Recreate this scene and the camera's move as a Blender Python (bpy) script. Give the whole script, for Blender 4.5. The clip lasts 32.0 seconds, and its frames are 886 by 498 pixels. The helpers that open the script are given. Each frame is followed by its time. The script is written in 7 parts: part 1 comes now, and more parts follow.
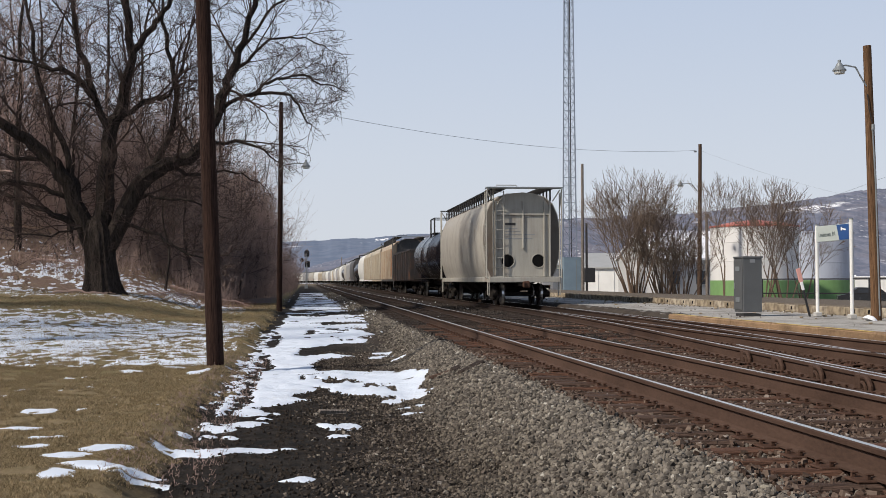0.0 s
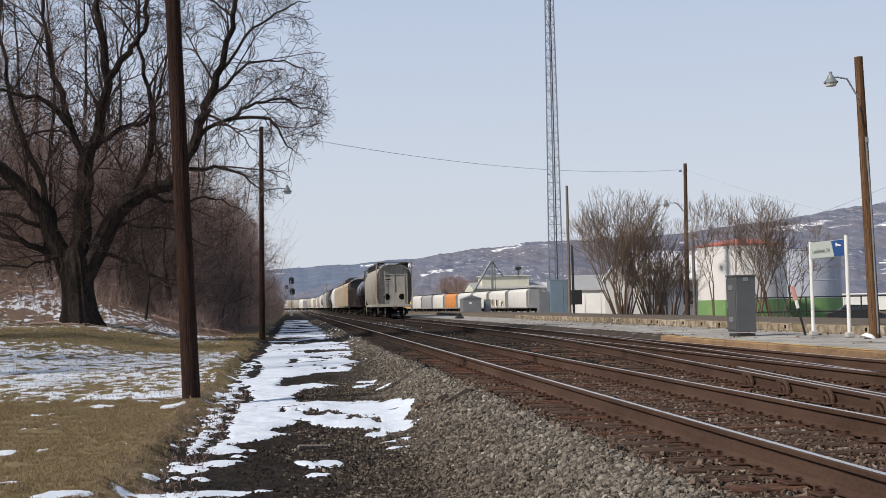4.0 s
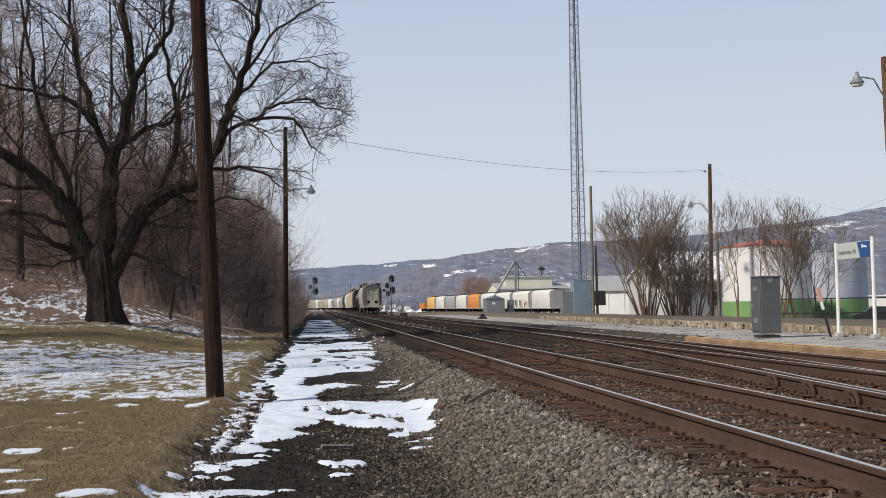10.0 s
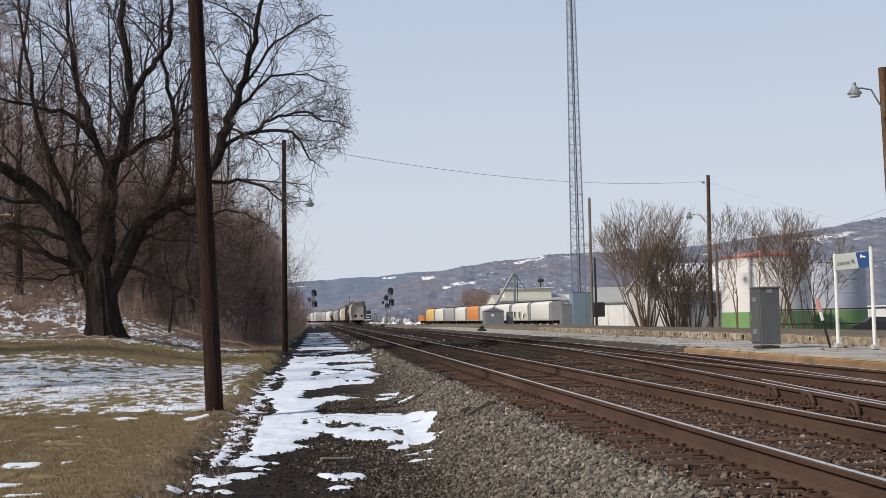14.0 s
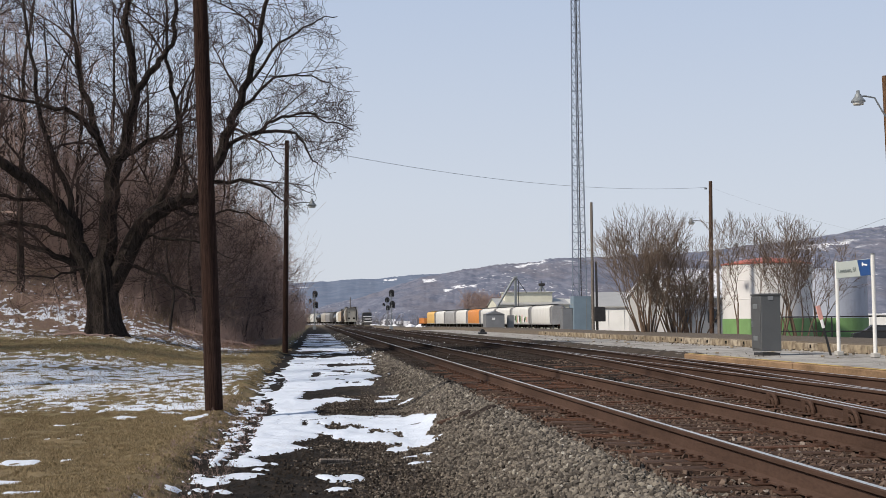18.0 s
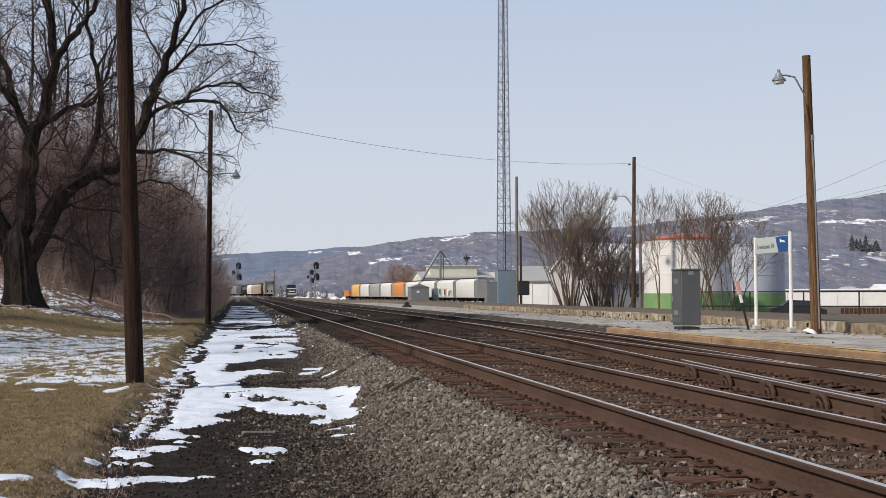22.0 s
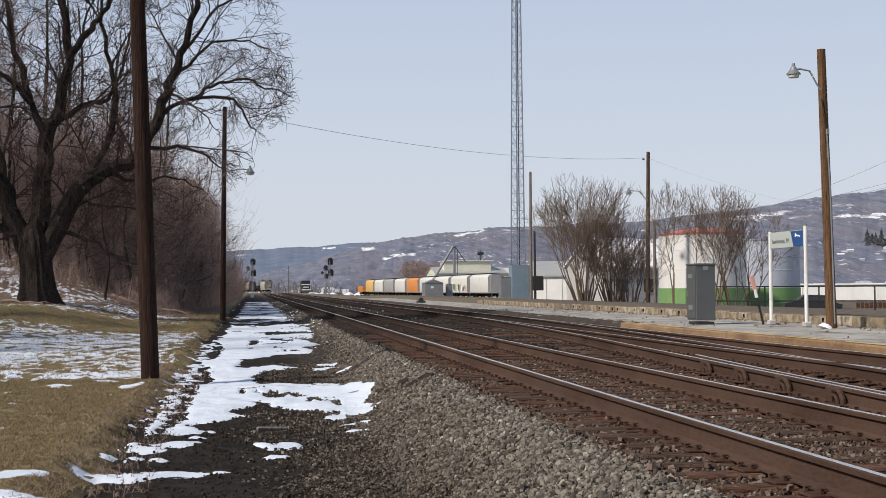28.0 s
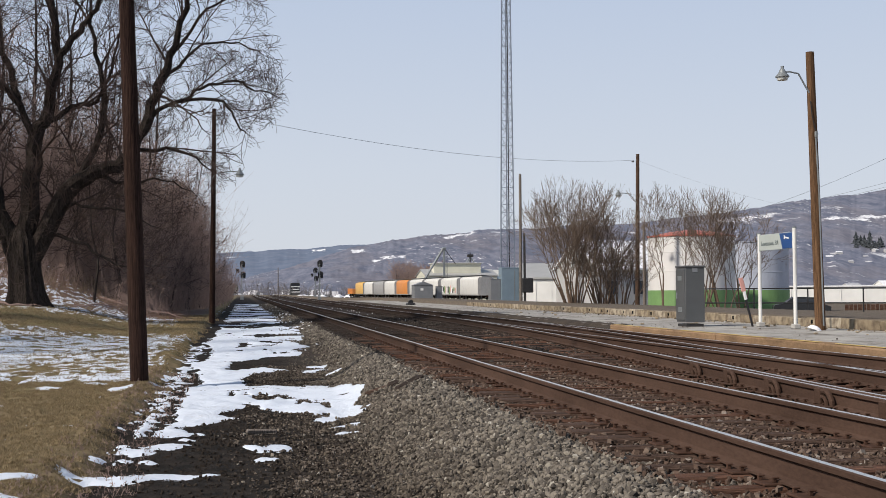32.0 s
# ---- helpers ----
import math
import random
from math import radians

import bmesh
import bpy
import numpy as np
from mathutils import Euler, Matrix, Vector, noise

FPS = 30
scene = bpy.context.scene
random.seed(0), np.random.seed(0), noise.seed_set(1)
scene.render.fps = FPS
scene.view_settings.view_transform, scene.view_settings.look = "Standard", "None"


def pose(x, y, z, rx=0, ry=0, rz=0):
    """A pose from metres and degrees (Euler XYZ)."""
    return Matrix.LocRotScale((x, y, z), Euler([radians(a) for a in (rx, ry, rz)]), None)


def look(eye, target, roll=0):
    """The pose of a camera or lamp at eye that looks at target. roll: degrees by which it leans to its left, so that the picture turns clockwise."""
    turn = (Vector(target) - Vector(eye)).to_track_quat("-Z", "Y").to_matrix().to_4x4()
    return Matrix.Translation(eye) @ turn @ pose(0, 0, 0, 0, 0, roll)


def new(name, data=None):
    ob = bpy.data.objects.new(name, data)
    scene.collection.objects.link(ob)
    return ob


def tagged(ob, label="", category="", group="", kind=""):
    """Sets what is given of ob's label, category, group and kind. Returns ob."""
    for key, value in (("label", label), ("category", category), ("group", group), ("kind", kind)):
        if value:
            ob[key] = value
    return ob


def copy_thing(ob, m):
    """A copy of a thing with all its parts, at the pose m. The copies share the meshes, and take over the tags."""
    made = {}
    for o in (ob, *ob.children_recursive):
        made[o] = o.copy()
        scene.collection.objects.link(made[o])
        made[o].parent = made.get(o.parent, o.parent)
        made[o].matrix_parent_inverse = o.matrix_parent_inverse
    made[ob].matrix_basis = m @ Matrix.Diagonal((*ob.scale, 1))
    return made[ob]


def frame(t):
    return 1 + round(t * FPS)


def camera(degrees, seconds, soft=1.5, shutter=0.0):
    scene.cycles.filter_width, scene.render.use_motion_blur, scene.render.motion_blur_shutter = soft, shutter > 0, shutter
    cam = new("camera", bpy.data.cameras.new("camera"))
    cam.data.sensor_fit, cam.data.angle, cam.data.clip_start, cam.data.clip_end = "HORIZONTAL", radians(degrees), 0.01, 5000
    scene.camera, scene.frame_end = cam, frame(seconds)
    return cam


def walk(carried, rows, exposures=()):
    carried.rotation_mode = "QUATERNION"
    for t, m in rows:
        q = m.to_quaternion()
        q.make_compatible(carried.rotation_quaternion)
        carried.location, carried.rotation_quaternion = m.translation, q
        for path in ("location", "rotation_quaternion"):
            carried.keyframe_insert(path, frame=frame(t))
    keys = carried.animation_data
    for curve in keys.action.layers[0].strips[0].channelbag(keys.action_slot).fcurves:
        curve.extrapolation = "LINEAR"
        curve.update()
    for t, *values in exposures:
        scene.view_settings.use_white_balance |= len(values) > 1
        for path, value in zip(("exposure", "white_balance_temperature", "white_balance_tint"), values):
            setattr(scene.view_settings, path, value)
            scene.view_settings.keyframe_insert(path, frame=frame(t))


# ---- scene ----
cam = camera(40.0, 32.0, soft=0.45)
# seconds, place of the eye, then pitch, roll and yaw
ROWS = [
    (0, -0.108, -0.87, 1.006, 1.48, 0.16, -6.44),
    (0.5, -0.019, -0.178, 1.0, 1.55, 0.16, -6.16),
    (1, 0, 0, 1.0, 1.50, 0.01, -5.73),
    (1.5, 0, 0, 1.0, 1.41, 0.33, -5.59),
    (2, 0, 0, 1.0, 1.77, 0.91, -6.52),
    (2.5, 0, 0, 1.0, 2.12, 0.94, -7.17),
    (4.5, 0, 0, 1.0, 2.68, 1.29, -6.99),
    (5, 0, 0, 1.0, 2.70, 1.25, -6.72),
    (5.5, 0, 0, 1.0, 2.76, 1.16, -6.54),
    (6, 0, 0, 1.0, 2.79, 1.14, -6.37),
    (6.5, 0, 0, 1.0, 2.82, 1.08, -6.29),
    (7, 0, 0, 1.0, 2.88, 0.97, -6.17),
    (7.5, 0, 0, 1.0, 2.95, 0.97, -6.06),
    (8, 0, 0, 1.0, 2.79, 1.24, -6.02),
    (8.5, 0, 0, 1.0, 2.69, 1.14, -6.00),
    (9, 0, 0, 1.0, 2.61, 1.46, -6.01),
    (9.5, 0, 0, 1.0, 2.79, 1.53, -5.99),
    (10, 0, 0, 1.0, 2.67, 1.00, -6.01),
    (10.5, 0, 0, 1.0, 2.69, 0.68, -6.44),
    (11, 0, 0, 1.0, 2.79, 0.87, -6.79),
    (11.5, 0, 0, 1.0, 2.86, 0.93, -6.71),
    (12, 0, 0, 1.0, 2.88, 0.97, -6.50),
    (12.5, 0, 0, 1.0, 2.90, 0.99, -6.38),
    (13, 0, 0, 1.0, 2.92, 1.16, -6.31),
    (13.5, 0, 0, 1.0, 3.03, 1.09, -6.18),
    (14, 0, 0, 1.0, 3.24, 1.23, -6.05),
    (14.5, 0, 0, 1.0, 3.27, 0.82, -5.96),
    (16.5, 0, 0, 1.0, 3.36, 0.97, -5.61),
    (17, 0, 0, 1.0, 3.39, 0.82, -5.62),
    (17.5, 0, 0, 1.0, 3.39, 0.58, -5.70),
    (18, 0, 0, 1.0, 3.37, 0.51, -6.02),
    (18.5, 0, 0, 1.0, 3.33, 0.41, -6.30),
    (19, 0, 0, 1.0, 3.22, 0.56, -6.48),
    (19.5, 0, 0, 1.0, 3.11, 0.63, -6.68),
    (20, 0, 0, 1.0, 3.02, 0.64, -6.90),
    (20.5, 0, 0, 1.0, 2.59, 0.40, -7.16),
    (21, 0, 0, 1.0, 2.19, -0.23, -9.53),
    (21.5, 0, 0, 1.0, 2.11, -0.12, -9.72),
    (22, 0, 0, 1.0, 2.08, 0.16, -9.56),
    (22.5, 0, 0, 1.0, 2.16, 0.52, -9.29),
    (23, 0, 0, 1.0, 2.19, 0.38, -8.96),
    (23.5, 0, 0, 1.0, 2.31, 0.25, -8.45),
    (24, 0, 0, 1.0, 2.39, 0.35, -8.32),
    (24.5, 0, 0, 1.0, 2.37, 0.53, -8.24),
    (26.5, 0, 0, 1.0, 2.66, 0.52, -8.50),
    (27, 0, 0, 1.0, 2.60, 0.61, -8.70),
    (27.5, 0, 0, 1.0, 2.45, 0.50, -8.74),
    (28, 0, 0, 1.0, 1.87, 0.30, -8.90),
    (28.5, 0, 0, 1.0, 1.83, 0.34, -9.14),
    (29, 0, 0, 1.0, 1.69, 0.32, -9.23),
    (29.5, 0, 0, 1.0, 1.58, 0.25, -9.40),
    (30, 0, 0, 1.0, 1.62, 0.14, -9.54),
    (30.5, 0, 0, 1.0, 1.79, 0.46, -9.65),
    (31, 0, 0, 1.0, 2.13, 0.45, -9.46),
    (31.5, 0, 0, 1.0, 2.12, 0.26, -9.38),
    (32, 0, 0, 1.0, 1.97, 0.32, -9.38),
]
walk(cam, [(t, pose(x, y, z, 90 + pitch, roll, yaw)) for t, x, y, z, pitch, roll, yaw in ROWS])

# ---- light ----
SUN_HEADING, SUN_HEIGHT = 246.0, 41.0   # clockwise from +y; degrees over the horizon
world = bpy.data.worlds.new("world")
scene.world = world
world.use_nodes = True
_wn = world.node_tree.nodes
_sky = _wn.new("ShaderNodeTexSky")
_sky.sky_type, _sky.sun_disc = "NISHITA", False
_sky.sun_elevation, _sky.sun_rotation = radians(SUN_HEIGHT), radians(SUN_HEADING)
_sky.air_density, _sky.dust_density, _sky.ozone_density = 1.0, 2.5, 1.6
# high thin haze that veils the sun: pale at the horizon, bluer above
_geo = _wn.new("ShaderNodeTexCoord")
_sep = _wn.new("ShaderNodeSeparateXYZ")
_ramp = _wn.new("ShaderNodeValToRGB")
_wl = world.node_tree.links
_wl.new(_geo.outputs["Generated"], _sep.inputs[0])
_wl.new(_sep.outputs[2], _ramp.inputs[0])
_stops = [(0.0, (0.715, 0.752, 0.81)), (0.10, (0.66, 0.72, 0.82)), (0.27, (0.52, 0.615, 0.79)), (0.55, (0.19, 0.25, 0.37)), (1.0, (0.13, 0.175, 0.28))]
while len(_ramp.color_ramp.elements) < len(_stops):
    _ramp.color_ramp.elements.new(0.5)
for _el, (_p, _c) in zip(_ramp.color_ramp.elements, _stops):
    _el.position, _el.color = _p, (*_c, 1)
_dim = _wn.new("ShaderNodeVectorMath")
_dim.operation = "SCALE"
_dim.inputs["Scale"].default_value = 0.06
_wl.new(_sky.outputs[0], _dim.inputs[0])
_mix = _wn.new("ShaderNodeMix")
_mix.data_type = "RGBA"
_mix.inputs[0].default_value = 0.9
_wl.new(_dim.outputs[0], _mix.inputs[6])
_wl.new(_ramp.outputs[0], _mix.inputs[7])
_wl.new(_mix.outputs[2], _wn["Background"].inputs[0])
_wn["Background"].inputs[1].default_value = 1.0
sun_data = bpy.data.lights.new("sun", "SUN")
sun_data.energy, sun_data.angle, sun_data.color = 4.5, radians(3), (1.0, 0.91, 0.80)
sun = new("sun", sun_data)
_a, _e = radians(SUN_HEADING), radians(SUN_HEIGHT)
sun.matrix_world = look((math.sin(_a) * math.cos(_e) * 60, math.cos(_a) * math.cos(_e) * 60, math.sin(_e) * 60), (0, 0, 0))
scene.view_settings.exposure = 0.0


# ---- materials ----
class Nodes:
    """A short way to write node trees."""

    def __init__(self, name, rough=0.8, metal=0.0):
        self.m = bpy.data.materials.new(name)
        self.m.use_nodes = True
        self.t = self.m.node_tree
        self.b = self.t.nodes["Principled BSDF"]
        self.b.inputs["Roughness"].default_value = rough
        self.b.inputs["Metallic"].default_value = metal
        if rough >= 0.8 and metal < 0.5:
            self.b.inputs["Specular IOR Level"].default_value = 0.12
        self.co = None

    def add(self, kind):
        return self.t.nodes.new(kind)

    def link(self, a, b):
        self.t.links.new(a, b)

    def where(self, world_space=False):
        if world_space:
            return self.add("ShaderNodeNewGeometry").outputs["Position"]
        if self.co is None:
            self.co = self.add("ShaderNodeTexCoord").outputs["Object"]
        return self.co

    def noise(self, scale, detail=4.0, stretch=(1, 1, 1), world_space=False, rough=0.6):
        mp = self.add("ShaderNodeMapping")
        mp.inputs["Scale"].default_value = stretch
        self.link(self.where(world_space), mp.inputs[0])
        n = self.add("ShaderNodeTexNoise")
        n.inputs["Scale"].default_value, n.inputs["Detail"].default_value = scale, detail
        n.inputs["Roughness"].default_value = rough
        self.link(mp.outputs[0], n.inputs["Vector"])
        return n.outputs[0]

    def ramp(self, fac, stops):
        r = self.add("ShaderNodeValToRGB")
        els = r.color_ramp.elements
        while len(els) < len(stops):
            els.new(0.5)
        for e, (p, c) in zip(els, stops):
            e.position = p
            e.color = (*c, 1) if len(c) == 3 else c
        self.link(fac, r.inputs[0])
        return r.outputs[0]

    def fade(self, fac, lo, hi):
        r = self.add("ShaderNodeMapRange")
        r.inputs["From Min"].default_value, r.inputs["From Max"].default_value = lo, hi
        self.link(fac, r.inputs[0])
        return r.outputs[0]

    def math(self, op, a, b):
        n = self.add("ShaderNodeMath")
        n.operation = op
        for i, v in enumerate((a, b)):
            if isinstance(v, (int, float)):
                n.inputs[i].default_value = v
            else:
                self.link(v, n.inputs[i])
        return n.outputs[0]

    def mix(self, fac, a, b, blend="MIX"):
        n = self.add("ShaderNodeMix")
        n.data_type, n.blend_type = "RGBA", blend
        ins = [n.inputs[0], n.inputs[6], n.inputs[7]]
        for sock, v in zip(ins, (fac, a, b)):
            if isinstance(v, (int, float)):
                sock.default_value = v
            elif isinstance(v, tuple):
                sock.default_value = (*v, 1)
            else:
                self.link(v, sock)
        return n.outputs[2]

    def colour(self, c):
        if isinstance(c, tuple):
            self.b.inputs["Base Color"].default_value = (*c, 1)
        else:
            self.link(c, self.b.inputs["Base Color"])
        return self

    def bump(self, height, strength=0.3, distance=0.01):
        n = self.add("ShaderNodeBump")
        n.inputs["Strength"].default_value, n.inputs["Distance"].default_value = strength, distance
        self.link(height, n.inputs["Height"])
        self.link(n.outputs[0], self.b.inputs["Normal"])
        return self

    def rough(self, fac, lo, hi):
        r = self.add("ShaderNodeMapRange")
        r.inputs["To Min"].default_value, r.inputs["To Max"].default_value = lo, hi
        self.link(fac, r.inputs[0])
        self.link(r.outputs[0], self.b.inputs["Roughness"])
        return self


def tint(c, k):
    return tuple(min(1.0, v * k) for v in c)


def plain(name, c, rough=0.7, metal=0.0, spread=0.3, scale=3.0, grain=40.0, bump=0.15, stretch=(1, 1, 1), dist=0.004):
    """A surface with stains and grain at two scales."""
    n = Nodes(name, rough, metal)
    big, fine = n.noise(scale, 5, stretch), n.noise(grain, 3, stretch)
    base = n.ramp(big, [(0.3, tint(c, 1 - spread)), (0.7, tint(c, 1 + spread))])
    both = n.mix(0.35, base, n.ramp(fine, [(0.3, tint(c, 1 - spread)), (0.7, tint(c, 1 + spread))]))
    n.colour(both).bump(fine, bump, dist).rough(big, max(0.05, rough - 0.12), min(1, rough + 0.12))
    return n.m


def paint(name, c, rust=(0.16, 0.07, 0.035), wear=0.5, rough=0.55, streak=(1.0, 1.0, 0.4)):
    """Weathered paint on steel: grime that ran down, rust in places."""
    n = Nodes(name, rough)
    run, spots, fine = n.noise(2.0, 7, streak, rough=0.72), n.noise(1.1, 6), n.noise(55, 3)
    base = n.mix(n.fade(run, 0.45, 0.8), c, tint(c, 0.72))
    base = n.mix(n.math("MULTIPLY", n.fade(spots, 0.62 - 0.14 * wear, 0.8), n.fade(run, 0.35, 0.6)), base, rust)
    base = n.mix(0.18, base, n.ramp(fine, [(0.35, tint(c, 0.6)), (0.65, tint(c, 1.2))]))
    n.colour(base).bump(fine, 0.12, 0.003).rough(run, rough - 0.1, rough + 0.2)
    return n.m


def bark(name, c, lean=(3, 3, 0.35), deep=0.02):
    n = Nodes(name, 0.95)
    a, b = n.noise(5.0, 6, lean), n.noise(24, 4, lean)
    n.colour(n.mix(0.5, n.ramp(a, [(0.34, tint(c, 0.2)), (0.5, c), (0.68, tint(c, 2.3))]), n.ramp(b, [(0.38, tint(c, 0.2)), (0.62, tint(c, 2.2))])))
    n.bump(n.math("ADD", a, b), 0.9, deep)
    return n.m


M = {}
M["bark"] = bark("bark", (0.029, 0.023, 0.020), (2, 2, 0.3), 0.05)
M["twig"] = plain("twig", (0.066, 0.047, 0.041), 0.9, spread=0.4, scale=0.8)
M["brush"] = plain("brush", (0.295, 0.215, 0.187), 0.9, spread=0.45, scale=0.4)
M["weed"] = plain("weed", (0.20, 0.13, 0.105), 0.95, spread=0.45, scale=0.6)
M["bush_stem"] = plain("bush_stem", (0.15, 0.108, 0.08), 0.9, spread=0.5, scale=0.9)
M["bush_twig"] = plain("bush_twig", (0.18, 0.136, 0.106), 0.9, spread=0.45, scale=0.9)
M["pole_dark"] = bark("pole_dark", (0.032, 0.018, 0.014), (7, 7, 0.22), 0.02)
M["pole_tan"] = bark("pole_tan", (0.108, 0.062, 0.035), (7, 7, 0.16), 0.012)
M["pole_brown"] = bark("pole_brown", (0.065, 0.042, 0.03), (6, 6, 0.14), 0.01)
M["pole_grey"] = bark("pole_grey", (0.15, 0.13, 0.115), (6, 6, 0.12), 0.006)
M["tie"] = bark("tie", (0.07, 0.046, 0.036), (0.3, 5, 5), 0.01)
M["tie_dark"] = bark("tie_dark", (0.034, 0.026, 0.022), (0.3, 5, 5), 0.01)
M["tie_red"] = bark("tie_red", (0.098, 0.053, 0.037), (0.3, 5, 5), 0.01)
_n = Nodes("rail_side", 0.82, 0.2)
_a, _b = _n.noise(2.0, 5, (1, 0.3, 1)), _n.noise(60, 3, (1, 0.3, 1))
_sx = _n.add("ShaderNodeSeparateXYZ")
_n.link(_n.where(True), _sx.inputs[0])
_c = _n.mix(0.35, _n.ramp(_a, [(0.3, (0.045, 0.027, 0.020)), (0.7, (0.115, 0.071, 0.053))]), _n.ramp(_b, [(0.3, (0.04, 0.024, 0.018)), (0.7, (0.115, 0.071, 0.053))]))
# rail sides turn darker between 22 and 42 m along the track
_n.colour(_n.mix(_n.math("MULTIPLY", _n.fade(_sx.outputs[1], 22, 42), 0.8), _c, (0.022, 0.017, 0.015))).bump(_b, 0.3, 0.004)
M["rail_side"] = _n.m
M["rail_top"] = plain("rail_top", (0.95, 0.86, 0.77), 0.36, 1.0, 0.12, 2.0, 30, 0.03, (1, 0.05, 1))
M["rust"] = plain("rust", (0.075, 0.042, 0.03), 0.85, 0.1, 0.45, 6, 70, 0.4)
M["galv"] = plain("galv", (0.24, 0.26, 0.27), 0.5, 0.4, 0.15, 4, 50, 0.05)
M["steel_dark"] = plain("steel_dark", (0.035, 0.034, 0.036), 0.6, 0.3, 0.35, 5, 60, 0.1)
M["black"] = plain("black", (0.015, 0.015, 0.017), 0.55, 0.0, 0.4, 4, 40, 0.1)
M["underframe"] = plain("underframe", (0.02, 0.017, 0.015), 0.85, 0.1, 0.45, 2, 40, 0.2)
M["wheel"] = plain("wheel", (0.035, 0.028, 0.024), 0.7, 0.2, 0.3, 4, 40, 0.1)
M["wheel_tread"] = plain("wheel_tread", (0.5, 0.5, 0.5), 0.3, 1.0, 0.1, 4, 40, 0.02)
M["hole"] = plain("hole", (0.006, 0.006, 0.006), 0.9, 0, 0.3, 4, 40, 0.1)
M["hopper_grey"] = paint("hopper_grey", (0.36, 0.335, 0.295), (0.14, 0.115, 0.095), 0.9, streak=(0.6, 1.9, 0.12))
M["hopper_end"] = paint("hopper_end", (0.36, 0.345, 0.305), (0.17, 0.125, 0.09), 1.0, streak=(2.6, 1, 0.16))
# darker, rusty hopper paint with the recessed bulkhead's shade put into its colour
M["hopper_shaded"] = paint("hopper_shaded", (0.15, 0.135, 0.12), (0.10, 0.06, 0.045), 1.2, 0.8)
M["tank_black"] = plain("tank_black", (0.007, 0.006, 0.008), 0.25, 0, 0.5, 1.5, 30, 0.05)
M["gondola"] = paint("gondola", (0.022, 0.018, 0.018), wear=0.6)
M["car_tan"] = paint("car_tan", (0.44, 0.39, 0.31), (0.24, 0.10, 0.045), 0.7, streak=(0.6, 1.6, 0.15))
M["car_rusty"] = paint("car_rusty", (0.46, 0.39, 0.30), (0.27, 0.09, 0.025), 1.5, streak=(0.6, 1.8, 0.18))
M["rust_orange"] = paint("rust_orange", (0.30, 0.11, 0.035), (0.40, 0.34, 0.26), 1.4, streak=(0.6, 3.0, 0.2))
M["car_white"] = paint("car_white", (0.64, 0.635, 0.605), (0.2, 0.15, 0.12), 0.25, streak=(0.6, 1.6, 0.2))
M["car_grey"] = paint("car_grey", (0.33, 0.33, 0.33), wear=0.2)
M["car_dark"] = paint("car_dark", (0.07, 0.068, 0.068), wear=0.3)
M["car_brown"] = paint("car_brown", (0.16, 0.09, 0.06), wear=0.5)
M["car_orange"] = paint("car_orange", (0.62, 0.24, 0.06), (0.25, 0.09, 0.03), 0.2)
M["car_yellow"] = paint("car_yellow", (0.68, 0.42, 0.13), (0.3, 0.13, 0.05), 0.2)
M["white_paint"] = paint("white_paint", (0.74, 0.74, 0.72), wear=0.1)
M["cream_siding"] = plain("cream_siding", (0.62, 0.61, 0.50), 0.6, 0, 0.1, 0.6, 20, 0.05)
M["white_siding"] = plain("white_siding", (0.72, 0.72, 0.70), 0.6, 0, 0.1, 0.5, 20, 0.05)
M["roof_metal"] = plain("roof_metal", (0.42, 0.42, 0.41), 0.5, 0.3, 0.15, 0.6, 20, 0.05)
M["roof_light"] = plain("roof_light", (0.62, 0.62, 0.58), 0.5, 0.1, 0.12, 0.6, 20, 0.05)
M["cabinet_grey"] = plain("cabinet_grey", (0.10, 0.105, 0.11), 0.5, 0.2, 0.14, 2, 60, 0.06)
M["bungalow_grey"] = plain("bungalow_grey", (0.23, 0.24, 0.255), 0.5, 0.3, 0.15, 1.5, 40, 0.05)
M["shed_blue"] = plain("shed_blue", (0.20, 0.27, 0.33), 0.55, 0.2, 0.15, 1.2, 40, 0.05)
M["tower_steel"] = plain("tower_steel", (0.22, 0.25, 0.31), 0.5, 0.4, 0.15, 1.2, 40, 0.05)
M["oil_white"] = plain("oil_white", (0.66, 0.65, 0.64), 0.5, 0, 0.07, 0.7, 30, 0.04)
M["oil_green"] = paint("oil_green", (0.17, 0.31, 0.115), wear=0.05)
# second tank's white paint tinted blue in place of its shaded side
M["oil_shaded"] = paint("oil_shaded", (0.44, 0.47, 0.55), wear=0.05)

M["oil_roof"] = paint("oil_roof", (0.48, 0.14, 0.10), wear=0.1)
M["platform_edge"] = plain("platform_edge", (0.25, 0.165, 0.10), 0.9, 0, 0.5, 2, 30, 0.5, (1, 0.4, 1), 0.012)
M["yellow_line"] = plain("yellow_line", (0.50, 0.36, 0.12), 0.7, 0, 0.3, 3, 25, 0.1)
_n = Nodes("stone", 0.9)
_i = _n.add("ShaderNodeObjectInfo").outputs["Random"]
_a, _b = _n.noise(3.0, 6), _n.noise(22, 5)
_n.colour(_n.mix(_n.fade(_a, 0.4, 0.62), _n.ramp(_i, [(0.0, (0.26, 0.21, 0.145)), (0.6, (0.33, 0.275, 0.195)), (1.0, (0.44, 0.385, 0.30))]), (0.13, 0.10, 0.075)))
_n.bump(_n.math("ADD", _a, _b), 0.9, 0.03)
M["stone"] = _n.m
M["bank"] = plain("bank", (0.055, 0.045, 0.037), 0.95, 0, 0.6, 1.5, 14, 0.8, dist=0.03)
M["concrete"] = plain("concrete", (0.42, 0.41, 0.39), 0.85, 0, 0.2, 2.5, 25, 0.3)
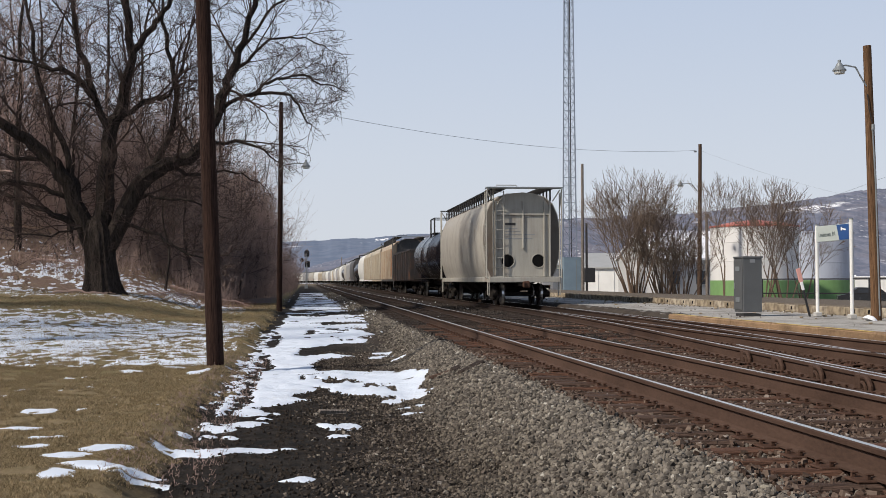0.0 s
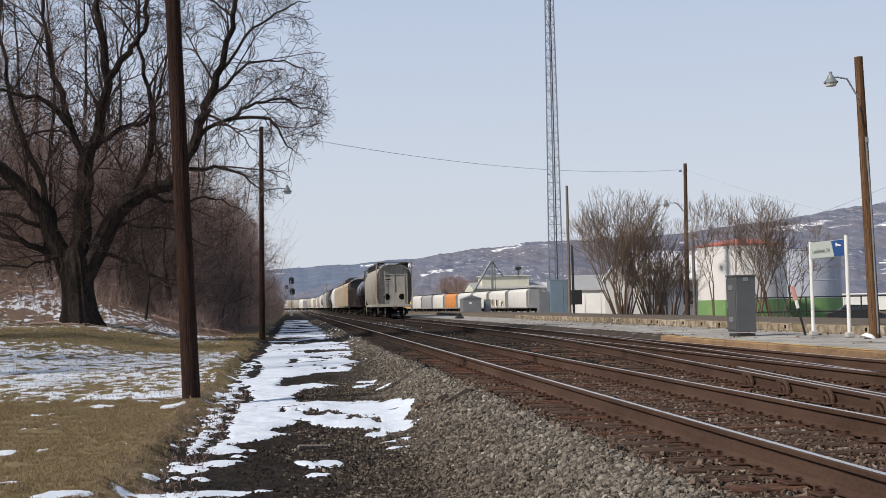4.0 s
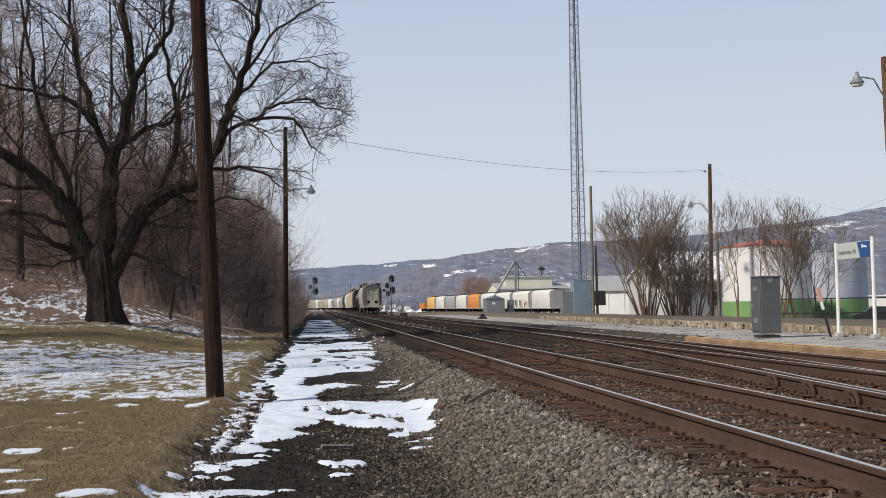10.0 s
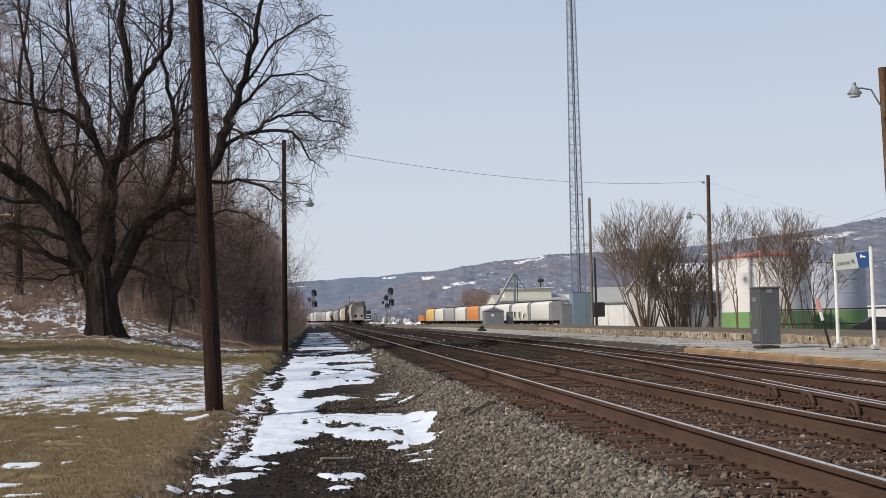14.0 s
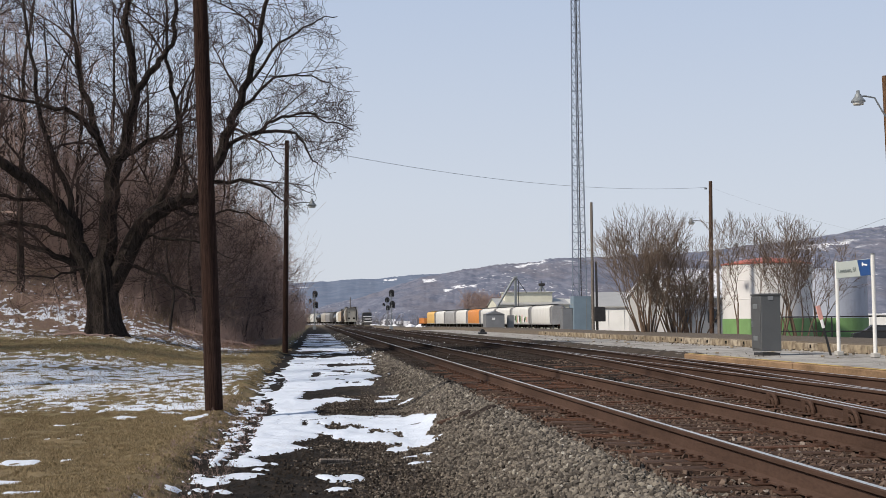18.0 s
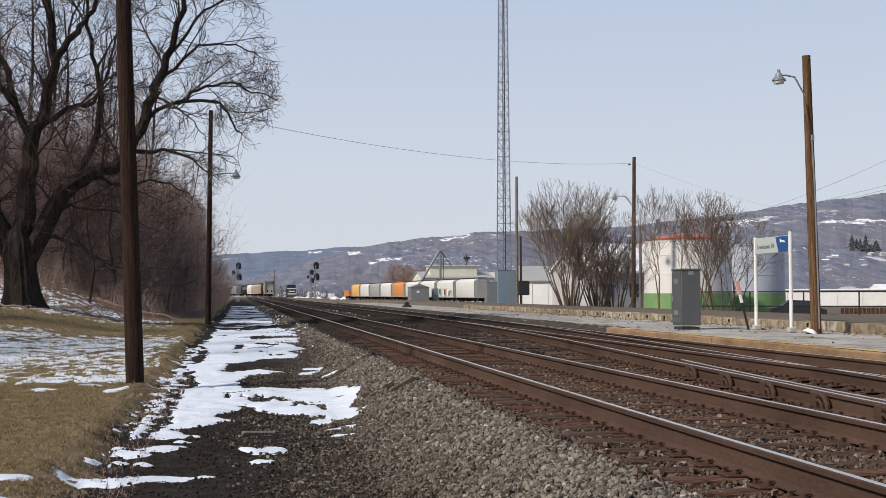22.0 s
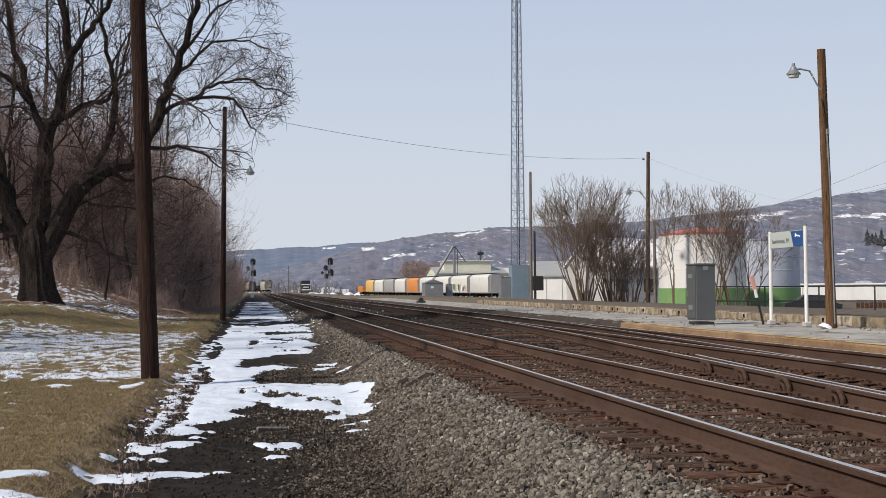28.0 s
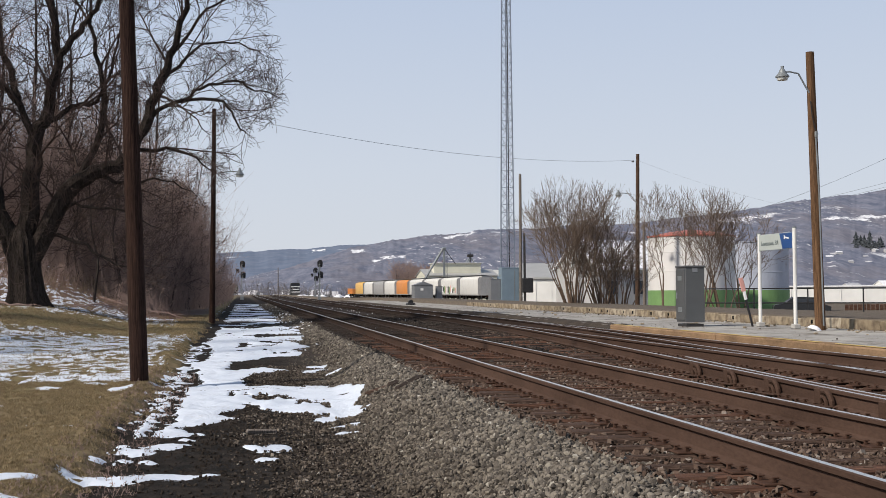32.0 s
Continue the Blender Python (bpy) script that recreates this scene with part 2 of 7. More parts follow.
M["sign_grey"] = plain("sign_grey", (0.42, 0.46, 0.44), 0.45, 0, 0.08, 2, 40, 0.02)
M["sign_blue"] = plain("sign_blue", (0.02, 0.07, 0.22), 0.45, 0, 0.1, 2, 40, 0.02)
M["sign_ink"] = plain("sign_ink", (0.14, 0.17, 0.175), 0.5, 0, 0.1, 2, 40, 0.02)
M["sign_white"] = plain("sign_white", (0.8, 0.8, 0.8), 0.5, 0, 0.05, 2, 40, 0.02)
M["marker_red"] = plain("marker_red", (0.62, 0.32, 0.28), 0.6, 0, 0.15, 6, 40, 0.05)
M["glass_lamp"] = plain("glass_lamp", (0.55, 0.56, 0.54), 0.2, 0, 0.1, 4, 40, 0.02)
M["wood_board"] = bark("wood_board", (0.05, 0.034, 0.026), (5, 0.3, 5), 0.006)
M["house_wall"] = plain("house_wall", (0.42, 0.42, 0.42), 0.7, 0, 0.15, 0.3, 8, 0.05)
M["house_roof"] = plain("house_roof", (0.5, 0.5, 0.53), 0.8, 0, 0.4, 0.3, 8, 0.05)
M["window_dark"] = plain("window_dark", (0.03, 0.035, 0.045), 0.15, 0, 0.2, 2, 20, 0.0)
M["conifer"] = plain("conifer", (0.06, 0.068, 0.075), 0.95, 0, 0.4, 0.6, 6, 0.1)
M["car_paint"] = plain("car_paint", (0.03, 0.032, 0.036), 0.25, 0.3, 0.15, 2, 40, 0.02)
M["snow_pile"] = plain("snow_pile", (0.82, 0.83, 0.86), 0.6, 0, 0.06, 4, 20, 0.5, dist=0.03)

# snow: bright, faintly sparkling, dirty here and there
_n = Nodes("snow", 0.55)
_a, _b = _n.noise(1.3, 6), _n.noise(18, 5)
_n.colour(_n.mix(_n.math("MULTIPLY", _n.fade(_a, 0.55, 0.75), _n.fade(_b, 0.45, 0.65)), (0.665, 0.725, 0.82), (0.46, 0.455, 0.46)))
_n.bump(_n.math("ADD", _a, _n.math("MULTIPLY", _b, 0.6)), 0.6, 0.05)
M["snow"] = _n.m

# crushed stone; each stone has its own grey
_n = Nodes("ballast", 0.9)
_i = _n.add("ShaderNodeNewGeometry").outputs["Random Per Island"]
_f = _n.noise(40, 4)
_n.colour(_n.mix(0.25, _n.ramp(_i, [(0.0, (0.022, 0.019, 0.017)), (0.25, (0.07, 0.061, 0.053)), (0.55, (0.145, 0.127, 0.108)), (0.9, (0.235, 0.208, 0.172)), (0.98, (0.29, 0.26, 0.21)), (1.0, (0.52, 0.50, 0.45))]),
                 _n.ramp(_f, [(0.3, (0.07, 0.06, 0.052)), (0.7, (0.25, 0.225, 0.19))])))
_n.bump(_f, 0.5, 0.006)
# dust and soot washed down towards the path
_sx = _n.add("ShaderNodeSeparateXYZ")
_n.link(_n.where(True), _sx.inputs[0])
_w = _n.noise(0.8, 5, (1, 0.5, 1), world_space=True)
_soot = _n.fade(_n.math("ADD", _sx.outputs[0], _n.math("MULTIPLY", _w, 1.6)), 2.9, 1.7)
_n.colour(_n.mix(_n.math("MULTIPLY", _soot, 0.85), _n.b.inputs["Base Color"].links[0].from_socket, (0.52, 0.47, 0.42), "MULTIPLY"))
M["ballast"] = _n.m
_n = Nodes("ballast_brown", 0.9)
_i = _n.add("ShaderNodeNewGeometry").outputs["Random Per Island"]
_f = _n.noise(40, 4)
_n.colour(_n.mix(0.25, _n.ramp(_i, [(0.0, (0.035, 0.025, 0.02)), (0.6, (0.12, 0.083, 0.065)), (0.97, (0.20, 0.155, 0.125)), (1.0, (0.40, 0.37, 0.34))]),
                 _n.ramp(_f, [(0.3, (0.04, 0.025, 0.018)), (0.7, (0.13, 0.085, 0.062))])))
_n.bump(_f, 0.5, 0.006)
M["ballast_brown"] = _n.m
_n = Nodes("grit", 0.92)
_i = _n.add("ShaderNodeNewGeometry").outputs["Random Per Island"]
_n.colour(_n.ramp(_i, [(0.0, (0.022, 0.018, 0.015)), (0.55, (0.085, 0.070, 0.058)), (0.95, (0.155, 0.128, 0.105)), (1.0, (0.32, 0.29, 0.25))]))
M["grit"] = _n.m
_n = Nodes("rubble", 0.92)
_i = _n.add("ShaderNodeNewGeometry").outputs["Random Per Island"]
_n.colour(_n.ramp(_i, [(0.0, (0.05, 0.04, 0.03)), (0.5, (0.17, 0.14, 0.10)), (0.93, (0.30, 0.25, 0.18)), (1.0, (0.55, 0.52, 0.46))]))
M["rubble"] = _n.m
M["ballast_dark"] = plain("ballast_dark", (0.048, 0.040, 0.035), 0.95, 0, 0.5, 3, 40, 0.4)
M["clod"] = plain("clod", (0.034, 0.027, 0.022), 0.95, 0, 0.5, 3, 40, 0.4)

# dry lawn blades
_n = Nodes("lawn_blade", 0.85)
_i = _n.add("ShaderNodeNewGeometry").outputs["Random Per Island"]
_n.colour(_n.ramp(_i, [(0.0, (0.095, 0.072, 0.038)), (0.5, (0.245, 0.186, 0.105)), (1.0, (0.40, 0.315, 0.195))]))
M["blade"] = _n.m

# the ground sheet: lawn, black path, gravel bed, trodden yard
_n = Nodes("ground", 0.95)
_p = _n.where(True)
_sx = _n.add("ShaderNodeSeparateXYZ")
_n.link(_p, _sx.inputs[0])
_x, _y = _sx.outputs[0], _sx.outputs[1]
_w = _n.noise(0.9, 5, world_space=True)
_w2 = _n.noise(0.12, 4, world_space=True)
_fine = _n.noise(26, 5, world_space=True, rough=0.75)
_mid = _n.noise(4.5, 5, world_space=True)
_lawn = _n.mix(_n.fade(_mid, 0.35, 0.7), (0.215, 0.158, 0.088), (0.10, 0.08, 0.045))
_lawn = _n.mix(_n.math("MULTIPLY", _n.fade(_w, 0.42, 0.62), _n.fade(_y, 15, 24)), _lawn, (0.12, 0.115, 0.05))
_lawn = _n.mix(_n.math("MULTIPLY", _n.fade(_fine, 0.4, 0.7), 0.6), _lawn, (0.29, 0.235, 0.145))
_dirt = _n.mix(_n.fade(_mid, 0.4, 0.7), (0.010, 0.009, 0.008), (0.034, 0.027, 0.022))
_dirt = _n.mix(_n.math("MULTIPLY", _n.fade(_fine, 0.5, 0.75), 0.5), _dirt, (0.07, 0.058, 0.048))
# bed colour kept dark to stand for shade in the gaps between stones
_grit = _n.mix(_n.fade(_fine, 0.38, 0.62), (0.02, 0.017, 0.014), (0.065, 0.054, 0.045))
_grit = _n.mix(_n.math("MULTIPLY", _n.fade(_w, 0.45, 0.7), 0.5), _grit, (0.075, 0.055, 0.045))
_yard = _n.mix(_n.fade(_mid, 0.35, 0.7), (0.16, 0.135, 0.11), (0.09, 0.075, 0.06))
_xs = _n.math("ADD", _x, _n.math("MULTIPLY", _n.math("SUBTRACT", _w, 0.5), 1.1))
_c = _n.mix(_n.fade(_xs, -1.5, -1.25), _lawn, _dirt)
_xg = _n.math("SUBTRACT", _xs, _n.fade(_y, 8.0, 60.0))
_c = _n.mix(_n.fade(_xg, 0.35, 0.9), _c, _grit)
_c = _n.mix(_n.math("MULTIPLY", _n.fade(_xs, 2.3, 2.7), 0.85), _c, _n.mix(_n.fade(_fine, 0.35, 0.65), (0.035, 0.022, 0.016), (0.105, 0.062, 0.044)))
# track bed turns darker between 18 and 32 m
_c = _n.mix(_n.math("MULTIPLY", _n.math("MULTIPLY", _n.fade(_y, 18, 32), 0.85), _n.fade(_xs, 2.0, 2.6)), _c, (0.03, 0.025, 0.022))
_c = _n.mix(_n.fade(_x, 9.9, 10.3), _c, _yard)
_litter = _n.mix(_n.fade(_fine, 0.35, 0.65), (0.11, 0.077, 0.062), (0.22, 0.16, 0.13))
_c = _n.mix(_n.math("MULTIPLY", _n.fade(_n.math("ADD", _y, _n.math("MULTIPLY", _w2, 8.0)), 50, 55), _n.fade(_xs, -1.6, -2.4)), _c, _litter)
_far = _n.fade(_y, 260, 420)
_c = _n.mix(_far, _c, _n.mix(_n.fade(_w2, 0.4, 0.6), (0.11, 0.09, 0.07), (0.17, 0.14, 0.10)))
_n.colour(_c).bump(_n.math("ADD", _fine, _mid), 0.55, 0.03)
M["ground"] = _n.m

_n = Nodes("asphalt", 0.9)
_a, _b, _d = _n.noise(0.5, 6), _n.noise(60, 3), _n.noise(5, 4)
_s = _n.noise(1.7, 7, (1, 0.35, 1), rough=0.75)
_n.colour(_n.mix(_n.math("MULTIPLY", _n.fade(_s, 0.50, 0.60), 0.75), _n.mix(_n.fade(_a, 0.42, 0.58), _n.mix(_n.fade(_b, 0.35, 0.65), (0.22, 0.213, 0.20), (0.37, 0.355, 0.335)), (0.40, 0.385, 0.355)), _n.mix(_n.fade(_d, 0.45, 0.55), (0.085, 0.075, 0.066), (0.19, 0.16, 0.13))))
_n.bump(_n.math("ADD", _b, _d), 0.4, 0.006)
M["asphalt"] = _n.m

def snowfields(n, c, y0, depth, fields):
    """Open snowfields on a hillside, each with its bearing and how far up the slope it lies."""
    sep = n.add("ShaderNodeSeparateXYZ")
    n.link(n.where(True), sep.inputs[0])
    wob, torn = n.noise(0.02, 5, (1, 0.3, 1), world_space=True, rough=0.7), n.noise(0.09, 4, (1, 0.3, 2), world_space=True, rough=0.7)
    off = n.math("SUBTRACT", wob, 0.5)
    u = n.math("ADD", n.math("DIVIDE", sep.outputs[0], sep.outputs[1]), n.math("MULTIPLY", off, 0.012))
    f = n.math("ADD", n.math("DIVIDE", n.math("SUBTRACT", sep.outputs[1], y0), depth), n.math("MULTIPLY", off, 0.25))
    for u0, u1, f0, f1 in fields:
        m = n.math("MULTIPLY", n.fade(n.math("ABSOLUTE", n.math("SUBTRACT", u, (u0 + u1) / 2), 0), (u1 - u0) / 2, (u1 - u0) * 0.4),
                   n.fade(n.math("ABSOLUTE", n.math("SUBTRACT", f, (f0 + f1) / 2), 0), (f1 - f0) / 2, (f1 - f0) * 0.35))
        c = n.mix(n.math("MULTIPLY", m, n.fade(torn, 0.40, 0.50)), c, (0.74, 0.75, 0.78))
    return c


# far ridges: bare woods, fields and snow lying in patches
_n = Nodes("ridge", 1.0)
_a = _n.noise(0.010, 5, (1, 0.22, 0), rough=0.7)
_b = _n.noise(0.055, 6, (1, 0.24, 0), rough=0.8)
# blue-grey instead of woodland brown: distance haze put into the base colour
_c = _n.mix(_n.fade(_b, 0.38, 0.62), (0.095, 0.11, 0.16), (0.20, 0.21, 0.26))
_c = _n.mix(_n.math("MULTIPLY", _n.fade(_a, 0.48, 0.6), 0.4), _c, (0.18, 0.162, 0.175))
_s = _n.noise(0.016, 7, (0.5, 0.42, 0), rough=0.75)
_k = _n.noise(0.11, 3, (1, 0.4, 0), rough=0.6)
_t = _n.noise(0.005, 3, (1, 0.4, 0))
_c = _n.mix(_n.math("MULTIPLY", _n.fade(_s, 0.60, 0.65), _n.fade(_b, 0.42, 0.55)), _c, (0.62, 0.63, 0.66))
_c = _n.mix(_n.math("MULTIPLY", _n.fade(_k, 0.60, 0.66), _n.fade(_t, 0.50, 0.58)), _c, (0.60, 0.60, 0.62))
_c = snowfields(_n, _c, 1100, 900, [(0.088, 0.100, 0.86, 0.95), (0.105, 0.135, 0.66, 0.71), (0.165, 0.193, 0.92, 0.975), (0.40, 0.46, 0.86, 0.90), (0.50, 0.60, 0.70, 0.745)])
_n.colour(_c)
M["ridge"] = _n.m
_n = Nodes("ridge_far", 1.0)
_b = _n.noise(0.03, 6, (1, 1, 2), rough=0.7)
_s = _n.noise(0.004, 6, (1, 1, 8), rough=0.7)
# bluer still, haze of the greater distance painted in
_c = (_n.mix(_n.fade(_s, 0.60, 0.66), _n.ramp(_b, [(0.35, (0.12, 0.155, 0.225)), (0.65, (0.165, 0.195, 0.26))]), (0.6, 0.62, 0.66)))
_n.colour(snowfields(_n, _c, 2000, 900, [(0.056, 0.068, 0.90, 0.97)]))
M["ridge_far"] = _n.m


# ---- mesh helpers ----
class Shape:
    """Gathers corners and faces of one part."""

    def __init__(self):
        self.v, self.f, self.mi = [], [], []

    def grow(self, verts, faces, mi=0):
        k = len(self.v)
        self.v.extend(tuple(map(float, p)) for p in verts)
        self.f.extend(tuple(i + k for i in q) for q in faces)
        self.mi.extend([mi] * len(faces))
        return self

    def box(self, c, s, chamfer=0.0, turn=None, mi=0):
        hx, hy, hz = s[0] / 2, s[1] / 2, s[2] / 2
        ch = min(chamfer, hx * 0.9, hy * 0.9, hz * 0.9)
        if ch <= 0:
            vs = [(x, y, z) for x in (-hx, hx) for y in (-hy, hy) for z in (-hz, hz)]
            fs = [(0, 1, 3, 2), (4, 6, 7, 5), (0, 4, 5, 1), (2, 3, 7, 6), (0, 2, 6, 4), (1, 5, 7, 3)]
        else:
            vs, fs, at = [], [], {}
            for sx in (-1, 1):
                for sy in (-1, 1):
                    for sz in (-1, 1):
                        for ax in range(3):
                            p = [sx * (hx - ch), sy * (hy - ch), sz * (hz - ch)]
                            p[ax] = (sx * hx, sy * hy, sz * hz)[ax]
                            at[sx, sy, sz, ax] = len(vs)
                            vs.append(p)
            for ax in range(3):
                o1, o2 = [(1, 2), (2, 0), (0, 1)][ax]
                for sg in (-1, 1):
                    q = []
                    for a, b in ((-1, -1), (1, -1), (1, 1), (-1, 1)):
                        k = [0, 0, 0]
                        k[ax], k[o1], k[o2] = sg, a, b
                        q.append(at[(*k, ax)])
                    fs.append(tuple(q if sg > 0 else q[::-1]))
                for a in (-1, 1):
                    for b in (-1, 1):
                        k0, k1 = [0, 0, 0], [0, 0, 0]
                        k0[ax], k0[o1], k0[o2] = -1, a, b
                        k1[ax], k1[o1], k1[o2] = 1, a, b
                        q = [at[(*k0, o1)], at[(*k1, o1)], at[(*k1, o2)], at[(*k0, o2)]]
                        fs.append(tuple(q if a * b < 0 else q[::-1]))
            for sx in (-1, 1):
                for sy in (-1, 1):
                    for sz in (-1, 1):
                        q = [at[sx, sy, sz, i] for i in range(3)]
                        fs.append(tuple(q if sx * sy * sz > 0 else q[::-1]))
        if turn is not None:
            vs = [turn @ Vector(p) for p in vs]
        return self.grow([(p[0] + c[0], p[1] + c[1], p[2] + c[2]) for p in vs], fs, mi)

    def tube(self, pts, radii, n=8, caps=True, mi=0, squash=1.0):
        """A round bar along a line of points."""
        pts = [Vector(p) for p in pts]
        if isinstance(radii, (int, float)):
            radii = [radii] * len(pts)
        rings, side = [], None
        for i, p in enumerate(pts):
            d = (pts[min(i + 1, len(pts) - 1)] - pts[max(i - 1, 0)]).normalized()
            if side is None:
                side = d.orthogonal().normalized()
            side = (side - d * side.dot(d)).normalized()
            up = d.cross(side)
            rings.append([p + (side * math.cos(2 * math.pi * k / n) + up * math.sin(2 * math.pi * k / n) * squash) * radii[i] for k in range(n)])
        fs = [(i * n + k, i * n + (k + 1) % n, (i + 1) * n + (k + 1) % n, (i + 1) * n + k) for i in range(len(pts) - 1) for k in range(n)]
        if caps:
            fs += [tuple(range(n))[::-1], tuple((len(pts) - 1) * n + k for k in range(n))]
        return self.grow([v for r in rings for v in r], fs, mi)

    def loft(self, rings, closed=True, caps=True, mi=0):
        n = len(rings[0])
        m = n if closed else n - 1
        fs = [(i * n + k, i * n + (k + 1) % n, (i + 1) * n + (k + 1) % n, (i + 1) * n + k) for i in range(len(rings) - 1) for k in range(m)]
        if caps and closed:
            fs += [tuple(range(n))[::-1], tuple((len(rings) - 1) * n + k for k in range(n))]
        return self.grow([v for r in rings for v in r], fs, mi)

    def mesh(self, name, *mats, smooth=False):
        me = bpy.data.meshes.new(name)
        me.from_pydata(self.v, [], self.f)
        for m in mats:
            me.materials.append(m)
        if any(self.mi):
            me.polygons.foreach_set("material_index", self.mi)
        if smooth:
            me.polygons.foreach_set("use_smooth", [True] * len(self.f))
            me.set_sharp_from_angle(angle=radians(40))
        me.validate()
        me.update()
        return me


def part(name, shape, material=None, parent=None, label="", at=None, smooth=False):
    """One mesh object under a thing or a part; shape is a Shape or a mesh made before."""
    me = shape
    if isinstance(shape, Shape):
        mats = material if isinstance(material, (list, tuple)) else [material]
        me = shape.mesh(name, *mats, smooth=smooth)
    ob = new(name, me)
    if parent is not None:
        ob.parent = parent
    if at is not None:
        ob.matrix_basis = at
    if label:
        tagged(ob, label)
    return ob


def thing(name, label, category, at=None, group="", kind=""):
    ob = new(name)
    if at is not None:
        ob.matrix_basis = at
    return tagged(ob, label, category, group, kind)


def fast_mesh(name, verts, faces, mat, smooth=False):
    """A mesh from arrays, all faces with the same number of corners."""
    verts, faces = np.asarray(verts, np.float32), np.asarray(faces, np.int32)
    me = bpy.data.meshes.new(name)
    k = faces.shape[1]
    me.vertices.add(len(verts))
    me.vertices.foreach_set("co", verts.ravel())
    me.loops.add(faces.size)
    me.loops.foreach_set("vertex_index", faces.ravel())
    me.polygons.add(len(faces))
    me.polygons.foreach_set("loop_start", np.arange(0, faces.size, k, dtype=np.int32))
    me.polygons.foreach_set("use_smooth", np.full(len(faces), bool(smooth)))
    me.update(calc_edges=True)
    me.materials.append(mat)
    return me


def smooth01(v):
    v = np.clip(v, 0, 1)
    return v * v * (3 - 2 * v)


_rs = np.random.RandomState(5)
_TAB = _rs.rand(256, 256)


def vnoise(x, y, octaves=4):
    """Smooth noise from 0 to 1 on arrays."""
    x, y = np.asarray(x, float), np.asarray(y, float)
    out, amp, tot = 0, 1.0, 0.0
    for o in range(octaves):
        xi, yi = np.floor(x).astype(int), np.floor(y).astype(int)
        fx, fy = x - xi, y - yi
        fx, fy = fx * fx * (3 - 2 * fx), fy * fy * (3 - 2 * fy)
        a, b = _TAB[xi % 256, yi % 256], _TAB[(xi + 1) % 256, yi % 256]
        c, d = _TAB[xi % 256, (yi + 1) % 256], _TAB[(xi + 1) % 256, (yi + 1) % 256]
        out = out + amp * ((a * (1 - fx) + b * fx) * (1 - fy) + (c * (1 - fx) + d * fx) * fy)
        tot += amp
        amp *= 0.55
        x, y = x * 2.03 + 17.3, y * 2.03 + 5.7
    return out / tot

# ---- ground ----
# Height 0 is the top of the rails; the camera stands on the black path beside the tracks.
def ground_z(x, y):
    x, y = np.asarray(x, float), np.asarray(y, float)
    toe = 1.10 + 0.9 * smooth01((y - 9) / 30)
    low = -0.62 + 0.27 * smooth01((y - 18) / 32)
    z = low + (-0.20 - low) * smooth01((x - toe) / (2.5 - toe))
    z = z - 0.065 * smooth01((x - 2.55) / 0.2)
    z = z + 0.13 * smooth01((-x - 1.25) / 0.4)
    z = z + 0.75 * smooth01((-x - 3) / 5.0) * smooth01((y - 26) / 20)
    z = z + 1.2 * smooth01((-x - 9) / 9) * smooth01((y - 34) / 24)
    z = z + 2.6 * smooth01((-x - 4.2) / 7.0) * smooth01((y - 48) / 16)
    near = smooth01((70 - y) / 30) * smooth01((2.6 - x) / 0.6)
    z = z + near * (0.10 * (vnoise(x * 2.1, y * 2.1, 5) - 0.5))
    z = z + smooth01((-x - 0.9) / 0.2) * smooth01((1.9 + x) / 0.3) * 0.12 * (vnoise(x * 5 + 9, y * 5, 3) - 0.5)
    z = np.where(x > 14.4, 0.28 - 1.1 * smooth01((x - 19) / 12), z)
    z = z - 0.5 * smooth01((x - 10) / 6) * smooth01((y - 130) / 80)
    z = z - 3.0 * smooth01((y - 500) / 500)
    return z


def grid_mesh(name, xs, ys, zf, mat):
    X, Y = np.meshgrid(xs, ys, indexing="ij")
    V = np.stack([X, Y, zf(X, Y)], -1).reshape(-1, 3)
    n = len(ys)
    i, j = np.meshgrid(np.arange(len(xs) - 1), np.arange(n - 1), indexing="ij")
    a = (i * n + j).ravel()
    F = np.stack([a, a + n, a + n + 1, a + 1], -1)
    return fast_mesh(name, V, F, mat, True)


_xs = np.concatenate([np.linspace(-2600, -60, 26), np.linspace(-50, -9, 30), np.arange(-8.5, -3, 0.5), np.arange(-3, 3, 0.12),
                      np.arange(3, 14.3, 0.7), [14.36, 14.44], np.arange(15, 60, 3.0), np.linspace(65, 2600, 26)])
_ys = np.concatenate([np.linspace(-600, -10, 10), np.arange(-6, 4, 1.0), np.arange(4, 30, 0.16), np.arange(30, 70, 0.6), np.arange(70, 220, 4.0), np.geomspace(225, 4300, 50)])
ground = part("ground", grid_mesh("ground", _xs, _ys, ground_z, M["ground"]), None)
tagged(ground, "winter ground of dry lawn, black dirt path and gravel", "ground", kind="structure")

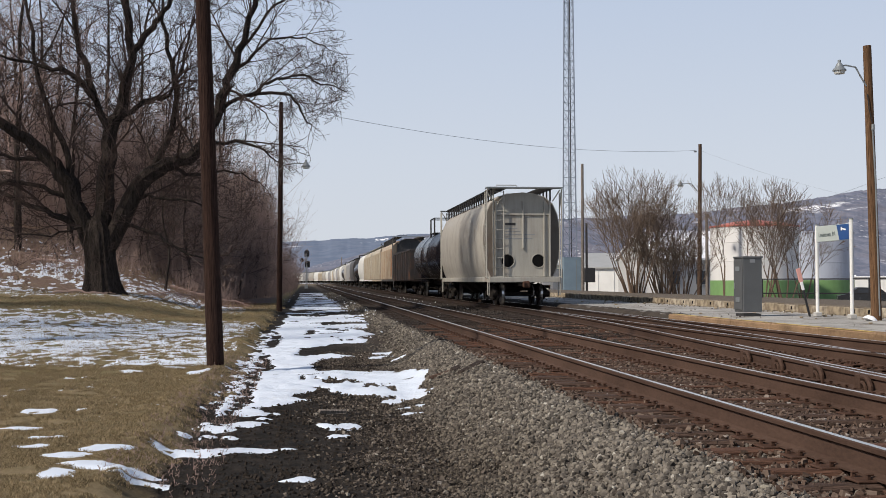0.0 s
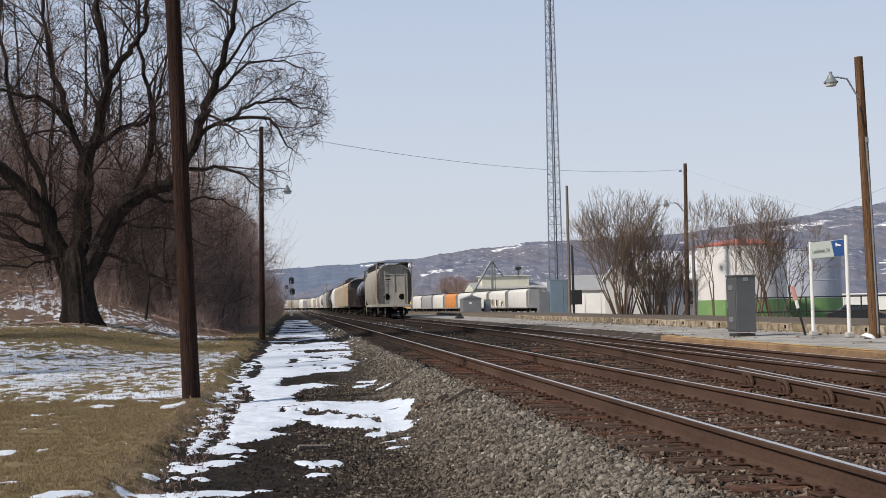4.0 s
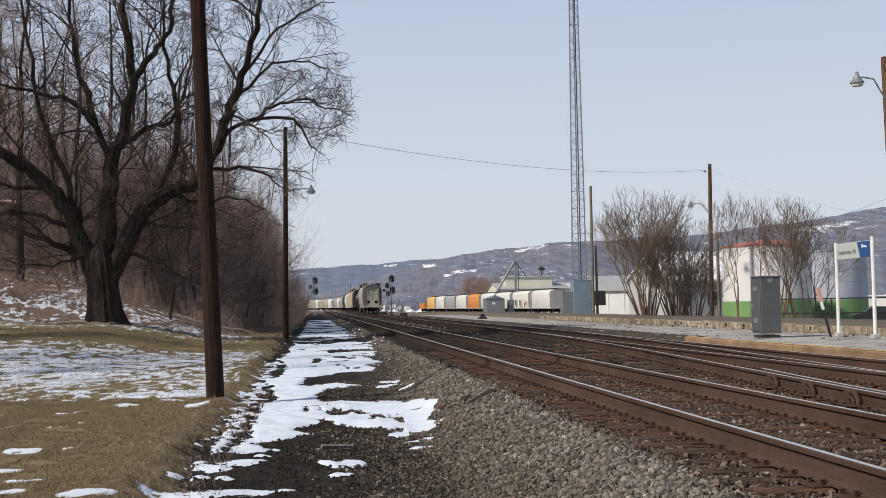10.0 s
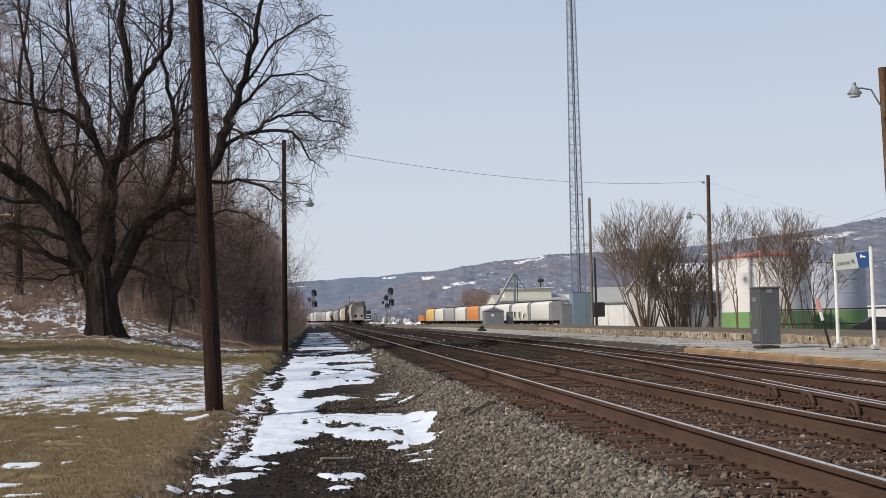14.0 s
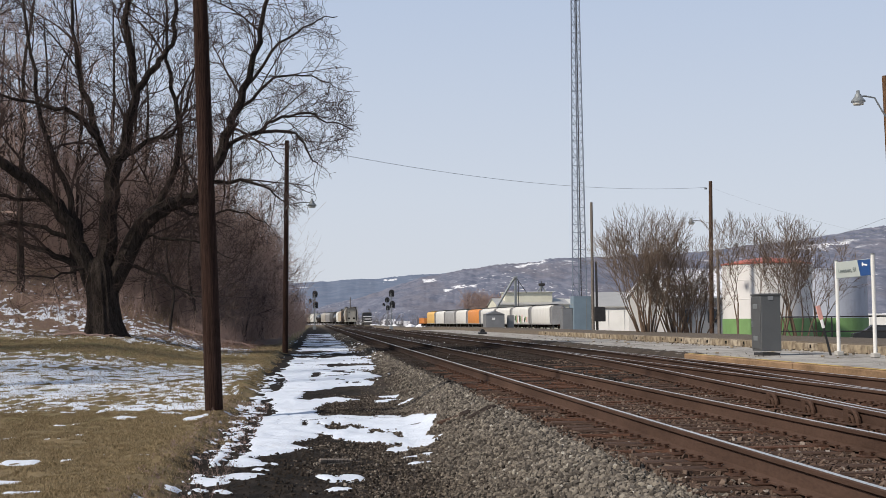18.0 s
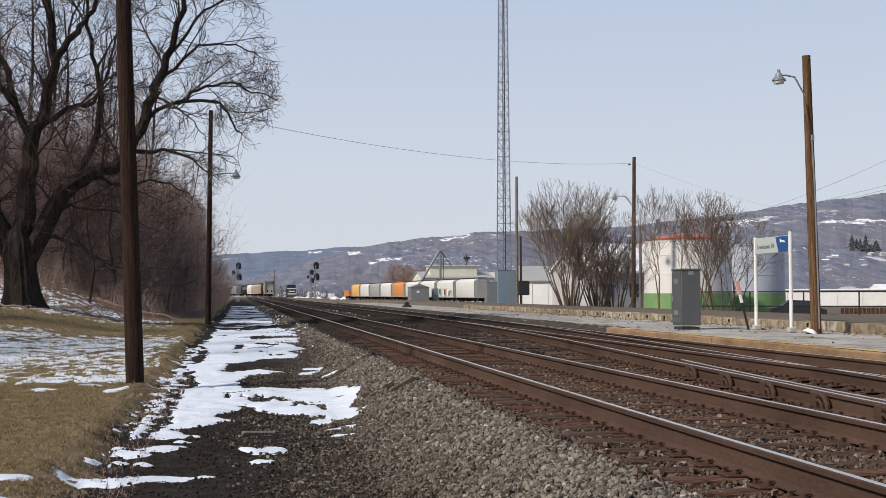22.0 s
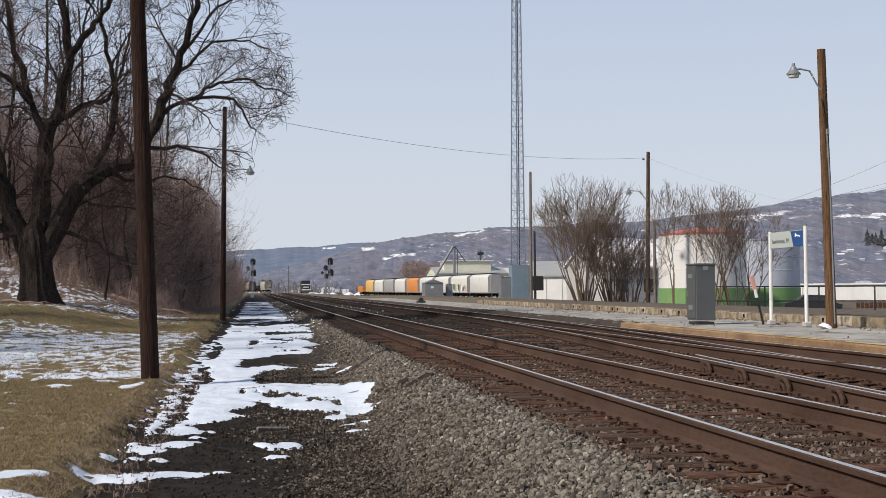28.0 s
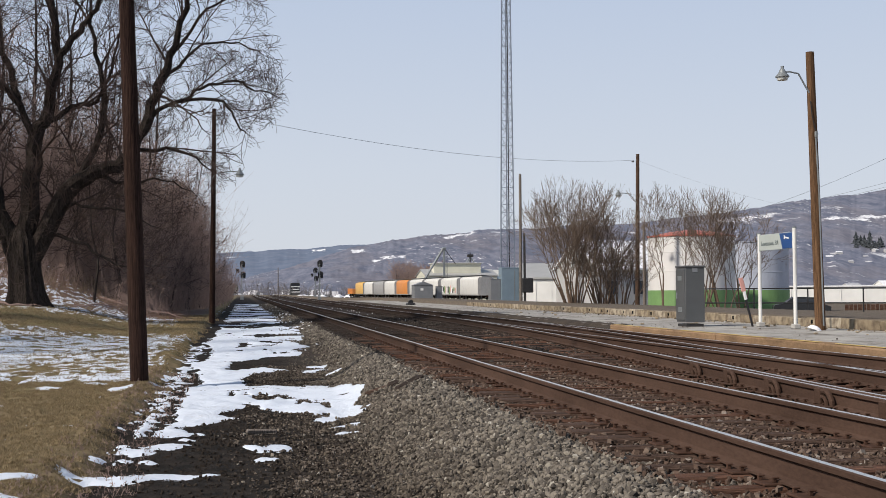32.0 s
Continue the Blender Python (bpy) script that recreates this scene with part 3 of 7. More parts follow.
# ---- snow left in patches ----
PATCHES = [  # small ones: x, y, half width, half length
    (0.93, 15.3, 0.2, 0.3), (1.22, 14.45, 0.22, 0.12), (1.23, 13.86, 0.14, 0.08), (0.50, 12.78, 0.16, 0.22), (1.67, 23.1, 0.20, 0.4), (1.25, 24.5, 0.35, 0.5), (1.5, 25.6, 0.25, 0.3),
    (-0.60, 12.91, 0.25, 0.26), (-0.94, 12.56, 0.20, 0.16), (-1.03, 11.97, 0.09, 0.12), (-0.78, 11.8, 0.12, 0.12), (-0.62, 14.25, 0.30, 0.28), (-0.45, 13.6, 0.10, 0.10),
    (0.30, 12.09, 0.18, 0.16), (0.27, 12.7, 0.16, 0.12), (-0.17, 11.15, 0.17, 0.10), (0.52, 12.95, 0.13, 0.14), (-0.85, 10.98, 0.34, 0.28), (-0.5, 11.12, 0.28, 0.14),
    (-1.22, 10.95, 0.14, 0.16), (-1.72, 10.3, 0.24, 0.20), (-2.05, 9.9, 0.2, 0.18), (-1.73, 9.17, 0.26, 0.18), (-1.90, 8.69, 0.15, 0.2), (-1.38, 9.13, 0.3, 0.15), (-1.19, 8.85, 0.15, 0.12), (-0.11, 9.1, 0.15, 0.10),
    (-1.2, 11.79, 0.10, 0.12), (-1.05, 13.0, 0.07, 0.12),
    (-3.22, 13.63, 0.20, 0.24), (-2.84, 11.85, 0.22, 0.24), (-2.43, 11.31, 0.20, 0.16), (-2.51, 10.63, 0.16, 0.16),
    (-3.98, 16.56, 0.14, 0.16), (-3.88, 15.77, 0.12, 0.12), (-3.59, 18.7, 0.14, 0.14), (-1.84, 19.65, 0.20, 0.35), (-1.46, 21.1, 0.30, 0.3), (-2.91, 19.62, 0.2, 0.2), (-2.3, 20.6, 0.2, 0.2),
]


def snow_amount(x, y):
    wx = x + 0.34 * (vnoise(x * 1.6 + 11, y * 1.2, 3) - 0.5) + 0.5 * (vnoise(x * 0.2 + 61, y * 0.45, 2) - 0.5)
    wy = y + 0.7 * (vnoise(x * 1.3, y * 1.0 + 31, 3) - 0.5)
    s = np.full(np.shape(x), -1.0)
    for cx, cy, rx, ry in PATCHES:
        s = np.maximum(s, 0.9 * (1.0 - np.sqrt(((wx - cx) / rx) ** 2 + ((wy - cy) / ry) ** 2)))
    # the trodden strip along the path, wider farther off
    right = np.interp(wy, [14, 14.8, 15.7, 16.4, 17, 18.4, 20, 21, 22.5, 24.2, 24.8, 25.4, 26, 28.5, 29.6, 31, 34, 42, 50, 140],
                      [-0.9, -0.65, -0.15, -0.3, -0.25, 0.1, 0.4, 0.05, -0.2, 0.1, 0.9, 0.8, -0.05, 0.0, 1.2, 1.6, 1.62, 1.95, 2.0, 1.7])
    left = np.interp(wy, [14, 20, 40, 60, 140], [-0.9, -0.92, -0.9, -0.7, -0.6])
    strip = np.minimum(np.minimum((wx - left) / 0.25, (right - wx) / 0.25), (wy - 14.3) / 0.7)
    broken = 0.22 * smooth01((wx - 0.1) / 0.6) + 0.28 * smooth01((wy - 29) / 4) + 0.62 * smooth01((wy - 41) / 5) * smooth01((wx + 1.2) / 0.5)
    broken = np.clip(broken, 0, 1)
    streak = vnoise(x * 0.62 + 4, y * 0.50, 4)
    strip = np.minimum(np.minimum(strip, 1.0), (1 - broken) * 1.4 + 6.5 * (streak - 0.53) * np.sqrt(broken))
    lobe = np.minimum(np.minimum((wy - np.interp(wx, [-0.1, 0.1, 0.5, 0.9, 1.3, 1.8], [18.2, 17.6, 16.7, 15.7, 15.3, 16.0])) / 0.6, (np.interp(wx, [0.0, 1.0, 1.7, 1.85], [20.8, 21.0, 20.6, 17.0]) - wy) / 0.6),
                      np.minimum((wx + 0.4) / 0.2, (1.75 - wx) / 0.2))
    s = np.maximum(s, np.minimum(np.maximum(strip, lobe), 1.0))
    s = s + 0.6 * (vnoise(x * 2.6, y * 2.0, 4) - 0.5) + 0.45 * (vnoise(x * 9, y * 6, 3) - 0.5)
    s = s - 1.3 * smooth01((vnoise(x * 2.0 + 50, y * 0.9 + 7, 4) - 0.63) / 0.08) * smooth01((x + 0.7) / 0.4)
    # thin snow on the lawn under the trees, grass showing through
    band = np.interp(x, [-12, -6.7, -5, -3, -1.5], [26.5, 27.0, 31.0, 35.2, 36.0])
    wide = np.interp(x, [-12, -6.7, -5, -3, -1.5], [6.5, 6.0, 5.0, 2.4, 2.2])
    thick = np.exp(-((y - band) / wide) ** 2)
    thin = smooth01((-x - 1.3) / 0.6) * smooth01((y - 19.8) / 2.2) * smooth01((40.5 + 0.1 * x - y) / 4)
    foot = smooth01((y - 42.5 - 0.35 * (x + 8) * (x > -8)) / 3) * smooth01((-x - 2.0) / 1.0) * smooth01((62 - y) / 9)
    grain = 2.7 * (vnoise(x * 7.5, y * 3.0, 3) - 0.5) + 0.9 * (vnoise(x * 0.8 + 3, y * 0.35 + 8, 3) - 0.5)
    lawn_s = -1.0 + 1.15 * thin + 0.60 * thick * thin + foot * np.interp(x, [-12, -9, -6, -4], [1.0, 0.98, 0.95, 1.0]) + grain
    s = np.where(x < -1.1, np.maximum(s, np.minimum(lawn_s, 0.35)), s)
    # crumbs along the lawn's edge
    crumb = 0.12 + 2.2 * (vnoise(x * 8 + 70, y * 5, 3) - 0.5) - 2.2 * np.abs(x + 1.15)
    s = np.where((y > 14) & (y < 34), np.maximum(s, crumb), s)
    return s


def snow_sheet(name, xs, ys, label):
    X, Y = np.meshgrid(xs, ys, indexing="ij")
    S = snow_amount(X, Y)
    Z = ground_z(X, Y) + np.clip(S * 0.05, -0.03, np.where(X < -1.6, 0.008, 0.016)) + 0.045 * np.clip(S, 0, 1) * (vnoise(X * 2.6, Y * 2.2, 4) - 0.5)
    n = len(ys)
    i, j = np.meshgrid(np.arange(len(xs) - 1), np.arange(n - 1), indexing="ij")
    top = np.maximum.reduce([S[:-1, :-1], S[1:, :-1], S[1:, 1:], S[:-1, 1:]])
    a = (i * n + j)[top > -0.02]
    F = np.stack([a, a + n, a + n + 1, a + 1], -1)
    used, F = np.unique(F, return_inverse=True)
    V = np.stack([X, Y, Z], -1).reshape(-1, 3)[used]
    ob = part(name, fast_mesh(name, V, F.reshape(-1, 4), M["snow"], True), None)
    return tagged(ob, label, "snow", kind="stuff")


snow_sheet("snow", np.arange(-4.2, 2.4, 0.035), np.arange(8.2, 20.5, 0.045), "melting snow patches on the black path and lawn edge")
snow_sheet("snow", np.arange(-1.56, 2.4, 0.05), np.arange(20.5, 40, 0.09), "broken old snow on the path beside the tracks")
snow_sheet("snow", np.arange(-1.56, 2.4, 0.06), np.arange(40, 135, 0.16), "streaks of old snow along the path beside the tracks")
snow_sheet("snow", np.concatenate([np.arange(-20, -1.56, 0.06)]), np.arange(20.5, 72, 0.12), "thin broken snow over the lawn under the trees")

# ---- tracks ----
A_X = 4.06                    # middle of the near track


def c_mid(y):
    return 8.40 + 0.0027 * max(0.0, y - 20)


def a_mid(y):
    return A_X


def b_mid(y):
    """The crossover that leaves the far track."""
    off = 0.08 / 48 * max(0.0, 46 - y) ** 2 if y > 22 else 0.96 + (22 - y) * 0.08
    return c_mid(y) - off


PROFILE = [(-0.070, -0.185), (0.070, -0.185), (0.070, -0.172), (0.014, -0.150), (0.009, -0.052), (0.034, -0.038), (0.036, -0.008), (0.024, 0.0),
           (-0.024, 0.0), (-0.036, -0.008), (-0.034, -0.038), (-0.009, -0.052), (-0.014, -0.150), (-0.070, -0.172)]


def rail(parent, mid, side, y0, y1, name="rail", lift=0.0):
    ys = np.unique(np.concatenate([np.linspace(y0, min(y1, 60), 40), np.geomspace(max(60, y0 + 1), max(y1, 61), 24)])) if y1 > 60 else np.linspace(y0, y1, 30)
    sh = Shape()
    n = len(PROFILE)
    rings = [[(mid(y) + side + px, y, pz + lift) for px, pz in PROFILE] for y in ys]
    sh.loft(rings)
    sh.mi = [1 if (k % n) == 7 and k < (len(ys) - 1) * n else 0 for k in range(len(sh.f))]
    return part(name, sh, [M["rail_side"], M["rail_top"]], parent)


def tie_mesh(length, seed, dark=False):
    r = random.Random(seed)
    sh = Shape()
    sh.box((0, 0, -0.09), (length, 0.225, 0.18), 0.012)
    sh.v = [(x + r.uniform(-0.012, 0.012), y + r.uniform(-0.008, 0.008), z + r.uniform(-0.008, 0.008)) for x, y, z in sh.v]
    return sh.mesh("tie", M["tie_dark"] if dark else M["tie_red"] if seed % 2 == 0 else M["tie"])


def plate_mesh():
    sh = Shape().box((0, 0, 0.008), (0.36, 0.19, 0.016), 0.004)
    for sx, sy in ((-0.095, -0.05), (0.095, 0.05), (-0.14, 0.06), (0.14, -0.06)):
        sh.box((sx, sy, 0.028), (0.028, 0.018, 0.03), 0.004).box((sx - 0.008 * (1 if sx > 0 else -1), sy, 0.046), (0.045, 0.026, 0.012), 0.004)
    return sh.mesh("tie_plate", M["rust"])


def anchor_mesh():
    """A spring clip under the rail beside a tie."""
    sh = Shape().tube([(-0.11, 0, 0.03), (-0.10, 0, -0.005), (0, 0, -0.012), (0.10, 0, -0.005), (0.115, 0, 0.03), (0.08, 0, 0.035)], 0.012, 5)
    return sh.mesh("rail_anchor", M["rust"])


TIES = {L: [tie_mesh(L, s) for s in range(4)] for L in (2.6, 3.6, 4.6)}
DARK_TIES = {L: [tie_mesh(L, s, True) for s in range(4)] for L in (2.6, 3.6, 4.6)}
PLATE, ANCHOR = plate_mesh(), anchor_mesh()


def track(name, mid, y0, y1, label, wide=None, plates=32):
    tr = thing(name, label, "railway track", kind="structure")
    for side in (-0.755, 0.755):
        rail(tr, mid, side, y0, y1)
    r = random.Random(len(name) + int(mid(0) * 10))
    y, k = y0 + 0.2, 0
    while y < y1 - 0.2 and k < 290:
        L = wide(y) if wide else 2.6
        m = (DARK_TIES if r.random() < (y - 22) / 14 else TIES)[L][r.randrange(4)]
        x = mid(y) - (L - 2.6) / 2 + r.uniform(-0.05, 0.05)
        part("tie", m, None, tr, at=pose(x, y, -0.195 + r.uniform(-0.012, 0.004), 0, r.uniform(-0.5, 0.5), r.uniform(-1.2, 1.2)))
        if 4.0 < y < plates:
            for side in (-0.755, 0.755):
                part("tie_plate", PLATE, None, tr, at=pose(mid(y) + side, y, -0.199))
                if k % 2 == 0 and y < 22:
                    part("rail_anchor", ANCHOR, None, tr, at=pose(mid(y) + side, y + 0.135, -0.185))
        y += 0.495 + r.uniform(-0.02, 0.02)
        k += 1
    if y < y1 - 1:
        sh = Shape()
        while y < min(y1, 330):
            sh.box((mid(y), y, -0.275), (2.6, 0.22, 0.16))
            y += 0.52
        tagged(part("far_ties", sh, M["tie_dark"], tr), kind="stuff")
    return tr


track_a = track("track_1", a_mid, -14.0, 620, "near railway track, polished rails on weathered ties")
track_c = track("track_2", c_mid, -14.0, 410, "farther railway track joined by a crossover turnout", wide=lambda y: 4.6 if y < 22 else 3.6 if y < 42 else 2.6)
track_b = thing("track_3", "crossover rails leaving the farther track", "railway track", kind="structure")
for side in (-0.755, 0.755):
    rail(track_b, b_mid, side, -14.0, 45.0)
rail(track_b, lambda y: b_mid(y) + 0.07 + 0.012 * max(0, y - 13.0) ** 1.5 + 0.012 * max(0, 11.5 - y) ** 1.5, -0.755, 9.0, 17.2, "guard_rail", 0.012)
rail(track_b, lambda y: c_mid(y) - 0.07 - 0.012 * max(0, y - 17.0) ** 1.5, 0.755, 11.5, 19.5, "guard_rail", 0.012)


def brace_mesh():
    """A cast rail brace: an upright shoe and a bowed strut."""
    sh = Shape().box((-0.03, 0.03, 0.09), (0.07, 0.11, 0.17), 0.012)
    sh.tube([(-0.07, -0.27, 0.0), (-0.07, -0.265, 0.06), (-0.07, -0.23, 0.115), (-0.06, -0.16, 0.148), (-0.05, -0.05, 0.15)], [0.026, 0.03, 0.03, 0.028, 0.024], 7)
    sh.tube([(-0.07, -0.17, 0.0), (-0.07, -0.16, 0.05), (-0.065, -0.12, 0.085), (-0.05, -0.04, 0.09)], 0.02, 6)
    sh.box((-0.07, -0.10, 0.008), (0.18, 0.42, 0.016), 0.004)
    return sh.mesh("rail_brace", M["rail_side"])


BRACE = brace_mesh()
for i in range(5):
    y = 10.1 + i * 1.48
    part("rail_brace", BRACE, None, track_b, at=pose(b_mid(y) - 0.755 - 0.035, y, -0.18, 0, 0, 4))
for i in range(26):
    y = 9.0 + i * 0.5
    part("tie_plate", PLATE, None, track_b, at=pose(b_mid(y) - 0.755, y, -0.199))
    part("tie_plate", PLATE, None, track_b, at=pose(b_mid(y) + 0.755, y, -0.199))

# yard tracks farther off
for name, x0, y0, x1, y1, lab in (("track_4", 17.6, 200, 18.3, 620, "yard track under the parked locomotive"), ("track_5", 43.7, 202, 31.3, 408, "yard siding under the parked hopper cars")):
    tr = thing(name, lab, "railway track", kind="structure")
    for side in (-0.755, 0.755):
        sh = Shape()
        sh.loft([[(x + side + px, y, pz - 0.80) for px, pz in PROFILE] for x, y in ((x0, y0), ((x0 + x1) / 2, (y0 + y1) / 2), (x1, y1))])
        part("rail", sh, M["rail_side"], tr)


# ---- crushed stone ----
def stones(name, count, area, size, seed, label, keep=None, lift=0.0, mat="ballast", blunt=False):
    """Loose angular stones scattered over an area, one joined sheet of real stones; blunt ones have more faces."""
    rs = np.random.RandomState(seed)
    if blunt:
        g = (1 + 5 ** 0.5) / 2
        ico = np.array([(-1, g, 0), (1, g, 0), (-1, -g, 0), (1, -g, 0), (0, -1, g), (0, 1, g), (0, -1, -g), (0, 1, -g), (g, 0, -1), (g, 0, 1), (-g, 0, -1), (-g, 0, 1)]) * 0.56
        fac = np.array([(0, 11, 5), (0, 5, 1), (0, 1, 7), (0, 7, 10), (0, 10, 11), (1, 5, 9), (5, 11, 4), (11, 10, 2), (10, 7, 6), (7, 1, 8),
                        (3, 9, 4), (3, 4, 2), (3, 2, 6), (3, 6, 8), (3, 8, 9), (4, 9, 5), (2, 4, 11), (6, 2, 10), (8, 6, 7), (9, 8, 1)])
        rag = 0.27
    else:
        ico = np.array([(x, y, z) for x in (-1, 1) for y in (-1, 1) for z in (-1, 1)], float) * 0.70
        fac = np.array([(0, 1, 3), (0, 3, 2), (4, 6, 7), (4, 7, 5), (0, 4, 5), (0, 5, 1), (2, 3, 7), (2, 7, 6), (0, 2, 6), (0, 6, 4), (1, 5, 7), (1, 7, 3)])
        rag = 0.36
    k = len(ico)
    x = rs.uniform(area[0], area[1], count)
    y = rs.uniform(area[2], area[3], count)
    if keep is not None:
        ok = keep(x, y, rs.rand(count))
        x, y = x[ok], y[ok]
    ok = snow_amount(x, y) < 0.12
    x, y = x[ok], y[ok]
    n = len(x)
    s = size * (0.5 + 0.85 * rs.uniform(0, 1, n) ** 1.8) * (np.clip(0.55 + 0.35 * (x - 0.7), 0.5, 1.0) if mat == "ballast" else 1.0)
    v = (ico[None] + rs.uniform(-rag, rag, (n, k, 3))) * (s[:, None, None] * rs.uniform(0.55, 1.2, (n, 1, 3)))
    a, b = rs.uniform(0, 6.28, n), rs.uniform(-1.6, 1.6, n)
    ca, sa, cb, sb = np.cos(a)[:, None], np.sin(a)[:, None], np.cos(b)[:, None], np.sin(b)[:, None]
    X, Y, Z = v[..., 0], v[..., 1], v[..., 2]
    Y, Z = Y * cb - Z * sb, Y * sb + Z * cb
    X, Y = X * ca - Y * sa, X * sa + Y * ca
    z0 = ground_z(x, y) + lift + s * rs.uniform(-0.6, 1.25 if blunt else 0.75, n)
    V = np.stack([X + x[:, None], Y + y[:, None], Z + z0[:, None]], -1).reshape(-1, 3)
    F = (fac[None] + (np.arange(n) * k)[:, None, None]).reshape(-1, 3)
    return tagged(part(name, fast_mesh(name, V, F, M[mat]), None), label, "gravel", kind="stuff")


def on_shoulder(x, y, r):
    toe = 0.9 + 0.9 * smooth01((y - 9) / 30) + 0.9 * (vnoise(x * 1.2, y * 1.2, 3) - 0.5)
    share = np.clip((x - toe) / 0.6, 0.10, 1) * np.where(x > 2.75, 0.28, 1)
    return r < share


stones("ballast_stones", 86000, (0.4, 3.2, 5.3, 12.5), 0.0200, 1, "grey crushed stone ballast beside the near rail", on_shoulder, 0.0, "ballast", True)
stones("ballast_stones", 72000, (0.5, 3.2, 12.5, 24.0), 0.0225, 2, "grey crushed stone ballast beside the near rail", on_shoulder, 0.0, "ballast", True)
stones("ballast_stones", 26000, (1.0, 3.2, 24.0, 48.0), 0.027, 6, "grey crushed stone ballast beside the near rail", on_shoulder)
stones("ballast_stones", 60000, (2.5, 7.2, 5.2, 20.0), 0.021, 3, "brownish ballast stones between the rails", lambda x, y, r: r < np.where(x < 3.25, 0.3, 0.85), 0.042, "ballast_brown")
stones("ballast_stones", 18000, (6.5, 10.0, 12.0, 36.0), 0.030, 4, "brownish ballast stones between the rails", None, 0.030, "ballast_brown")
stones("ballast_stones", 26000, (2.5, 10.0, 20.0, 62.0), 0.036, 5, "dark ballast stones along the tracks", None, 0.02, "ballast_dark")
stones("ballast_stones", 9000, (1.6, 3.0, 45.0, 130.0), 0.034, 7, "grey ballast stones along the far shoulder", None, 0.0)
stones("dirt_clods", 30000, (-1.3, 1.7, 7.0, 24.0), 0.015, 8, "black clods and cinders on the path", lambda x, y, r: r < 0.25 + 0.75 * vnoise(x * 2, y * 2, 3) ** 2, 0.0, "clod")
stones("ballast_stones", 46000, (-0.3, 2.0, 6.5, 26.0), 0.017, 9, "small brown gravel scattered over the path", lambda x, y, r: r < np.clip((x + 0.2 + 0.8 * (vnoise(x * 1.1 + 20, y * 0.9, 3) - 0.5)) / 1.1, 0, 1) * (0.4 + 0.6 * (vnoise(x * 3, y * 2, 3) > 0.45)), 0.0, "grit")
stones("snow_crumbs", 80, (1.95, 2.75, 34.0, 130.0), 0.05, 15, "lumps of old snow left along the shoulder", None, 0.0, "snow_pile")
stones("snow_crumbs", 170, (1.6, 10.0, 24.0, 95.0), 0.03, 12, "small leftovers of snow between the rails", None, 0.03, "snow_pile")


# ---- lawn ----
def lawn(count, area, high, seed, over=0.08):
    rs = np.random.RandomState(seed)
    x, y = rs.uniform(area[0], area[1], count), rs.uniform(area[2], area[3], count)
    ok = (x < -1.35 + 0.9 * (vnoise(x * 0.9, y * 0.9, 3) - 0.5)) & (snow_amount(x, y) < over) & (vnoise(x * 2 + 30, y * 2, 3) > 0.3)
    x, y = x[ok], y[ok]
    n = len(x)
    a, h = rs.uniform(0, 6.28, n), high * rs.uniform(0.4, 1.2, n)
    lx, ly = rs.uniform(-0.8, 0.8, n) * h, rs.uniform(-0.8, 0.8, n) * h
    z = ground_z(x, y) - 0.005
    w = 0.002 + 0.00022 * y
    V = np.stack([np.stack([x - w * np.cos(a), y - w * np.sin(a), z], -1), np.stack([x + w * np.cos(a), y + w * np.sin(a), z], -1), np.stack([x + lx, y + ly, z + h], -1)], 1)
    ob = part("lawn", fast_mesh("lawn", V.reshape(-1, 3), np.arange(n * 3).reshape(-1, 3), M["blade"]), None)
    return tagged(ob, "short dry winter grass with thin patches", "grass", kind="stuff")


lawn(210000, (-5.5, -0.9, 11.0, 21), 0.027, 21)
lawn(110000, (-3.6, -0.9, 7.0, 11.2), 0.022, 24)
lawn(80000, (-8, -1.0, 20, 34), 0.035, 22, 0.12)
lawn(60000, (-16, -1.0, 34, 66), 0.06, 23, 0.12)
lawn(60000, (-11, -1.2, 20, 41), 0.045, 25, 1.0)
lawn(20000, (-16, -1.2, 34, 50), 0.05, 26, 1.0)


def scrap(name, label, cat, at, size, mat, seed):
    r = random.Random(seed)
    sh = Shape().box((0, 0, 0), size, min(size) * 0.2)
    sh.v = [(x + r.uniform(-0.02, 0.02) * size[0], y + r.uniform(-0.12, 0.12) * size[1], z + r.uniform(-0.15, 0.15) * size[2]) for x, y, z in sh.v]
    return tagged(part(name, sh, mat, at=at), label, cat)


scrap("wood_scrap", "weathered scrap of board lying on the black path", "board", pose(0.22, 14.05, -0.585, 0, 2, 4), (0.34, 0.09, 0.05), M["pole_grey"], 1)
scrap("broken_tie", "splintered black piece of an old tie on the ballast", "timber", pose(2.22, 16.2, -0.25, 0, -17, 34), (0.46, 0.15, 0.10), M["tie_dark"], 2)
scrap("broken_tie", "splintered black piece of an old tie on the ballast", "timber", pose(2.08, 16.75, -0.29, 0, -17, 20), (0.16, 0.16, 0.08), M["tie_dark"], 5)
scrap("broken_tie", "splintered brown piece of an old tie on the ballast", "timber", pose(1.88, 16.95, -0.39, 0, -17, -30), (0.40, 0.09, 0.07), M["tie"], 3)



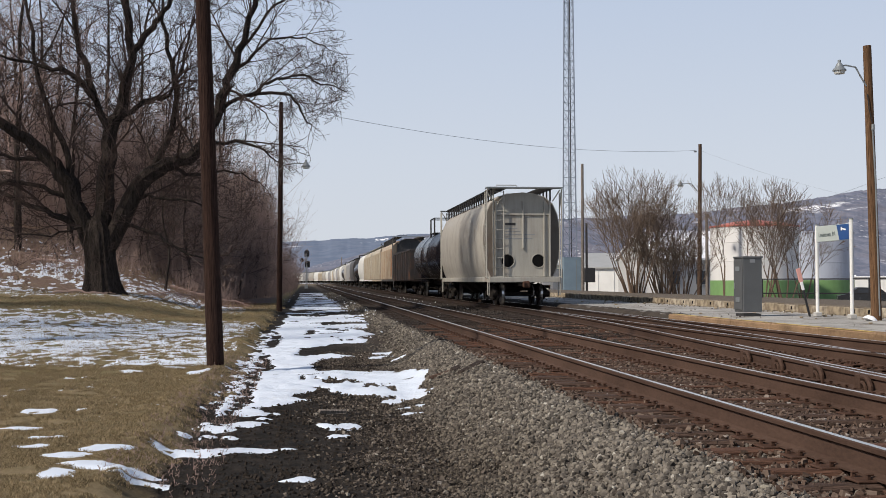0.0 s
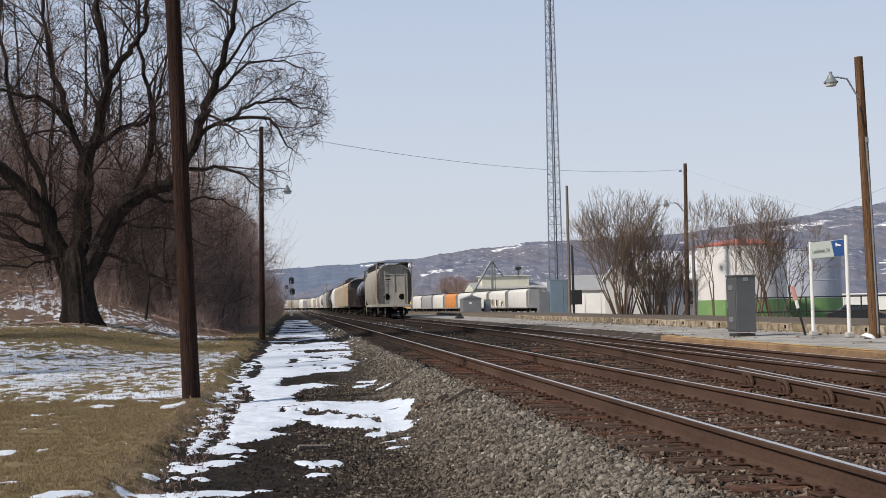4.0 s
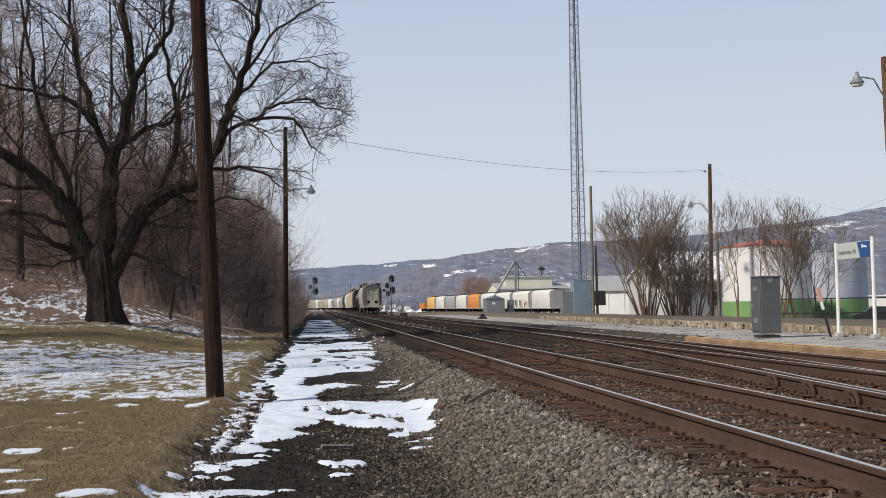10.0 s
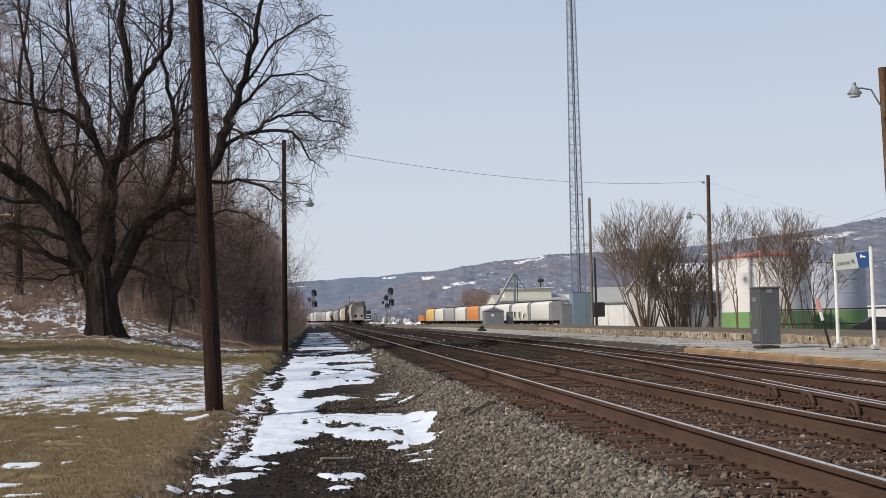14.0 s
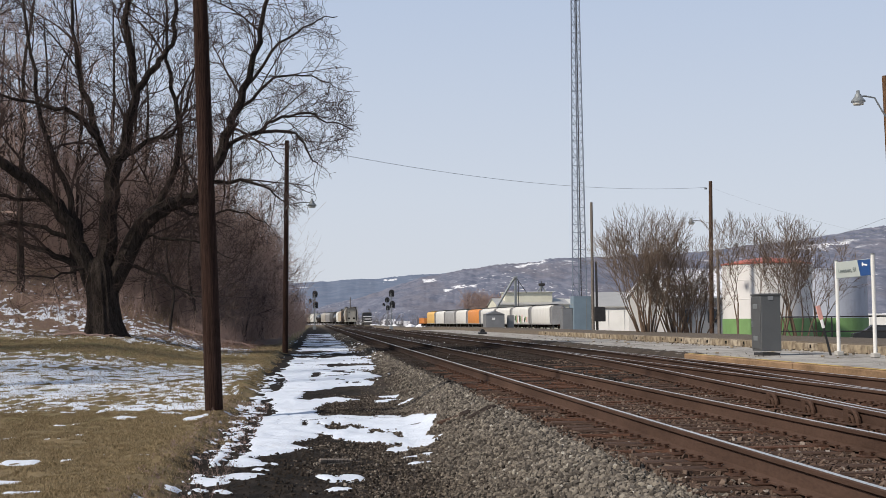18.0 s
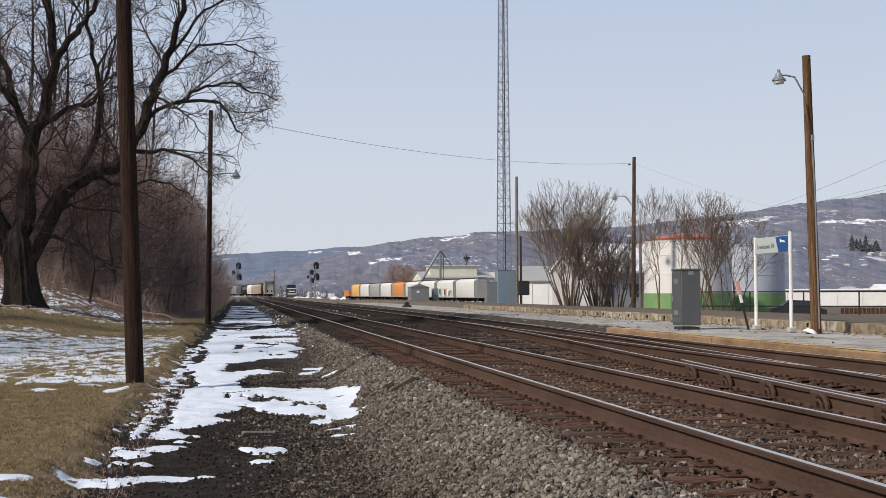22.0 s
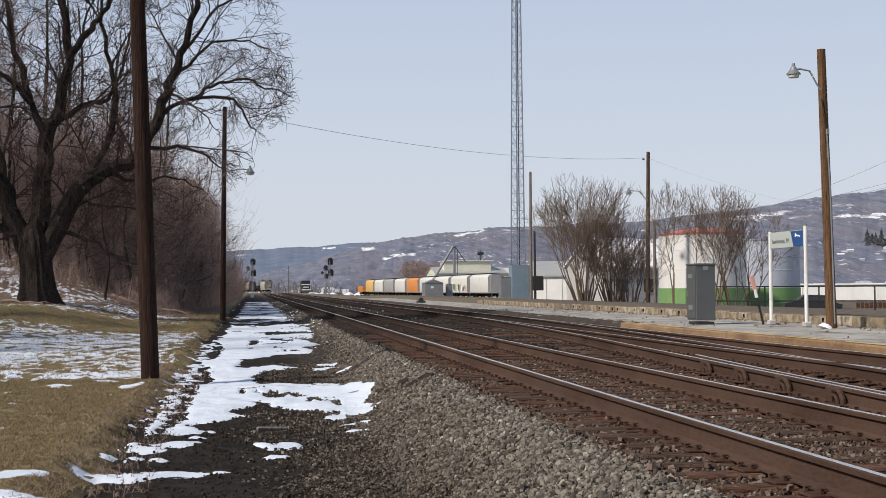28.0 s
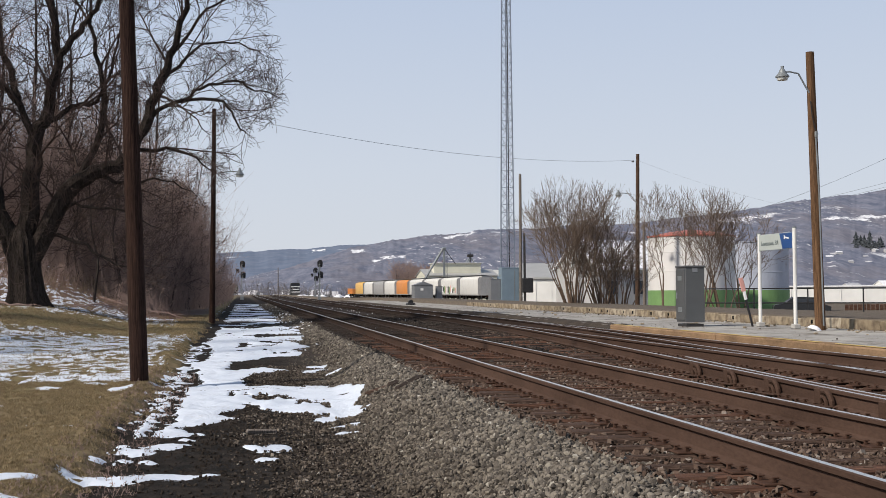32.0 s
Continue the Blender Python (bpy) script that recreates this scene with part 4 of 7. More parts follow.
# ---- trees ----
def tubes(segs, sides):
    """Arrays of tapered pieces (start, end, radius, radius) into one mesh's corners and faces."""
    p0 = np.array([s[0] for s in segs], float)
    p1 = np.array([s[1] for s in segs], float)
    r0 = np.array([s[2] for s in segs], float)
    r1 = np.array([s[3] for s in segs], float)
    d = p1 - p0
    d /= np.maximum(np.linalg.norm(d, axis=1, keepdims=True), 1e-9)
    ref = np.where(np.abs(d[:, 2:3]) < 0.9, np.array([[0, 0, 1.0]]), np.array([[1.0, 0, 0]]))
    u = np.cross(d, ref)
    u /= np.linalg.norm(u, axis=1, keepdims=True)
    w = np.cross(d, u)
    ang = np.arange(sides) * 2 * np.pi / sides
    ring = u[:, None] * np.cos(ang)[None, :, None] + w[:, None] * np.sin(ang)[None, :, None]
    V = np.concatenate([p0[:, None] + ring * r0[:, None, None], p1[:, None] + ring * r1[:, None, None]], 1)
    k = np.arange(sides)
    f = np.stack([k, (k + 1) % sides, (k + 1) % sides + sides, k + sides], -1)
    F = f[None] + (np.arange(len(segs)) * 2 * sides)[:, None, None]
    return V.reshape(-1, 3), F.reshape(-1, 4)


def limb_path(pts, r0, r1, rnd, wob=0.10, sub=3):
    """A crooked limb through its points."""
    P = [Vector(p) for p in pts]
    out = []
    for i in range(len(P) - 1):
        a, b, c, d = P[max(i - 1, 0)], P[i], P[i + 1], P[min(i + 2, len(P) - 1)]
        for k in range(sub):
            t = k / sub
            q = 0.5 * ((2 * b) + (c - a) * t + (2 * a - 5 * b + 4 * c - d) * t * t + (3 * b - a - 3 * c + d) * t ** 3)
            out.append(q + Vector((rnd.uniform(-wob, wob), rnd.uniform(-wob, wob), rnd.uniform(-wob, wob))) * (0 if not out else 1))
    out.append(P[-1])
    n = len(out)
    return out, [r0 + (r1 - r0) * (i / (n - 1)) ** 0.8 for i in range(n)]


def sprout(segs, p, d, length, r, depth, rnd, bend=0.2, lift=0.1, thin=0.005, kids=1, edge=None):
    """A twig that bows one way, with side twigs of its own; edge(p) is false outside the crown."""
    steps = 5 if depth > 1 else 4 if depth else 2
    q, here = d.normalized(), Vector(p)
    bow = Vector((rnd.uniform(-1, 1), rnd.uniform(-1, 1), rnd.uniform(-1, 1))) * bend * 1.1
    flip = rnd.choice((-1, 1))
    for i in range(steps):
        jit = 0.55 * bend
        q = (q + bow + Vector((rnd.uniform(-jit, jit), rnd.uniform(-jit, jit), rnd.uniform(-jit, jit) + lift))).normalized()
        nxt = here + q * (length / steps)
        if edge and not edge(nxt):
            return
        segs.append((here, nxt, max(r * (1 - 0.6 * i / steps), thin), max(r * (1 - 0.6 * (i + 1) / steps), thin)))
        here = nxt
        if depth > 0:
            for _ in range(kids if i else 1):
                side = q.cross(Vector((rnd.uniform(-0.6, 0.6), rnd.uniform(-1, 1), rnd.uniform(-0.6, 0.6)))).normalized() * flip
                flip = -flip
                sprout(segs, here, q * 0.85 + side * 0.75, length * rnd.uniform(0.38, 0.62) * (1.1 - 0.35 * i / steps), r * 0.5, depth - 1, rnd, bend, lift, thin, kids, edge)


BIG_LIMBS = [  # (across, up) from the foot in metres; depth along; radii
    ([(-0.15, 1.7), (0.1, 4.3), (0.3, 6.5), (0.6, 7.3), (1.0, 9.4), (0.7, 12.2), (0.9, 14.8)], 0.0, 0.42, 0.07),
    ([(1.0, 9.3), (1.8, 10.6), (2.4, 11.4), (2.6, 13.2), (2.9, 15.0)], 0.3, 0.16, 0.05),
    ([(0.0, 1.7), (1.4, 4.3), (2.4, 5.1), (3.5, 5.6), (4.4, 7.3), (4.9, 8.7), (5.5, 10.3), (6.0, 12.3), (6.3, 14.2)], -0.8, 0.40, 0.05),
    ([(4.4, 7.2), (5.5, 7.9), (7.2, 7.8), (7.7, 7.1), (8.0, 6.6)], -0.6, 0.10, 0.02),
    ([(5.5, 7.9), (6.4, 8.4), (7.6, 8.6), (8.6, 8.2), (9.4, 8.0)], -0.9, 0.08, 0.015),
    ([(4.9, 8.7), (6.1, 9.9), (7.4, 10.2), (8.7, 9.7)], -0.2, 0.08, 0.015),
    ([(5.3, 9.8), (6.6, 11.4), (7.8, 12.2), (8.8, 12.4)], -0.6, 0.07, 0.015),
    ([(3.9, 6.0), (5.5, 6.0), (6.3, 5.6), (6.9, 5.1)], -0.7, 0.09, 0.015),
    ([(-0.3, 1.7), (-1.3, 4.3), (-2.3, 5.6), (-3.4, 6.4), (-4.3, 7.3), (-4.8, 10.0), (-4.6, 13.5)], -1.2, 0.38, 0.06),
    ([(-0.6, 2.5), (-1.7, 3.1), (-2.9, 3.6), (-4.6, 4.4), (-6.5, 5.6)], 0.8, 0.17, 0.03),
    ([(0.2, 6.4), (-0.5, 7.9), (-1.6, 8.7), (-3.1, 9.0), (-4.6, 9.6)], -0.5, 0.16, 0.03),
    ([(-0.4, 7.8), (-0.7, 8.9), (-1.1, 10.0), (-1.3, 11.4), (-1.6, 13.6)], 0.6, 0.15, 0.05),
    ([(0.6, 6.9), (1.5, 7.6), (2.4, 7.9), (2.9, 9.1), (3.4, 11.2)], 0.7, 0.13, 0.03),
    ([(0.4, 2.8), (1.8, 2.5), (3.0, 1.7), (4.1, 1.5)], -0.5, 0.09, 0.02),
    ([(1.6, 4.6), (2.6, 6.5), (2.6, 8.7), (2.2, 10.8), (2.1, 13.2)], 0.8, 0.16, 0.04),
    ([(-1.0, 3.9), (-1.6, 6.0), (-2.6, 8.4), (-3.0, 11.0), (-3.6, 13.8)], 1.0, 0.15, 0.04),
    ([(-0.8, 3.2), (-1.9, 4.1), (-3.4, 4.4), (-5.2, 4.0), (-6.6, 3.4)], -0.9, 0.13, 0.02),
    ([(-1.9, 5.2), (-3.2, 5.3), (-4.8, 5.6), (-6.4, 5.4)], -1.4, 0.10, 0.02),
    ([(0.9, 3.7), (2.0, 3.9), (3.4, 3.6), (4.8, 3.0)], -0.8, 0.09, 0.015),
    ([(2.4, 5.1), (3.6, 4.7), (5.0, 4.8), (6.2, 4.2)], -0.9, 0.09, 0.015),
    ([(-0.3, 3.0), (-0.9, 2.6), (-2.2, 2.3), (-3.6, 2.6)], -0.9, 0.07, 0.02),
]


def big_tree(at):
    rnd = random.Random(11)
    tree = thing("tree", "large old bare tree with a furrowed trunk and spreading crooked limbs", "tree", at)
    sh = Shape()
    n, rings = 40, []
    for h, r in ((-0.35, 1.05), (0.0, 0.86), (0.25, 0.71), (0.7, 0.60), (1.4, 0.555), (2.0, 0.56), (2.5, 0.57), (2.8, 0.46), (3.1, 0.25)):
        flare = max(0.0, 1 - h / 1.1)
        rings.append([(-0.08 * h + r * math.cos(6.2832 * k / n) * (1 + 0.10 * math.sin(k * 0.95) * (0.4 + flare) + 0.05 * math.sin(k * 2.3 + 0.4 * h) + 0.03 * (k % 2)),
                       r * math.sin(6.2832 * k / n) * (1 + 0.10 * math.cos(k * 0.8) * (0.4 + flare) + 0.05 * math.sin(k * 2.3 + 0.4 * h) + 0.03 * (k % 2)), h) for k in range(n)])
    sh.loft(rings)
    part("trunk", sh, M["bark"], tree, smooth=True)
    twigs = []

    def edge(p):
        """The crown's rounded outline on the open side."""
        return p.x < np.interp(p.z, [2.5, 4.3, 6.4, 8.3, 11.5, 16], [5.8, 7.4, 9.1, 10.1, 9.3, 7.4]) + rnd.uniform(-0.8, 0.15)

    for pts, dep, r0, r1 in BIG_LIMBS:
        m = len(pts)
        path, rad = limb_path([(x, dep * (i / (m - 1)), z) for i, (x, z) in enumerate(pts)], r0, r1, rnd, 0.085, 4)
        part("limb", Shape().tube(path, rad, 8), M["bark"], tree, smooth=True)
        L = len(path)
        for i in range(2, L):
            d = (path[i] - path[i - 1]).normalized()
            far = i / L
            out = Vector((rnd.uniform(-1, 1), rnd.uniform(-1, 1), rnd.uniform(-0.55, 0.9))).normalized()
            open_side = path[i].x > 4.5
            if i % 3 == 0:
                sprout(twigs, path[i], d * 0.7 + out * 0.8, rnd.uniform(2.0, 3.4) * (1.15 - 0.4 * far), min(rad[i] * 0.6, 0.06), 3, rnd, 0.17, -0.01 if open_side else 0.04, 0.0068, 1, edge)
            else:
                for _ in range(1 if open_side and path[i].z < 8 else 2 if i % 2 else 1):
                    out = Vector((rnd.uniform(-1, 1), rnd.uniform(-1, 1), rnd.uniform(-0.6, 0.9))).normalized()
                    sprout(twigs, path[i], d * 0.5 + out * 0.9, rnd.uniform(0.9, 2.0), min(rad[i] * 0.4, 0.022), 2, rnd, 0.2, 0.0 if open_side else 0.05, 0.0068, 1, edge)
        sprout(twigs, path[-1], path[-1] - path[-2], 1.8, r1 * 0.8, 3, rnd, 0.2, 0.0, 0.0068, 1, edge)
    V, F = tubes(twigs, 3)
    part("crown", fast_mesh("crown", V, F, M["twig"]), None, tree)
    return tree


big_tree(pose(-7.88, 47.4, 0.42))


def wild_tree(seed, high, spread, mat, lean=0.0, depth=3, at=None, label="bare wild tree in the wood beside the tracks", thick=1.0, fine=0.008):
    rnd = random.Random(seed)
    tree = thing("tree", label, "tree", at, group="bare trees of the wood")
    pts, p = [], Vector((0, 0, -0.3))
    for i in range(7):
        pts.append(p.copy())
        p += Vector((rnd.uniform(-0.25, 0.25) + lean * 0.2, rnd.uniform(-0.25, 0.25), high / 6.3))
    r0 = 0.012 * high * thick
    path, rad = limb_path(pts, r0, r0 * 0.2, rnd, 0.03, 2)
    part("trunk", Shape().tube(path, rad, 6), M["bark"], tree, smooth=True)
    segs = []
    for i in range(3, len(path)):
        up = i / len(path)
        for _ in range(3):
            out = Vector((rnd.uniform(-1, 1), rnd.uniform(-1, 1), rnd.uniform(-0.1, 0.9))).normalized()
            sprout(segs, path[i], out + Vector((0, 0, 0.35)), spread * rnd.uniform(0.6, 1.2) * (1.25 - 0.8 * up), rad[i] * 0.4, depth - 1, rnd, 0.2, 0.10, fine)
    V, F = tubes(segs, 3)
    part("crown", fast_mesh("crown", V, F, mat), None, tree)
    return tree


_r = random.Random(31)
KINDS = [wild_tree(100 + i, h, s, M["twig"] if i % 2 else M["brush"], at=pose(x, y, float(ground_z(x, y)))) for i, (h, s, x, y) in enumerate(
    [(15.0, 2.9, -11.0, 58.0), (18.0, 3.1, -15.5, 60.0), (10.0, 2.5, -7.4, 68.0), (8.0, 2.2, -5.6, 76.0), (16.5, 2.7, -18.0, 56.0), (7.0, 2.0, -4.6, 88.0)])]
FAR_KINDS = [wild_tree(140 + i, h, s, M["brush"], at=pose(x, y, float(ground_z(x, y))), fine=0.02, label="bare wild tree far along the wood's edge") for i, (h, s, x, y) in enumerate(
    [(10.5, 3.2, -6.5, 128.0), (8.0, 2.8, -6.0, 142.0)])]
for i in range(150):
    y = 58 + 146 * (i / 150) ** 1.25 + _r.uniform(-3, 3)
    edge = -5.8 + 3.3 * min(1, max(0, (y - 56) / 40))
    x = edge - 20 * _r.random() ** 1.6
    src = KINDS[(_r.choice((0, 1, 2, 4)) if x < edge - 4 else _r.choice((2, 3, 5)))]
    if y > 115:
        src = FAR_KINDS[i % 2]
        x -= 2.6
    k = _r.uniform(0.75, 1.15)
    t = copy_thing(src, pose(x, y, float(ground_z(x, y)), 0, _r.uniform(-4, 4), _r.uniform(0, 360)))
    t.scale = (k, k, k)
# unseen extra trees past the lawn, added only to throw shade over it
for i in range(10):
    x, y = _r.uniform(-24, -11.5), 20 + i * 2.1 + _r.uniform(-1.5, 1.5)
    t = copy_thing(KINDS[_r.choice((0, 1, 4))], pose(min(x, -0.32 * y - 2.5), y, float(ground_z(x, y)), 0, 0, _r.uniform(0, 360)))


def thicket(name, count, area, high, mat, seed, label, keep=None, forks=5, wide=0.011):
    """Thin crowded stems, too many to count."""
    rnd = random.Random(seed)
    segs = []
    for _ in range(count):
        x, y = rnd.uniform(area[0], area[1]), rnd.uniform(area[2], area[3])
        if keep and not keep(x, y):
            continue
        h = high * rnd.uniform(0.35, 1.1)
        p = Vector((x, y, float(ground_z(x, y)) - 0.05))
        d = Vector((rnd.uniform(-0.55, 0.55), rnd.uniform(-0.55, 0.55), 1)).normalized()
        mid, top = p + d * h * 0.5, p + d * h * 0.5 + (d + Vector((rnd.uniform(-0.4, 0.4), rnd.uniform(-0.4, 0.4), 0))).normalized() * h * 0.5
        segs += [(p, mid, wide, wide * 0.8), (mid, top, wide * 0.8, wide * 0.5)]
        for _ in range(forks):
            q = p.lerp(mid, rnd.uniform(0.4, 1)) if rnd.random() < 0.5 else mid.lerp(top, rnd.random())
            e = q + Vector((rnd.uniform(-1, 1), rnd.uniform(-1, 1), rnd.uniform(-0.1, 1))).normalized() * min(h * rnd.uniform(0.15, 0.4), rnd.uniform(0.4, 1.2))
            segs.append((q, e, wide * 0.6, wide * 0.4))
    V, F = tubes(segs, 3)
    return tagged(part(name, fast_mesh(name, V, F, mat), None), label, "brush", kind="stuff")


thicket("brush", 2900, (-26, -1.2, 60, 112), 3.2, M["brush"], 41, "dense leafless brush along the wood's edge", lambda x, y: x < -5.4 + 3.6 * min(1, max(0, (y - 60) / 35)), 6, 0.011)
thicket("brush", 2600, (-16, -0.9, 100, 230), 5.5, M["brush"], 42, "dense leafless brush along the wood's edge", lambda x, y: x < -1.75 - 0.5 * math.sin(y * 0.3), 6, 0.02)
thicket("brush", 2400, (-12, -3.2, 59, 84), 9.0, M["brush"], 47, "fine twiggy thicket at the wood's edge", lambda x, y: x < -5.8 + 3.0 * min(1, max(0, (y - 59) / 26)), 15, 0.008)
thicket("brush", 1500, (-26, -9, 64, 78), 6.5, M["brush"], 48, "fine twiggy thicket inside the wood", None, 16, 0.009)
thicket("brush", 1500, (-22, -3.5, 53, 64), 1.7, M["brush"], 49, "low bare brush on the snowy bank", lambda x, y: vnoise(x * 0.4, y * 0.3, 2) > 0.45, 6, 0.008)
thicket("weeds", 2600, (-24, -2.0, 50.5, 64), 0.5, M["weed"], 43, "dead weeds and sprouts at the foot of the wood", lambda x, y: x < -2.6 - (y < 53) * 3, 3, 0.008)
thicket("brush", 2000, (-13, -1.6, 61, 108), 8.0, M["brush"], 45, "tall twiggy saplings crowding the wood's edge", lambda x, y: x < -5.0 + 2.7 * min(1, max(0, (y - 60) / 35)), 13, 0.010)
thicket("brush", 1000, (-25, -5.5, 64, 84), 8.0, M["brush"], 46, "tall crowded saplings inside the wood", None, 18, 0.011)
thicket("weeds", 2200, (-1.75, -0.85, 8.6, 24), 0.11, M["brush"], 44, "dark dead weeds along the lawn's crumbling edge", None, 4, 0.004)


def dead_branch(points, r0, r1, seed, label):
    """A fallen limb caught in the brush, with broken side branches."""
    rnd = random.Random(seed)
    path, rad = limb_path(points, r0, r1, rnd, 0.05, 3)
    b = thing("fallen_branch", label, "branch", group="dead wood under the trees")
    part("limb", Shape().tube(path, rad, 6), M["brush"], b, smooth=True)
    twigs = []
    for i in range(2, len(path) - 1):
        d = (path[i + 1] - path[i]).normalized()
        out = Vector((rnd.uniform(-1, 1), rnd.uniform(-0.6, 0.6), rnd.uniform(-1, 0.5))).normalized()
        sprout(twigs, path[i], d * 0.6 + out, rnd.uniform(0.4, 1.1), rad[i] * 0.5, 1, rnd, 0.2, 0.0, 0.007)
    V, F = tubes(twigs, 3)
    part("twigs", fast_mesh("twigs", V, F, M["brush"]), None, b)
    return b


def on_ground(x, y, up=0.04):
    return (x, y, float(ground_z(x, y)) + up)


dead_branch([on_ground(-6.4, 57.4, 0.05), on_ground(-5.0, 57.2, 0.28), on_ground(-3.8, 57.0, 0.30), on_ground(-2.7, 56.8, 0.06)], 0.07, 0.025, 61, "pale fallen limb lying before the brush")
dead_branch([on_ground(-9.6, 46.6), on_ground(-8.9, 46.0, 0.16), on_ground(-8.2, 45.7, 0.1), on_ground(-7.5, 45.8)], 0.06, 0.03, 62, "dark fallen branch at the big tree's foot")
dead_branch([on_ground(-6.6, 50.2), on_ground(-5.8, 50.0, 0.3), on_ground(-5.0, 49.6, 0.35), on_ground(-4.3, 49.4)], 0.05, 0.02, 63, "fallen branch lying on the thin snow")
dead_branch([on_ground(-12.2, 55.0), on_ground(-11.0, 54.5, 0.3), on_ground(-9.8, 54.6, 0.25), on_ground(-8.9, 54.0)], 0.06, 0.02, 64, "fallen branch on the snowy bank")


# ---- bushes beyond the platform ----
def fork(segs, p, d, length, r, level, rnd, spread, rise):
    """A shoot that bends up to the light and divides at its end."""
    q, here, n = d.normalized(), Vector(p), 3
    for i in range(n):
        q = (q + Vector((rnd.uniform(-0.11, 0.11), rnd.uniform(-0.11, 0.11), rise + rnd.uniform(-0.05, 0.05)))).normalized()
        nxt = here + q * (length / n)
        segs.append((here, nxt, max(0.0065, r * (1 - 0.25 * i / n)), max(0.0065, r * (1 - 0.25 * (i + 1) / n))))
        here = nxt
        if level > 0 and i < n - 1 and rnd.random() < 0.7:
            side = q.cross(Vector((rnd.uniform(-1, 1), rnd.uniform(-1, 1), rnd.uniform(-1, 1)))).normalized()
            fork(segs, here, q * 0.75 + side * spread * 1.3, length * rnd.uniform(0.45, 0.7), r * 0.5, max(0, level - 2), rnd, spread, rise)
    if level > 0:
        for _ in range(2 if rnd.random() < 0.68 else 3):
            side = q.cross(Vector((rnd.uniform(-1, 1), rnd.uniform(-1, 1), rnd.uniform(-1, 1)))).normalized()
            fork(segs, here, q + side * spread * rnd.uniform(0.5, 1.25), length * rnd.uniform(0.62, 0.84), r * 0.68, level - 1, rnd, spread, rise)


def bush(at, high, wide, stems, seed, label, lean=0.6, levels=5, spread=0.50):
    """Many stems from one stool, each dividing again and again into fine upright twigs."""
    rnd = random.Random(seed)
    b = thing("bush", label, "bush", at)
    fine = []
    for i in range(stems):
        a, out = rnd.uniform(0, 6.28), rnd.random() ** 0.7
        side = Vector((math.cos(a), math.sin(a), 0))
        p = side * out * wide * 0.22 + Vector((0, 0, -0.15))
        h = high * rnd.uniform(0.78, 1.0) * (1 - 0.18 * out)
        d = Vector((0, 0, 1)) + side * out * lean
        q = p + d.normalized() * h * 0.16 + Vector((rnd.uniform(-0.08, 0.08), rnd.uniform(-0.08, 0.08), 0))
        e = q + (d + Vector((rnd.uniform(-0.15, 0.15), rnd.uniform(-0.15, 0.15), 0))).normalized() * h * 0.15
        r = rnd.uniform(0.030, 0.05)
        part("stem", Shape().tube([p, q, e], [r * 1.2, r, r * 0.85], 6), M["bush_stem"], b, smooth=True)
        for k in range(2):
            o = Vector((rnd.uniform(-1, 1), rnd.uniform(-1, 1), 0)) * spread * 0.7
            fork(fine, e, (e - q).normalized() + o, h * 0.25, r * 0.62, levels - 1, rnd, spread, 0.055)
    V, F = tubes(fine, 3)
    tagged(part("crown", fast_mesh("crown", V, F, M["bush_twig"]), None, b), kind="stuff")
    return b


bush(pose(18.4, 66, 0.1), 7.6, 3.2, 22, 51, "tall bare many-stemmed bush behind the low stone wall", 0.62)
bush(pose(20.4, 67.5, 0.1), 6.2, 2.6, 16, 52, "rounded bare many-stemmed bush behind the low stone wall", 0.55)
bush(pose(22.6, 71, 0.0), 4.6, 3.2, 18, 53, "low twiggy bush beside the lamp pole", 0.6)
bush(pose(21.35, 60, 0.1), 6.8, 0.5, 2, 54, "slender bare tree before the white storage tank", 0.2, 6)
bush(pose(23.5, 60, 0.1), 7.2, 2.2, 7, 55, "bare shrub before the white storage tank", 0.45)
bush(pose(24.9, 60.6, 0.0), 7.2, 2.2, 6, 56, "bare shrub before the white storage tank", 0.5)
bush(pose(26.2, 61.5, 0.0), 6.0, 1.6, 4, 57, "bare shrub at the end of the row", 0.6)


# ---- the train ----
def wheel_mesh():
    sh = Shape()
    n = 24
    for x0, x1, r, m in ((0.0, 0.10, 0.42, 1), (0.10, 0.135, 0.455, 0)):
        rings = [[(x, r * math.cos(6.2832 * k / n), r * math.sin(6.2832 * k / n)) for k in range(n)] for x in (x0, x1)]
        sh.loft(rings, mi=m)
    return sh.mesh("wheel", M["wheel"], M["wheel_tread"])


def sideframe_mesh():
    sh = Shape()
    sh.tube([(0, -1.05, 0.48), (0, -0.75, 0.58), (0, -0.35, 0.70), (0, 0.35, 0.70), (0, 0.75, 0.58), (0, 1.05, 0.48)], [0.10, 0.12, 0.11, 0.11, 0.12, 0.10], 6)
    sh.tube([(0, -0.85, 0.50), (0, -0.35, 0.28), (0, 0.35, 0.28), (0, 0.85, 0.50)], [0.09, 0.08, 0.08, 0.09], 6)
    for y in (-0.28, 0.28):
        sh.box((0, y, 0.49), (0.14, 0.10, 0.40), 0.02)
    for y in (-0.88, 0.88):
        sh.tube([(-0.16, y, 0.46), (0.02, y, 0.46)], 0.13, 10)
    for y in (-0.12, 0.0, 0.12):
        sh.tube([(0, y, 0.34), (0, y, 0.62)], 0.05, 7)
    return sh.mesh("sideframe", M["underframe"])


WHEEL, SIDEFRAME = wheel_mesh(), sideframe_mesh()
AXLE = Shape().tube([(-0.75, 0, 0), (0.75, 0, 0)], 0.085, 8).mesh("axle", M["underframe"])
BOLSTER = Shape().box((0, 0, 0.72), (2.1, 0.36, 0.28), 0.05).mesh("bolster", M["underframe"])


